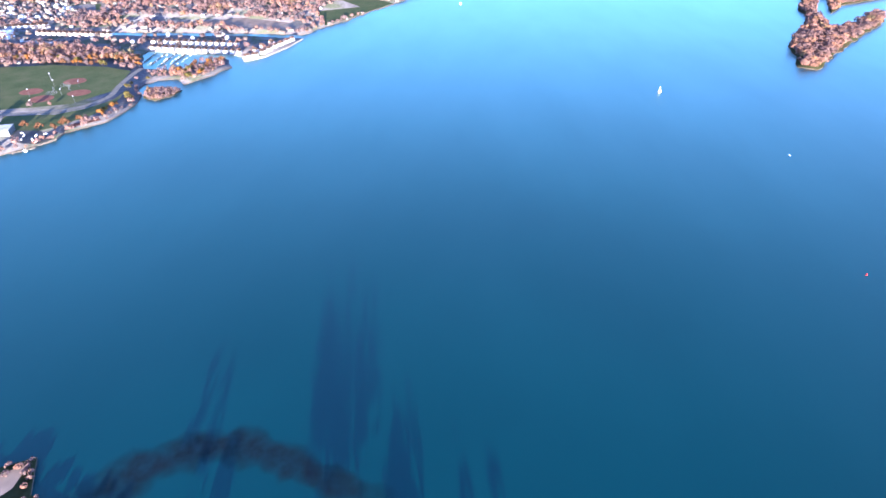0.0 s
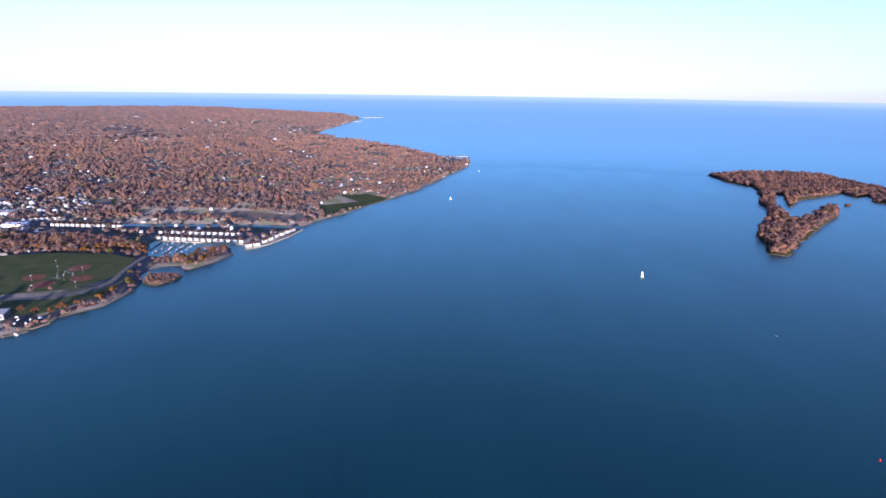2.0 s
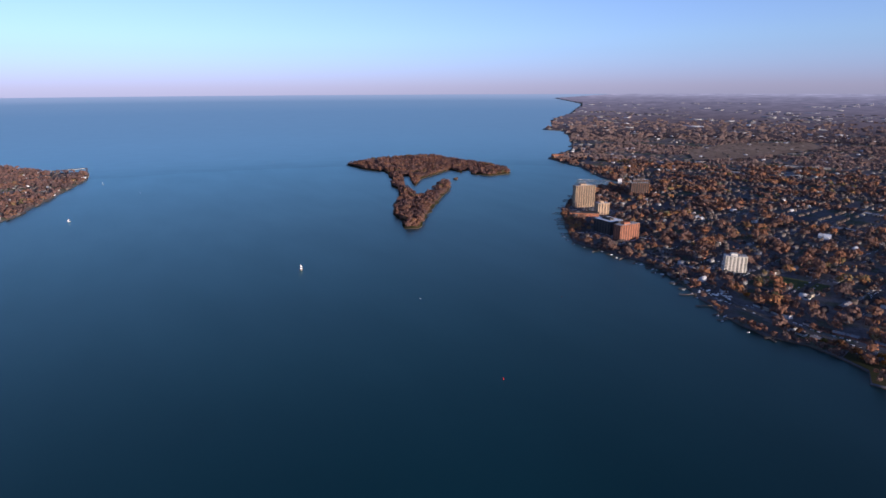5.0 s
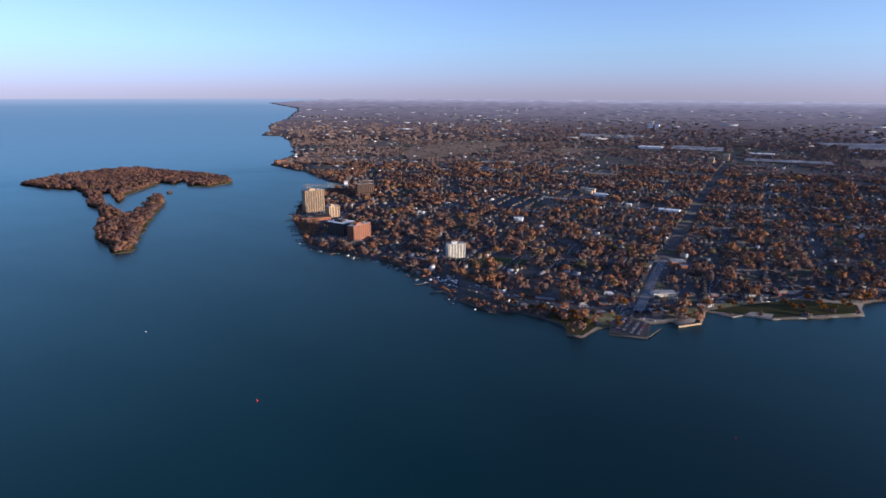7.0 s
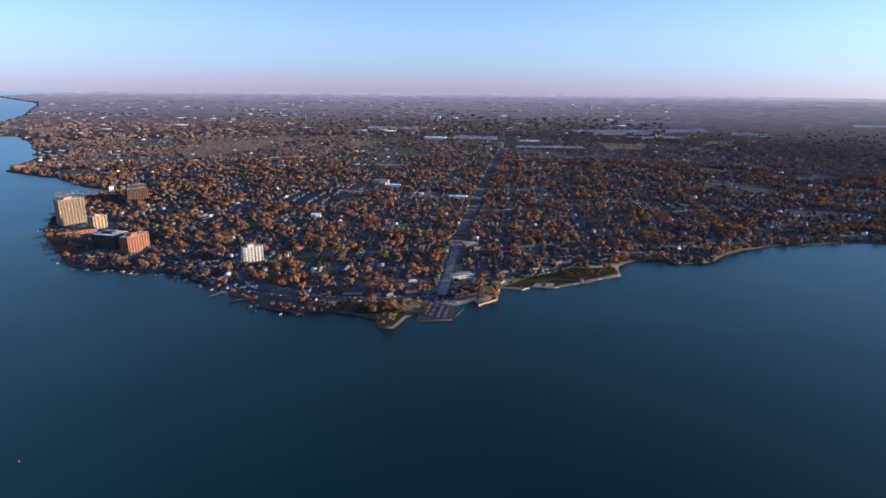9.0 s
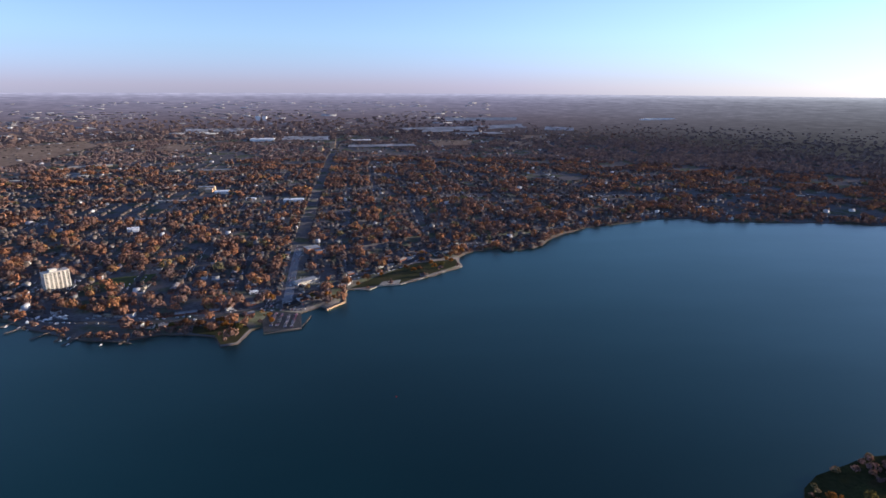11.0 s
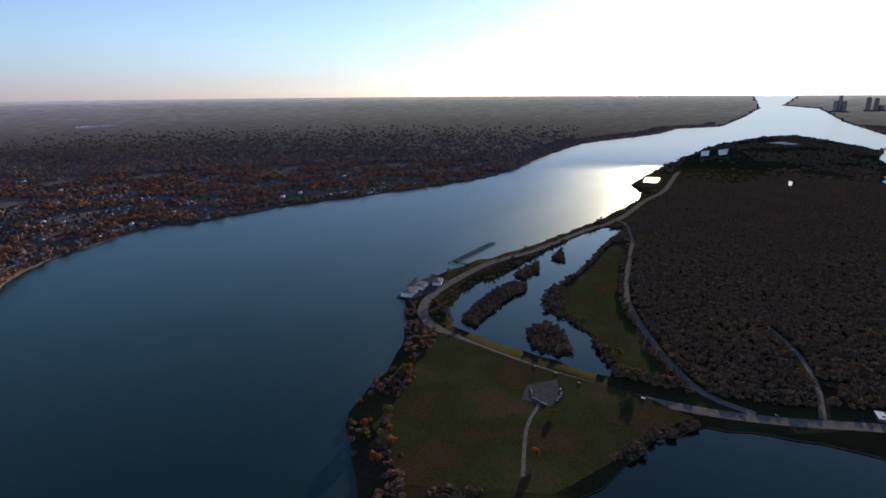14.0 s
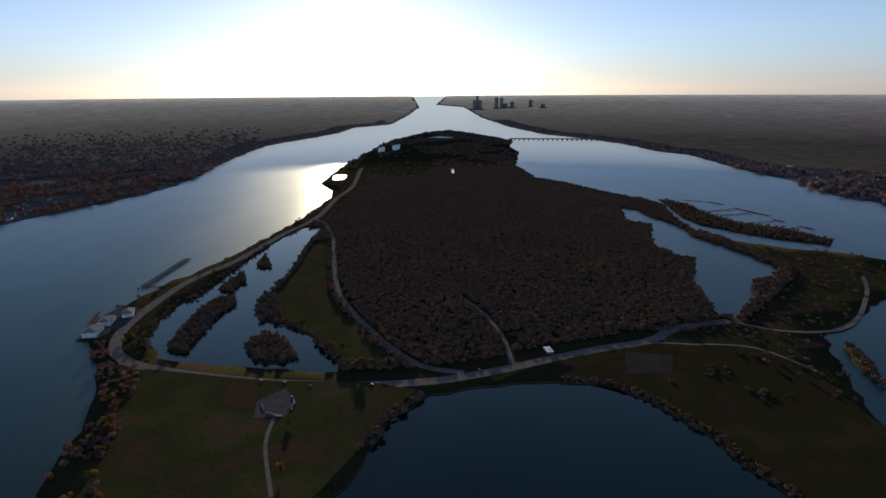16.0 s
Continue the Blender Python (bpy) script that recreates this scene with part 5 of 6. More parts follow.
for n, (x, y, turn) in enumerate(near_lots):
    kind = KINDS[int(r.integers(0, 5))]
    if n < 5:
        KINDS[n].matrix_world = pose(x, y, 1.5, 0, 0, turn)
    else:
        copy_thing(kind, pose(x, y, 1.5, 0, 0, turn))


def roofs(name, places, label, size=(12, 9), seed=1, tall=3.4, white=0.5, share=0.16):
    """Many plain gabled houses of a district as one mesh."""
    r = np.random.default_rng(seed)
    q = np.asarray(places, float)
    n = len(q)
    w, d, h = size[0] * r.uniform(0.8, 1.3, n) / 2, size[1] * r.uniform(0.8, 1.2, n) / 2, tall * r.uniform(0.9, 1.6, n)
    a = np.radians(q[:, 2])
    rise = h + d * r.uniform(0.4, 0.7, n)
    o = np.zeros(n)
    local = np.stack([np.stack(c, -1) for c in ((-w, -d, o), (w, -d, o), (w, d, o), (-w, d, o), (-w, -d, h), (w, -d, h), (w, d, h), (-w, d, h), (-w, o, rise), (w, o, rise))], 1)
    x = local[..., 0] * np.cos(a)[:, None] - local[..., 1] * np.sin(a)[:, None] + q[:, :1]
    y = local[..., 0] * np.sin(a)[:, None] + local[..., 1] * np.cos(a)[:, None] + q[:, 1:2]
    v = np.stack([x, y, local[..., 2] + 1.5], -1).reshape(-1, 3)
    tri = np.array([(0, 1, 5), (0, 5, 4), (1, 2, 6), (1, 6, 5), (2, 3, 7), (2, 7, 6), (3, 0, 4), (3, 4, 7), (5, 6, 9), (7, 4, 8), (4, 5, 9), (4, 9, 8), (6, 7, 8), (6, 8, 9)])
    f = (tri[None] + 10 * np.arange(n)[:, None, None]).reshape(-1, 3)
    slots = np.tile([1] * 10 + [0] * 4, n)
    tint = np.repeat(np.clip(r.beta(1.6, 2.2, n) + white * (r.random(n) < share), 0, 1), 10)
    ob = new(name, mesh_of(name, far(v), f, [ROOF, SIDING], tint, slots))
    return tagged(ob, label, "houses", kind="stuff")


def district(outline, spacing, seed, near, beyond, share, bearings, turn):
    p = scatter(outline, spacing, seed, near, beyond, share, bearings)
    return np.c_[p, np.random.default_rng(seed).choice([0, 90], len(p)) + turn]


roofs("town_houses", np.array(far_lots), "rows of small gabled houses along the streets", seed=91, white=0.25)
q = district(south_line, 22, 92, 1000, 2700, 0.5, (100, 290), 5)
q = q[~nearby(q, MAIN_STREET, 22) & ~nearby(q, CROSS_STREET, 22)]
for g in OPEN_GROUND:
    q = q[~inside(q, g)]
b = np.degrees(np.arctan2(q[:, 0] - 20, q[:, 1] + 25)) % 360
q = q[(b < 212) | (np.random.default_rng(88).random(len(q)) < 0.4)]
roofs("suburb_houses", q, "small gabled houses among the autumn trees", seed=93, tall=4.2, white=0.25)
roofs("far_houses", district(south_line, 50, 94, 2700, 5200, 0.5, (100, 200), 5), "distant pale-roofed houses", (17, 11), 95, 4.5, 0.6)
q = district(north_line, 30, 96, 1450, 3200, 0.8, (30, 95), 20)
for g in (BARREN, *NORTH_GREENS, NORTH_PARK):
    q = q[~inside(q, g)]
rows = district(np.array(HOUSE_ROWS), 15, 196, 0, 4000, 0.8, None, 12)
rows[:, 2] = 12
roofs("row_houses", rows[np.floor(rows[:, 1] / 30) % 2 == 0], "close rows of small pale houses", (14, 8), 197, 5.0, 0.55, 0.45)
roofs("north_houses", q, "small gabled houses among russet trees", (11, 7.5), 97, 4.0, 0.5)
roofs("north_far_houses", district(north_line, 62, 98, 3200, 7000, 0.45, (30, 95), 20), "distant pale houses among russet woods", (24, 14), 99, 5, 0.7)
roofs("city_houses", district(north_line, 60, 100, 1300, 2900, 0.4, (262, 330), 15), "dark low houses of the city shore", (20, 14), 101, 6)


def sheds(name, outline, spacing, seed, near, beyond, share, bearings, label, size=1.0, pale=0.3):
    """Flat pale commercial roofs in loose bands across the plain."""
    r = np.random.default_rng(seed)
    p = scatter(outline, spacing, seed, near, beyond, 1.0, bearings)
    band = np.array([noise.noise(Vector((x * 0.0011, y * 0.0019, seed))) for x, y in p])
    p = p[(band > 0.08) & (r.random(len(p)) < share)]
    n = len(p)
    w, d, h = r.uniform(18, 75, n) / 2 * size, r.uniform(12, 34, n) / 2 * size, r.uniform(4, 7, n)
    o = np.zeros(n)
    local = np.stack([np.stack(c, -1) for c in ((-w, -d, o), (w, -d, o), (w, d, o), (-w, d, o), (-w, -d, h), (w, -d, h), (w, d, h), (-w, d, h))], 1)
    over = np.where(away(p) > 4250, 4.0 + away(p) * 0.0004, 1.5)
    v = (local + np.c_[p, over][:, None]).reshape(-1, 3)
    quad = np.array([(0, 1, 5, 4), (1, 2, 6, 5), (2, 3, 7, 6), (3, 0, 4, 7), (4, 5, 6, 7)])
    f = (quad[None] + 8 * np.arange(n)[:, None, None]).reshape(-1, 4)
    ob = new(name, mesh_of(name, far(v), f, [SIDING], np.repeat(r.uniform(pale, 1.0, n), 8)))
    tagged(ob, label, "sheds", kind="stuff")


sheds("commercial_sheds", south_line, 75, 102, 2300, 8800, 0.32, (118, 188), "pale flat-roofed sheds scattered over the plain")
sheds("plant_sheds", south_line, 190, 105, 4400, 14000, 0.2, (126, 190), "broad white works roofs far out on the plain", 2.6, 0.8)
sheds("north_sheds", north_line, 110, 103, 1700, 8000, 0.3, (40, 85), "pale flat roofs scattered among the woods")
sheds("city_sheds", north_line, 90, 104, 1300, 3300, 0.3, (262, 330), "pale flat roofs along the city shore")

# Waterfront townhouses on the northern peninsula.
ROW_HOUSE.matrix_world = pose(1247, 735, 1.5, 0, 0, 4)
for k in range(1, 14):
    copy_thing(ROW_HOUSE, pose(1247 - k * 0.9, 735 - k * 15.4, 1.5, 0, 0, 4))
for k in range(14):
    copy_thing(ROW_HOUSE if k % 3 else KINDS[4], pose(1300, 760 - k * 15.0, 1.5, 0, 0, 4))
for x, y, turn in ((1200, 505, 140), (1212, 491, 140), (1240, 484, 150), (1262, 478, 150), (1290, 474, 160), (1312, 466, 160), (1335, 460, 160), (1354, 454, 160), (1250, 505, 60), (1285, 500, 60), (1320, 490, 60)):
    copy_thing(ROW_HOUSE, pose(x, y, 1.5, 0, 0, turn))
for k in range(14):
    copy_thing(ROW_HOUSE, pose(1342 + k * 0.3, 1065 - k * 13.2, 1.5, 0, 0, 2))
for k in range(7):
    copy_thing(ROW_HOUSE, pose(1385 + k * 5, 1175 - k * 13.0, 1.5, 0, 0, 2))
for k in range(9):
    copy_thing(KINDS[0], pose(1280 - k, 1050 - k * 15.0, 1.5, 0, 0, 2))


def parked(name, places, label, seed):
    """Many parked cars: low bodies with glazed cabins, one mesh for a district."""
    r = np.random.default_rng(seed)
    q = np.asarray(places, float)
    n, a = len(q), np.radians(np.asarray(places, float)[:, 2])
    low = np.array([(-2.2, -0.9, 0.3), (2.2, -0.9, 0.3), (2.2, 0.9, 0.3), (-2.2, 0.9, 0.3), (-2.2, -0.9, 1.0), (2.2, -0.9, 0.95), (2.2, 0.9, 0.95), (-2.2, 0.9, 1.0), (-1.5, -0.8, 1.0), (1.0, -0.8, 1.0), (1.0, 0.8, 1.0), (-1.5, 0.8, 1.0), (-1.1, -0.65, 1.5), (0.4, -0.65, 1.5), (0.4, 0.65, 1.5), (-1.1, 0.65, 1.5)])
    x = low[None, :, 0] * np.cos(a)[:, None] - low[None, :, 1] * np.sin(a)[:, None] + q[:, :1]
    y = low[None, :, 0] * np.sin(a)[:, None] + low[None, :, 1] * np.cos(a)[:, None] + q[:, 1:2]
    v = np.stack([x, y, np.repeat(low[None, :, 2] + 1.7, n, 0)], -1).reshape(-1, 3)
    quad = np.array([(0, 1, 5, 4), (1, 2, 6, 5), (2, 3, 7, 6), (3, 0, 4, 7), (4, 5, 6, 7), (8, 9, 13, 12), (9, 10, 14, 13), (10, 11, 15, 14), (11, 8, 12, 15), (12, 13, 14, 15)])
    f = (quad[None] + 16 * np.arange(n)[:, None, None]).reshape(-1, 4)
    slots = np.tile([0] * 5 + [1] * 4 + [0], n)
    tint = np.repeat(r.beta(1.2, 1.0, n), 16)
    tagged(new(name, mesh_of(name, far(v), f, [CAR_MIX, GLASS], tint, slots)), label, "cars", kind="stuff")


r = np.random.default_rng(150)
spots = []
for line in [*SIDE_STREETS, CROSS_STREET, SHORE_ROAD]:
    for x, y, turn in lots(line, 9, 9, r):
        if r.random() < 0.7 and -2600 < y:
            spots.append((x, y, turn))
spots = [tuple(q) for q in np.array(spots)[inside(np.array(spots), south_line)]]
for g in BLOCK_LOTS:
    (x0, y0), (x1, y1) = np.min(g, 0), np.max(g, 0)
    for y in np.arange(y0 + 6, y1 - 4, 11):
        for x in np.arange(x0 + 3, x1 - 3, 2.9):
            if r.random() < 0.55:
                spots.append((x, y, 90 + r.normal(0, 2)))
parked("parked_cars", spots, "cars parked along the streets and in the lots", 151)

# ---- boats, buoys, cars ----
def hull_mesh(length, beam_w, depth):
    """A boat's hull with a pointed bow and a flat stern."""
    bm = bmesh.new()
    rows = []
    for k in range(7):
        t = k / 6
        half = beam_w / 2 * math.sqrt(max(1 - max(t - 0.35, 0) ** 2 / 0.4225, 0.0004))
        x = -length / 2 + length * t
        rows.append([bm.verts.new((x, -half, depth * (0.55 + 0.25 * t))), bm.verts.new((x * 0.94, -half * 0.6, -0.25)), bm.verts.new((x * 0.94, half * 0.6, -0.25)), bm.verts.new((x, half, depth * (0.55 + 0.25 * t)))])
    for a, b in zip(rows[:-1], rows[1:]):
        for k in range(3):
            bm.faces.new((a[k], b[k], b[k + 1], a[k + 1]))
        bm.faces.new((a[3], b[3], b[0], a[0]))
    bm.faces.new(rows[0][::-1])
    bm.faces.new(rows[-1])
    bmesh.ops.recalc_face_normals(bm, faces=bm.faces)
    return bm


def motor_boat(m):
    ob = thing("motor_boat", "white motor boat moored at a dock", "boat", m, "moored boats")
    part("hull", hull_mesh(10, 3.2, 1.8), HULL, ob)
    cabin = part("cabin", box(3.6, 2.3, 1.3, 0.3, 0, 1.1, 0.2), HULL, ob)
    part("windscreen", box(0.3, 2.1, 0.8, 2.2, 0, 1.5), GLASS, cabin)
    part("canopy", box(2.4, 2.2, 0.15, -1.6, 0, 2.6, 0.05), SAIL, ob)
    return ob


def sail_boat(m, label="white sailing boat under sail on open water"):
    ob = thing("sailing_boat", label, "sailboat", m, "boats on the water")
    part("hull", hull_mesh(11, 3.2, 1.6), HULL, ob)
    part("mast", tube(0.12, 0.08, 14, 0.6, 0, 1), STEEL, ob)
    bm = bmesh.new()
    a = [bm.verts.new(p) for p in ((0.4, 0.05, 2.2), (-4.6, 0.5, 2.2), (0.4, 0.05, 14), (-1.8, 0.7, 6))]
    b = [bm.verts.new(v.co + Vector((0, 0.06, 0))) for v in a]
    for q in ((a[0], a[1], a[3]), (a[0], a[3], a[2]), (b[0], b[3], b[1]), (b[0], b[2], b[3])):
        bm.faces.new(q)
    part("mainsail", bm, SAIL, ob)
    bm = bmesh.new()
    a = [bm.verts.new(p) for p in ((5, 0, 1.6), (1, -0.6, 1.9), (0.7, 0, 11.5))]
    b = [bm.verts.new(v.co + Vector((0, 0.06, 0))) for v in a]
    bm.faces.new(a), bm.faces.new(b[::-1])
    part("jib", bm, SAIL, ob)
    return ob


def channel_buoy(m):
    ob = thing("channel_buoy", "small red channel buoy floating on the river", "buoy", m, "channel buoys")
    part("float", tube(1.4, 1.4, 0.9, 0, 0, -0.3, 14), RED, ob)
    part("tower", tube(0.9, 0.25, 3.0, 0, 0, 0.6, 8), RED, ob)
    part("lantern", tube(0.25, 0.2, 0.5, 0, 0, 3.6, 8), GLASS, ob)
    return ob


def car(m):
    ob = thing("car", "parked car with dark windows", "car", m, "parked cars")
    bm = box(4.5, 1.8, 0.75, 0, 0, 0.35, 0.15)
    part("body", bm, CAR_PAINT, ob)
    bm = bmesh.new()
    low = [(-1.6, -0.85, 1.08), (1.0, -0.85, 1.08), (1.0, 0.85, 1.08), (-1.6, 0.85, 1.08)]
    top = [(-1.2, -0.7, 1.55), (0.35, -0.7, 1.55), (0.35, 0.7, 1.55), (-1.2, 0.7, 1.55)]
    v = [bm.verts.new(p) for p in low + top]
    for k in range(4):
        bm.faces.new((v[k], v[(k + 1) % 4], v[4 + (k + 1) % 4], v[4 + k]))
    part("glasshouse", bm, GLASS, ob)
    part("roof", box(1.5, 1.38, 0.06, -0.42, 0, 1.55), CAR_PAINT, ob)
    for x in (-1.4, 1.4):
        for y in (-0.82, 0.82):
            bm = tube(0.33, 0.33, 0.22, 0, 0, -0.11, 12)
            bmesh.ops.rotate(bm, verts=bm.verts, cent=(0, 0, 0), matrix=Matrix.Rotation(radians(90), 3, "X"))
            bmesh.ops.translate(bm, verts=bm.verts, vec=(x, y, 0.33))
            part("wheel", bm, RUBBER, ob)
    return ob


first_boat = motor_boat(pose(743, 658, 1.9, 0, 0, 20))
r = np.random.default_rng(110)
for x, y in ((758, 659), (771, 662), (749, 668), (764, 672), (747, 684), (771, 700), (762, 690)):
    copy_thing(first_boat, pose(x, y, 1.9, 0, 0, r.uniform(0, 180)) @ Matrix.Scale(r.uniform(0.5, 0.8), 4))
for k in range(26):
    copy_thing(first_boat, pose(1136 + (k % 6) * 15 + r.uniform(-2, 2), 632 + (k // 6) * 19 + r.uniform(-3, 3), 0, 0, 0, r.choice([0, 180]) + r.normal(0, 6)) @ Matrix.Scale(r.uniform(0.55, 0.85), 4))
copy_thing(first_boat, pose(713, 655, 0, 0, 0, 60))
# boats along the southern shore, in the yard and at the docks
for k in range(15):
    copy_thing(first_boat, pose(r.uniform(520, 585), r.uniform(-912, -878), 1.9, 0, 0, 60 + r.normal(0, 30)) @ Matrix.Scale(r.uniform(0.5, 0.75), 4))
for x, y in ((484, -826), (430, -800), (398, -812), (577, -872), (600, -880), (636, -896), (676, -916), (700, -930), (740, -932), (790, -935), (850, -936), (560, -862), (640, -915)):
    copy_thing(first_boat, pose(x, y, 0, 0, 0, 60 + r.normal(0, 20)) @ Matrix.Scale(r.uniform(0.5, 0.75), 4))
PIERS = [(1444, -1588), (1464, -1612), (1486, -1640), (1508, -1668), (1535, -1690)]
for x, y in PIERS:
    for k in range(7):
        if r.random() < 0.8:
            copy_thing(first_boat, pose(x + 14 + k * 11 + 5, y + 13 + k * 10.5 - 6, 0, 0, 0, -45 + r.normal(0, 5)))
first_sail = sail_boat(pose(1833, 79, 0, 0, 0, 60) @ Matrix.Scale(0.75, 4))
for x, y, turn in ((2220, -122, 30), (3494 * 0.8, -921 * 0.8, 80), (2501, -16, 150)):
    copy_thing(first_sail, pose(x, y, 0, 0, 0, turn) @ Matrix.Scale(0.75, 4))
first_buoy = channel_buoy(pose(507, -408, 0) @ Matrix.Scale(0.65, 4))
for x, y in ((22, -624), (686, -668)):
    copy_thing(first_buoy, pose(x, y, 0) @ Matrix.Scale(0.65, 4))
small_boat = motor_boat(pose(807, -455, 0, 0, 0, 20) @ Matrix.Scale(0.45, 4))
tagged(small_boat, "small white motor boat on open water", group="boats on the water")

# The white channel light on its crib.
light_tower = thing("channel_light", "white channel light tower standing in the open river", "lighthouse", pose(1074, -330, 0) @ Matrix.Scale(0.72, 4))
part("crib", tube(5, 4.4, 3.0, 0, 0, -0.6, 20), CONCRETE, light_tower, "round pale concrete crib")
part("base_house", tube(3.2, 2.8, 4.2, 0, 0, 3, 12), WHITE, light_tower)
part("gallery", tube(2.4, 2.4, 1.2, 0, 0, 7.2, 12), DARK, light_tower, "dark gallery band")
part("tower", tube(2.2, 1.8, 6.0, 0, 0, 8.4, 12), WHITE, light_tower)
part("lantern", tube(0.9, 0.9, 1.4, 0, 0, 14.4, 10), GLASS, light_tower)
part("cap", tube(1.2, 0.1, 1.0, 0, 0, 15.8, 10), WHITE, light_tower)

first_car = car(pose(-576, -312, 1.75, 0, 0, 80))
for x, y, turn in ((-573, -282, 85), (-565, -248, 85), (-570, -173, 92), (-521, -293, 10), (-516, -290, 10), (-511, -287, 10), (-503, -280, 100), (-501, -275, 100), (-499, -270, 100), (-498, -265, 100), (-514, -256, 20), (-519, -256, 20), (-525, -256, 20), (-531, -258, 20), (-538, -262, 40), (-610, -40, 70)):
    copy_thing(first_car, pose(x, y, 1.75, 0, 0, turn))
for row, x in enumerate((206, 196, 184, 174)):
    for y in np.arange(-886 - 6 * (row < 2), -836, 3.1):
        if r.random() < 0.5:
            copy_thing(first_car, pose(x + r.uniform(-0.4, 0.4), y, 1.75, 0, 0, 14 + r.normal(0, 2)))
for k in range(40):
    s = r.uniform(0, 1)
    copy_thing(first_car, pose(192 + 34 * s + r.choice([-4, 4]), -905 - 400 * s, 1.8, 0, 0, 95))
for k in range(24):
    copy_thing(first_car, pose(230 + (k % 8) * 5 + r.uniform(-1, 1), -985 - (k // 8) * 14, 1.7, 0, 0, 95))


# ---- waterfront works ----
def sea_wall(line, label, wide=1.6, high=2.4, mat=CONCRETE):
    for a, b in zip(line[:-1], line[1:]):
        ob = tagged(part("sea_wall", beam((*a, high / 2 - 0.3), (*b, high / 2 - 0.3), wide, high), mat), label, "seawall")
        ob["kind"] = "structure"


sea_wall([(128, -903), (101, -935), (102, -998)], "pale cream concrete seawall", 2.4, 2.8, TAN)
sea_wall([(102, -998), (61, -992), (48, -1009), (5, -1016), (-122, -1115)], "low pale seawall along the park", 0.9, 2.0)
sea_wall([(211, -817), (159, -831), (168, -893)], "grey concrete quay wall", 0.9, 1.9, TIMBER)
sea_wall([(733, 647), (756, 636), (778, 639)], "brown quay wall of the boat yard", 1.4, 2.3, TIMBER)
sea_wall([(1183, 504), (1221, 471), (1302, 445), (1378, 434)], "grey stone seawall of the peninsula", 2.0, 2.4)
sea_wall([(1183, 505), (1219, 524), (1233, 570), (1224, 645), (1237, 740)], "pale seawall of the boat basin", 1.5, 2.2)
patch("pavement_waterfront", QUAY_LOT, ASPHALT, "riverside car park beside the water", 1.72, "car park")
patch("pavement_ramp", [(45, -1012), (8, -1018), (4, -1040), (38, -1032)], CONCRETE, "pale concrete terrace at the shore", 1.9, "terrace")
patch("pavement_yard", [(749, 706), (735, 677), (735, 650), (756, 640), (783, 680), (781, 716)], ASPHALT, "grey boat yard apron", 1.75, "yard")
patch("pavement_north", [(1499, 518), (1618, 490), (1606, 458), (1483, 482)], PALE_ROAD, "pale empty car park behind the park", 1.75, "car park")
for n, (x, y) in enumerate(((953, 813), (919, 771), (956, 725), (1017, 771))):
    patch("infield", [(x + 20 * math.cos(a) * (1.0 if n % 2 else 0.9), y + 20 * math.sin(a)) for a in np.linspace(0, 2 * math.pi, 18, endpoint=False)], CLAY, "red clay baseball infield", 1.68 + 0.01 * n, "infield")
patch("red_scrub", [(800, 640), (835, 612), (842, 622), (812, 648)], CLAY, "patch of red low scrub at the shore", 1.9, "scrub")
def weed_bed(line, widths, label):
    """A soft-edged bed of weed along a line, just under the surface."""
    q = softened(line, 7, 1.2, False, 130)
    at = np.linspace(0, 1, len(q))
    wide = np.interp(at, np.linspace(0, 1, len(widths)), widths) * (1 + 0.18 * np.sin(at * 41) + 0.1 * np.sin(at * 97))
    way = np.gradient(q, axis=0)
    way /= np.linalg.norm(way, axis=1)[:, None]
    side = np.c_[-way[:, 1], way[:, 0]]
    cols = np.linspace(-1, 1, 9)
    v = np.array([(*(p + s * w * c), 0.06) for p, s, w in zip(q, side, wide) for c in cols])
    grown = np.array([(1 - abs(c) ** 2.2) * min(1, 6 * a, 6 * (1 - a)) for a in at for c in cols])
    n = len(cols)
    f = np.array([(i * n + j, (i + 1) * n + j, (i + 1) * n + j + 1, i * n + j + 1) for i in range(len(q) - 1) for j in range(n - 1)])
    return tagged(new("water_weed", mesh_of("water_weed", v, f, SHOAL, grown)), label, "weed bed", kind="structure")


weed_bed([(186, 262), (208, 240), (230, 216), (247, 190), (250, 158), (242, 126), (230, 100), (222, 72), (214, 40)], (14, 22, 20, 17, 18, 15, 13, 12, 8), "dark weed bed under the shallow water")
for q in ([(-2332, -603), (-2336, -549), (-2208, -535), (-2204, -584)], [(-3448, -577), (-3532, -546), (-3242, -507), (-3200, -538)], [(-3583, -509), (-3714, -467), (-3366, -436), (-3290, -464)], [(-4209, -315), (-4344, -221), (-4194, -105), (-4108, -210)], [(-2525, -113), (-2512, -100), (-2366, -93), (-2361, -105)], [(-775, 172), (-752, 178), (-750, 218), (-770, 212)]):
    patch("water_pond", q, WATER, "still pond reflecting the pale sky", 5.5 if q[0][0] < -2800 else 1.75, "pond")


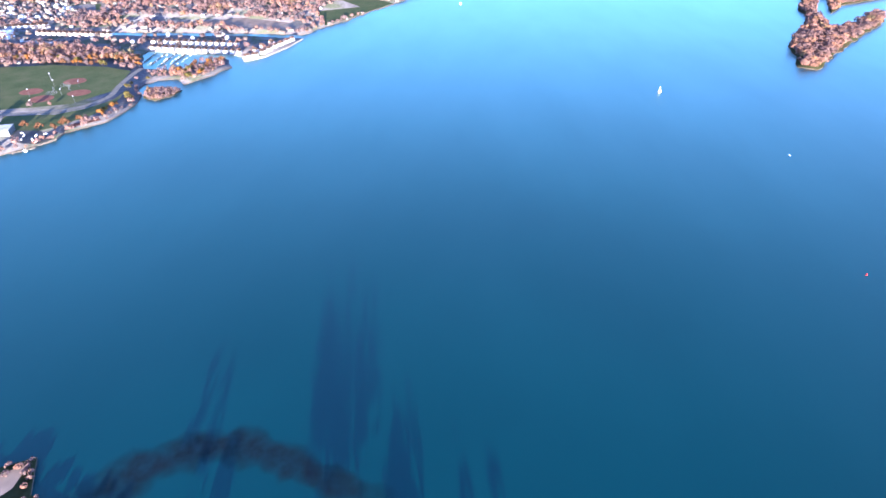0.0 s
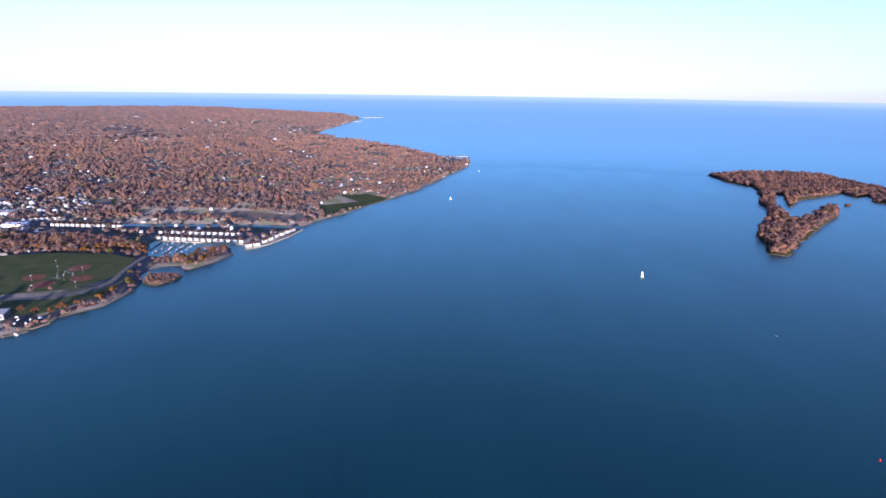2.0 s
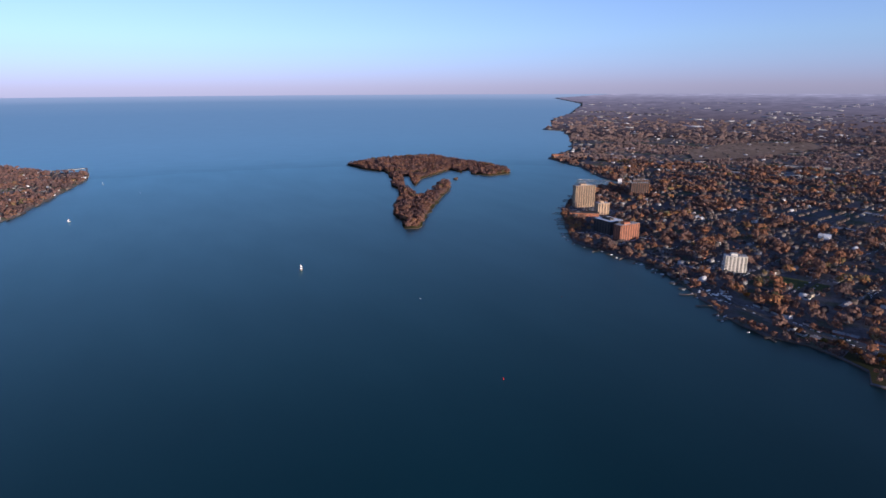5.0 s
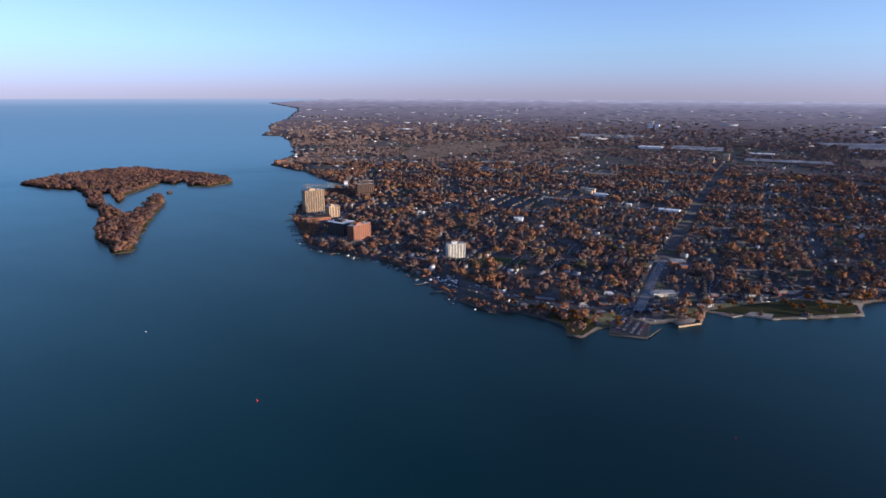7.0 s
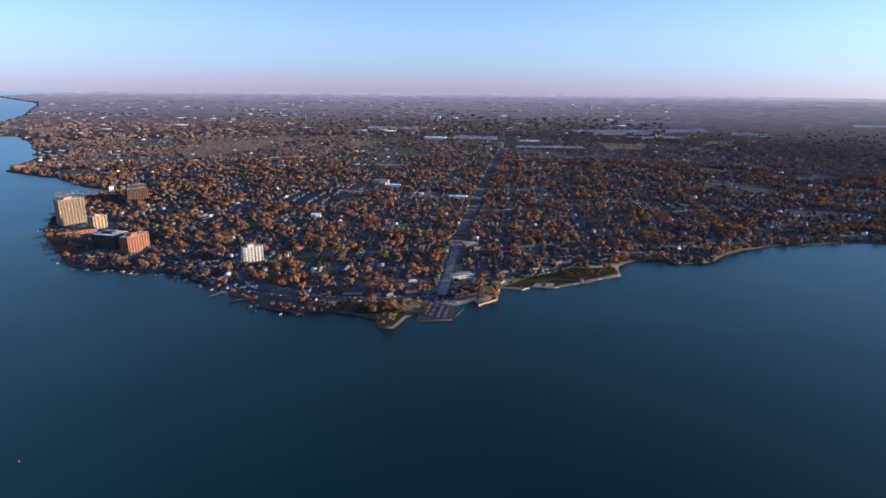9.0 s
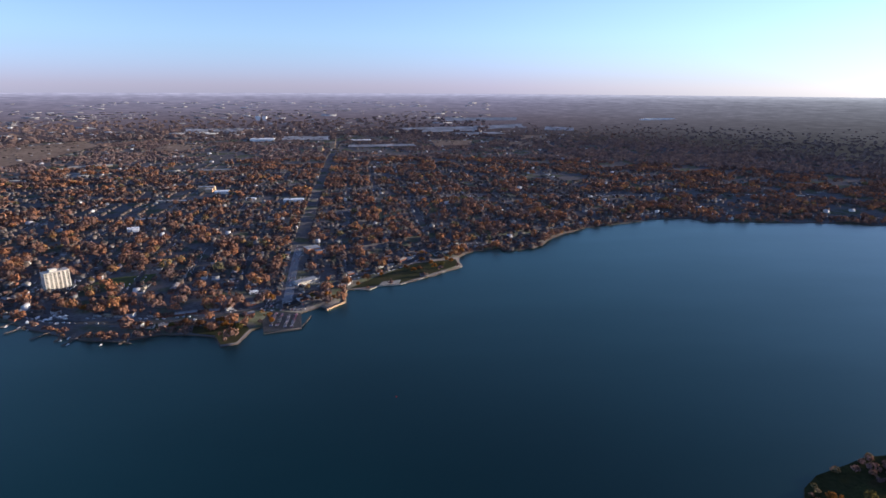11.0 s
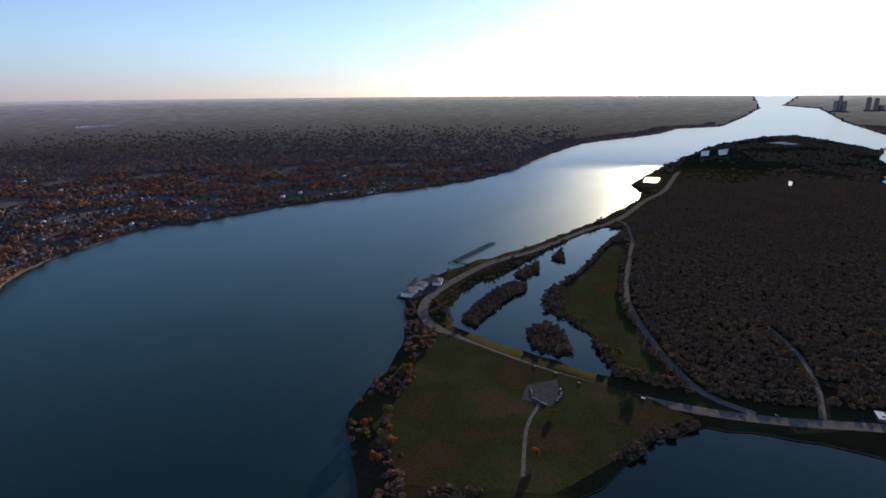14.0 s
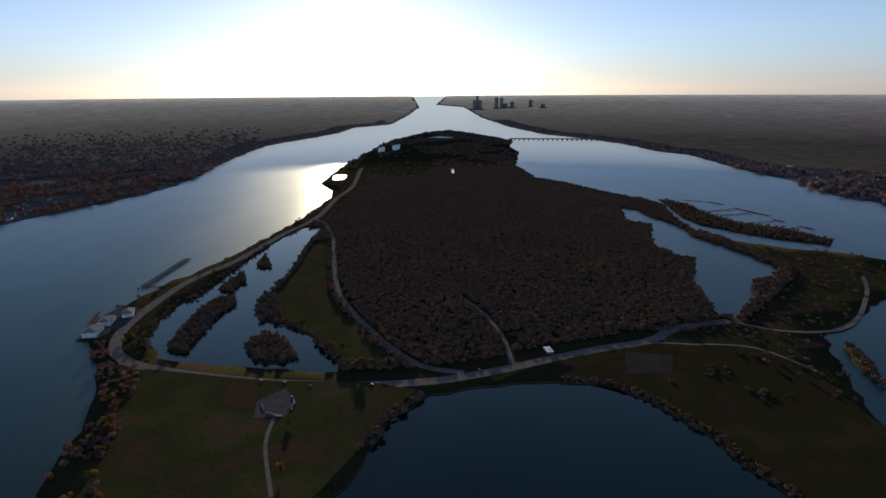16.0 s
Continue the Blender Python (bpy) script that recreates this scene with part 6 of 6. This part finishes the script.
def dock(a, b, wide, label, piles=6, deck_z=1.2, mat=TIMBER, base=0.0):
    """A timber dock: deck, side rails and piles standing in the water."""
    ob = thing("dock", label, "dock", Matrix.Translation((*a, base)), "docks")
    v = Vector((b[0] - a[0], b[1] - a[1], 0))
    side = Vector((-v.y, v.x, 0)).normalized() * wide / 2
    part("deck", beam((0, 0, deck_z), v + Vector((0, 0, deck_z)), wide, 0.35), mat, ob)
    for e in (-1, 1):
        part("stringer", beam(side * e + Vector((0, 0, deck_z + 0.25)), v + side * e + Vector((0, 0, deck_z + 0.25)), 0.4, 0.5), mat, ob)
        for k in range(piles):
            p = v * ((k + 0.5) / piles) + side * e
            part("post", tube(0.3, 0.3, deck_z + 2.2, p.x, p.y, -1.0, 8), mat, ob)
    return ob


for a, b in (((484, -842), (478, -815)), ((430, -812), (390, -800)), ((398, -822), (404, -796)), ((576, -886), (566, -862)), ((634, -912), (622, -884)), ((672, -930), (664, -900)), ((720, -944), (714, -916)), ((790, -944), (786, -916)), ((860, -943), (858, -914)), ((505, -842), (494, -818))):
    dock(a, b, 2.4, "weathered timber dock on the river shore", 4)
# short private docks all along the southern shore, some with a boat alongside
r = np.random.default_rng(171)
for a, b in zip(np.array(SOUTH_EAST[-12:-1], float), np.array(SOUTH_EAST[-11:], float)):
    d = float(np.linalg.norm(b - a))
    out = np.array([a[1] - b[1], b[0] - a[0]]) / d
    out = -out if inside(np.array([(a + b) / 2 + out * 12]), south_line)[0] else out
    for at in np.arange(12, d - 6, 26):
        if r.random() < 0.75:
            p = a + (b - a) * (at + r.uniform(-5, 5)) / d
            reach = r.uniform(16, 30)
            dock(tuple(p - out * 4), tuple(p + out * reach), 2.2, "weathered timber dock on the river shore", 3)
            if r.random() < 0.6:
                q = p + out * (reach - 7) + (b - a) / d * 3.4
                copy_thing(first_boat, pose(q[0], q[1], 0, 0, 0, math.degrees(math.atan2(out[1], out[0])) + r.normal(0, 5)) @ Matrix.Scale(r.uniform(0.45, 0.7), 4))
for x, y in PIERS:
    dock((x, y), (x + 92, y + 88), 3.4, "long pale marina dock behind the towers", 8, mat=CONCRETE)
for a, b in (((1130, 640), (1222, 650)), ((1130, 662), (1222, 672)), ((1130, 684), (1222, 694)), ((1150, 706), (1222, 716))):
    dock(a, b, 2.2, "timber marina dock in the basin", 6)
dock((700, 668), (724, 645), 3.0, "small timber landing beside the boat yard", 4)
dock((158, -838), (150, -880), 1.5, "row of mooring posts beside the quay", 8)
DOCKS = [((-1772, 645), (-1759, 704)), ((-1600, 660), (-1634, 741)), ((-1545, 668), (-1579, 778)), ((-1448, 690), (-1468, 776)), ((-1378, 745), (-1406, 815))]
for a, b in DOCKS:
    dock(a, b, 4, "dark yacht club dock reaching into the river", 8)
    for k in range(7):
        t = (k + 0.7) / 7.5
        x, y = a[0] + (b[0] - a[0]) * t, a[1] + (b[1] - a[1]) * t
        if k > 1:
            copy_thing(first_boat, pose(x + 9, y + 2, 0, 0, 0, 20))
            if k % 2:
                copy_thing(first_boat, pose(x - 9, y - 2, 0, 0, 0, 200))
for a, b in (((-1749, 714), (-1696, 741)), ((-1650, 753), (-1535, 800)), ((-1494, 787), (-1463, 801)), ((-1418, 815), (-1377, 829))):
    dock(a, b, 6, "long dark timber breakwater sheltering the yacht basin", 8)

# The fishing pier: a long open trestle with a walkway to the shore.
pier = thing("fishing_pier", "long dark timber trestle pier parallel to the island shore", "pier", pose(-922, -650, 0))
for e in (-5, 5):
    part("walkway", beam((0, e, 2.6), (-180, e - 2, 2.6), 1.6, 0.8), PIER_TIMBER, pier)
    for k in range(19):
        part("post", tube(0.6, 0.6, 4.4, -k * 10, e - k * 0.11, -1.5, 8), PIER_TIMBER, pier)
for k in range(19):
    part("cross_beam", beam((-k * 10, -5 - k * 0.11, 2.5), (-k * 10, 5 - k * 0.11, 2.5), 0.7, 0.7), PIER_TIMBER, pier)
part("gangway", beam((2, 0, 2.4), (3, 40, 2.2), 3.4, 0.6), PIER_TIMBER, pier)
for y in (10, 22, 33):
    part("post", tube(0.5, 0.5, 3.6, 2.5, y, -1.5, 8), PIER_TIMBER, pier)
part("dolphin", tube(1.4, 1.2, 4.5, 9, -6, -1.5, 10), PIER_TIMBER, pier, "dark mooring dolphin")


# The coast station: white hipped buildings on a quay.
def station(name, label, x, y, turn, w, d, h, rise):
    ob = thing(name, label, "building", pose(x, y, 1.8, 0, 0, turn), "station buildings")
    part("wall", box(w, d, h, bevel=0.05), WHITE, ob)
    part("roof", gable(w, d, rise, h, 0.7, d * 0.45), ROOF_PALE, ob, "pale grey hipped roof")
    part("door", box(1.2, 0.3, 2.2, 0, d / 2, 0), DARK, ob)
    pane = shared_window(1.4, 0.3, 1.5)
    for f in range(max(1, int(h // 3.2))):
        for b in range(int(w // 4)):
            for e in (-1, 1):
                put("window", pane, ob, (-w / 2 + 4 * (b + 0.5), e * d / 2, 1.0 + f * 3.2))
    return ob


patch("pavement_station", [(-690, -622), (-770, -640), (-815, -632), (-812, -592), (-745, -582), (-695, -598)], ASPHALT, "pale concrete quay of the coast station", 1.75, "quay")
sea_wall([(-690, -624), (-770, -642), (-816, -634)], "timber quay wall of the coast station", 1.6, 2.4, TIMBER)
station("station_house", "white two-storey coast station with a hipped roof", -712, -612, 12, 30, 20, 8, 5)
station("boat_house", "white boathouse on the station quay", -752, -616, 12, 26, 18, 7, 4)
station("station_annex", "white annex with a pale hipped roof", -788, -602, 25, 26, 16, 6, 4)
tower = thing("lookout_mast", "slim grey lookout mast at the station", "mast", pose(-735, -598, 1.8))
part("pole", tube(0.5, 0.25, 22, 0, 0, 0, 8), STEEL, tower)
part("platform", tube(1.4, 1.4, 0.4, 0, 0, 14, 10), STEEL, tower)
dock((-3350, 226), (-3225, 312), 9, "long dark jetty at the far shore of the park", 8, 2.0, base=9.0)
dock((-2817, 199), (-2718, 289), 6, "dark jetty at the far shore of the park", 8, 2.0)
dock((-745, -642), (-800, -660), 4, "dark timber breakwater beside the station", 6)
dock((-818, -600), (-830, -648), 4, "dark timber jetty beside the station", 6)

# ---- the far bridge and the skyline ----
bridge = thing("arch_bridge", "long low multi-arch bridge crossing to the island", "bridge", Matrix())


def far_part(name, bm, mat, parent, label=""):
    for v in bm.verts:
        v.co = far([v.co])[0]
    return part(name, bm, mat, parent, label)


b0, b1 = Vector((-3998, 270, 0)), Vector((-3930, 890, 0))
along = (b1 - b0).normalized()
bm = bmesh.new()
for k in range(12):
    p, q = b0 + (b1 - b0) * k / 12, b0 + (b1 - b0) * (k + 1) / 12
    beam(p + Vector((0, 0, 12.5)), q + Vector((0, 0, 12.5)), 26, 5.0, bm)
far_part("deck", bm, BRIDGE_STONE, bridge)
for k in range(20):
    p = b0 + (b1 - b0) * k / 19
    far_part("pier", box(24, 7, 12, p.x, p.y, -0.5), BRIDGE_STONE, bridge)
for e in (-13, 13):
    bm = bmesh.new()
    side = Vector((along.y, -along.x, 0)) * e
    for k in range(12):
        p, q = b0 + (b1 - b0) * k / 12 + side, b0 + (b1 - b0) * (k + 1) / 12 + side
        beam(p + Vector((0, 0, 14.8)), q + Vector((0, 0, 14.8)), 0.8, 1.4, bm)
    far_part("parapet", bm, BRIDGE_STONE, bridge)


FAR_GLASS = plain("far_grey_glass", (0.20, 0.19, 0.18), 0.6)


def city_tower(x, y, w, d, h, round_top=False):
    ob = thing("city_tower", "hazy grey office tower in the hazy downtown skyline", "skyscraper", spot(x, y, 2.0, 20), "downtown skyline")
    part("shaft", tube(w / 2, w / 2, h, 0, 0, 0, 24) if round_top else box(w, d, h, 0, 0, 0, 1.0), FAR_GLASS, ob)
    part("crown", tube(w * 0.4, w * 0.35, h * 0.05, 0, 0, h, 16) if round_top else box(w * 0.7, d * 0.7, h * 0.06, 0, 0, h, 0.5), DARK, ob)
    part("podium", box(w * 2.0, d * 2.0, 18, 0, 0, 0, 0.5), DARK, ob)
    return ob


for x, y, w, h, kind in ((-9990, 190, 44, 225, True), (-9950, 140, 60, 150, True), (-9960, 240, 60, 150, True), (-10480, 545, 55, 190, False), (-10490, 640, 50, 180, False), (-10760, 850, 60, 110, False), (-11300, 1250, 60, 130, False), (-10700, 720, 70, 80, False), (-10650, 1400, 70, 70, False)):
    city_tower(x, y, w, w * 0.8, h, kind)

patch("pavement_tip", [(203, 300), (222, 301), (212, 318), (192, 332), (186, 312)], STUBBLE, "bare brown ground at the island tip", 1.7, "ground")

# Light poles and backstops of the sports field, and the white pier at the northern point.
for x, y in ((985, 790), (938, 745), (985, 742), (930, 800), (1020, 820), (905, 700), (880, 760)):
    ob = thing("field_light", "tall grey floodlight pole at the sports field", "light pole", pose(x, y, 1.6), "field lights")
    part("pole", tube(0.2, 0.12, 12, 0, 0, 0, 8), STEEL, ob)
    bar = part("lamp_bar", box(3.2, 0.4, 0.3, 0, 0, 11.6, 0.05), STEEL, ob)
    for k in range(4):
        part("lamp", box(0.65, 0.6, 0.8, -1.2 + k * 0.8, 0, 11.9, 0.08), WHITE, bar)
first_stop = thing("backstop", "grey chain-link baseball backstop", "backstop", pose(964, 776, 1.6, 0, 0, 40), "backstops")
for k in range(5):
    part("post", tube(0.12, 0.12, 6, -8 + k * 4, abs(k - 2) * 1.2, 0, 6), STEEL, first_stop)
for z in (0.3, 2.2, 4.1, 5.9):
    part("rail", beam((-8, 2.4, z), (8, 2.4, z), 0.15, 0.15), STEEL, first_stop)
for x, y, turn in ((945, 768, 130), (968, 752, 220), (985, 768, 310)):
    copy_thing(first_stop, pose(x, y, 1.6, 0, 0, turn))
for a, b, wide, high, label in (((3030, 190), (3058, 37), 12, 3, "pale concrete pier at the wooded point"), ((3058, 37), (2740, 34), 7, 4, "grey breakwater closing the small harbour"),
                                ((6936, 1360), (6999, 1140), 22, 4.5, "long pale breakwater off the far shore"), ((6084, 1373), (6071, 1216), 20, 4.5, "pale pier at the far point")):
    bm = beam((*a, high / 2), (*b, high / 2), wide, high)
    for v in bm.verts:
        v.co = far([v.co])[0] + np.array((0, 0, 0.6))
    tagged(part("sea_wall", bm, CONCRETE), label, "pier", kind="structure")
low_block("point_house", "white boathouse at the wooded point", 2690, 50, 60, 20, 12, 8, WHITE, WHITE, 3)


# ---- trees that stand apart ----
def tree(label, height, radius, mat, seed):
    """A tapered trunk with forking limbs and a crown of many leaf clumps."""
    r = np.random.default_rng(seed)
    ob = thing("tree", label, "tree", Matrix(), "shore trees")
    bm = tube(height * 0.028, height * 0.014, height * 0.55, 0, 0, 0, 8)
    for k in range(6):
        a, z = 2 * math.pi * k / 6 + r.uniform(-0.4, 0.4), height * r.uniform(0.28, 0.5)
        beam((0, 0, z), (math.cos(a) * radius * 0.65, math.sin(a) * radius * 0.65, z + height * r.uniform(0.18, 0.34)), height * 0.012, height * 0.012, bm)
    part("trunk", bm, BARK, ob)
    heaps = [np.array([r.normal(0, 0.42) * radius, r.normal(0, 0.42) * radius, height * r.uniform(0.45, 0.82)]) for _ in range(9)] + [np.array([0, 0, height * 0.72])]
    n = 420
    base = np.array([heaps[k % len(heaps)] for k in range(n)])
    u = r.normal(size=(n, 3))
    u /= np.linalg.norm(u, axis=1)[:, None]
    mid = base + u * np.array([radius * 0.5, radius * 0.5, height * 0.17]) * r.uniform(0.6, 1.05, (n, 1))
    a = np.cross(u + r.normal(0, 0.4, u.shape), r.normal(size=u.shape))
    a /= np.linalg.norm(a, axis=1)[:, None]
    b = np.cross(u, a)
    s = r.uniform(0.10, 0.19, (n, 1)) * radius
    v = np.stack([mid + a * s, mid + b * s, mid - a * s, mid - b * s], 1).reshape(-1, 3)
    tint = np.clip(np.repeat(r.normal(0.5, 0.16, n), 4) , 0, 1)
    crown = new("crown", mesh_of("crown", v, np.arange(4 * n).reshape(-1, 4), mat, tint))
    crown.parent = ob
    return ob


ORANGE = material("orange_leaves", [(0.0, (0.13, 0.055, 0.018)), (0.5, (0.22, 0.095, 0.025)), (1.0, (0.28, 0.15, 0.04))], 0.5, attribute="tint", rough=0.8, thin=0.35)
OLIVE = material("olive_leaves", [(0.0, (0.06, 0.055, 0.018)), (0.5, (0.11, 0.09, 0.03)), (1.0, (0.17, 0.13, 0.04))], 0.5, attribute="tint", rough=0.8, thin=0.35)
RUSSET = material("russet_leaves", [(0.0, (0.075, 0.04, 0.025)), (0.5, (0.13, 0.065, 0.035)), (1.0, (0.17, 0.09, 0.045))], 0.5, attribute="tint", rough=0.8, thin=0.35)
TREES = [tree("broad orange autumn tree near the water", 15, 6.5, ORANGE, 1), tree("yellow-olive willow tree near the water", 13, 6.5, OLIVE, 2), tree("russet autumn tree near the water", 16, 6.0, RUSSET, 3), tree("small orange autumn tree", 9, 4.2, ORANGE, 4), tree("small olive bush-like tree", 7, 4.0, OLIVE, 5)]
ISLAND_STANDS = [(-350, -408, 0), (-359, -381, 3), (-341, -365, 3), (-337, -396, 1), (-383, -403, 1), (-308, -361, 0), (-746, -306, 1), (-667, -244, 1), (-667, -229, 1), (-612, -195, 1), (-521, -472, 1), (-552, -462, 2), (-455, -433, 2), (-484, -250, 4), (-403, -234, 3), (-470, -440, 1), (-500, -452, 2), (-420, -420, 2), (-330, -345, 4), (-620, -480, 4), (-660, -520, 4), (-690, -545, 1)]
TOWN_STANDS = [(278, -850, 0), (268, -835, 0), (255, -813, 0), (247, -828, 1), (292, -834, 3), (303, -838, 2), (262, -850, 0), (213, -869, 0), (206, -852, 3), (221, -945, 0), (-40, -1139, 0), (-47, -1192, 0), (-93, -1150, 3), (-60, -1125, 3), (510, -921, 0), (-133, -1200, 0), (-104, -1175, 2), (134, -947, 0), (155, -950, 1), (120, -948, 3), (146, -938, 0), (-20, -1075, 0), (-35, -1085, 2), (-66, -1100, 0), (-80, -1112, 1), (-8, -1095, 2), (-100, -1135, 0), (40, -1062, 3), (66, -1035, 2), (82, -1012, 3), (330, -850, 2), (350, -845, 1), (310, -845, 2), (385, -850, 2)]
NORTH_STANDS = [(939, 625, 1), (925, 615, 1), (881, 618, 0), (866, 622, 1), (850, 618, 0), (789, 708, 2), (785, 682, 2), (785, 656, 2), (800, 650, 2), (818, 634, 2), (1108, 582, 0), (1090, 555, 1), (1156, 542, 2), (1083, 600, 0), (1090, 580, 1), (1120, 560, 2), (1070, 550, 0), (1140, 560, 0), (1165, 550, 1), (1105, 540, 1), (1050, 565, 1), (1130, 585, 2), (985, 650, 1), (1010, 655, 4), (1040, 640, 4)]
used = set()
r = np.random.default_rng(120)
for x, y, k in ISLAND_STANDS + TOWN_STANDS + NORTH_STANDS:
    m = pose(x, y, 1.5, 0, 0, r.uniform(0, 360)) @ Matrix.Scale(r.uniform(0.85, 1.25), 4)
    if k in used:
        copy_thing(TREES[k], m)
    else:
        used.add(k)
        TREES[k].matrix_world = m
# a belt of tall russet trees behind the sports field
for k in range(46):
    t = k / 45
    copy_thing(TREES[int(r.choice([0, 2, 2, 1]))], pose(1110 + r.uniform(0, 75) - 6 * t, 1090 - 390 * t + r.uniform(-5, 5), 1.5, 0, 0, r.uniform(0, 360)) @ Matrix.Scale(r.uniform(0.9, 1.3), 4))
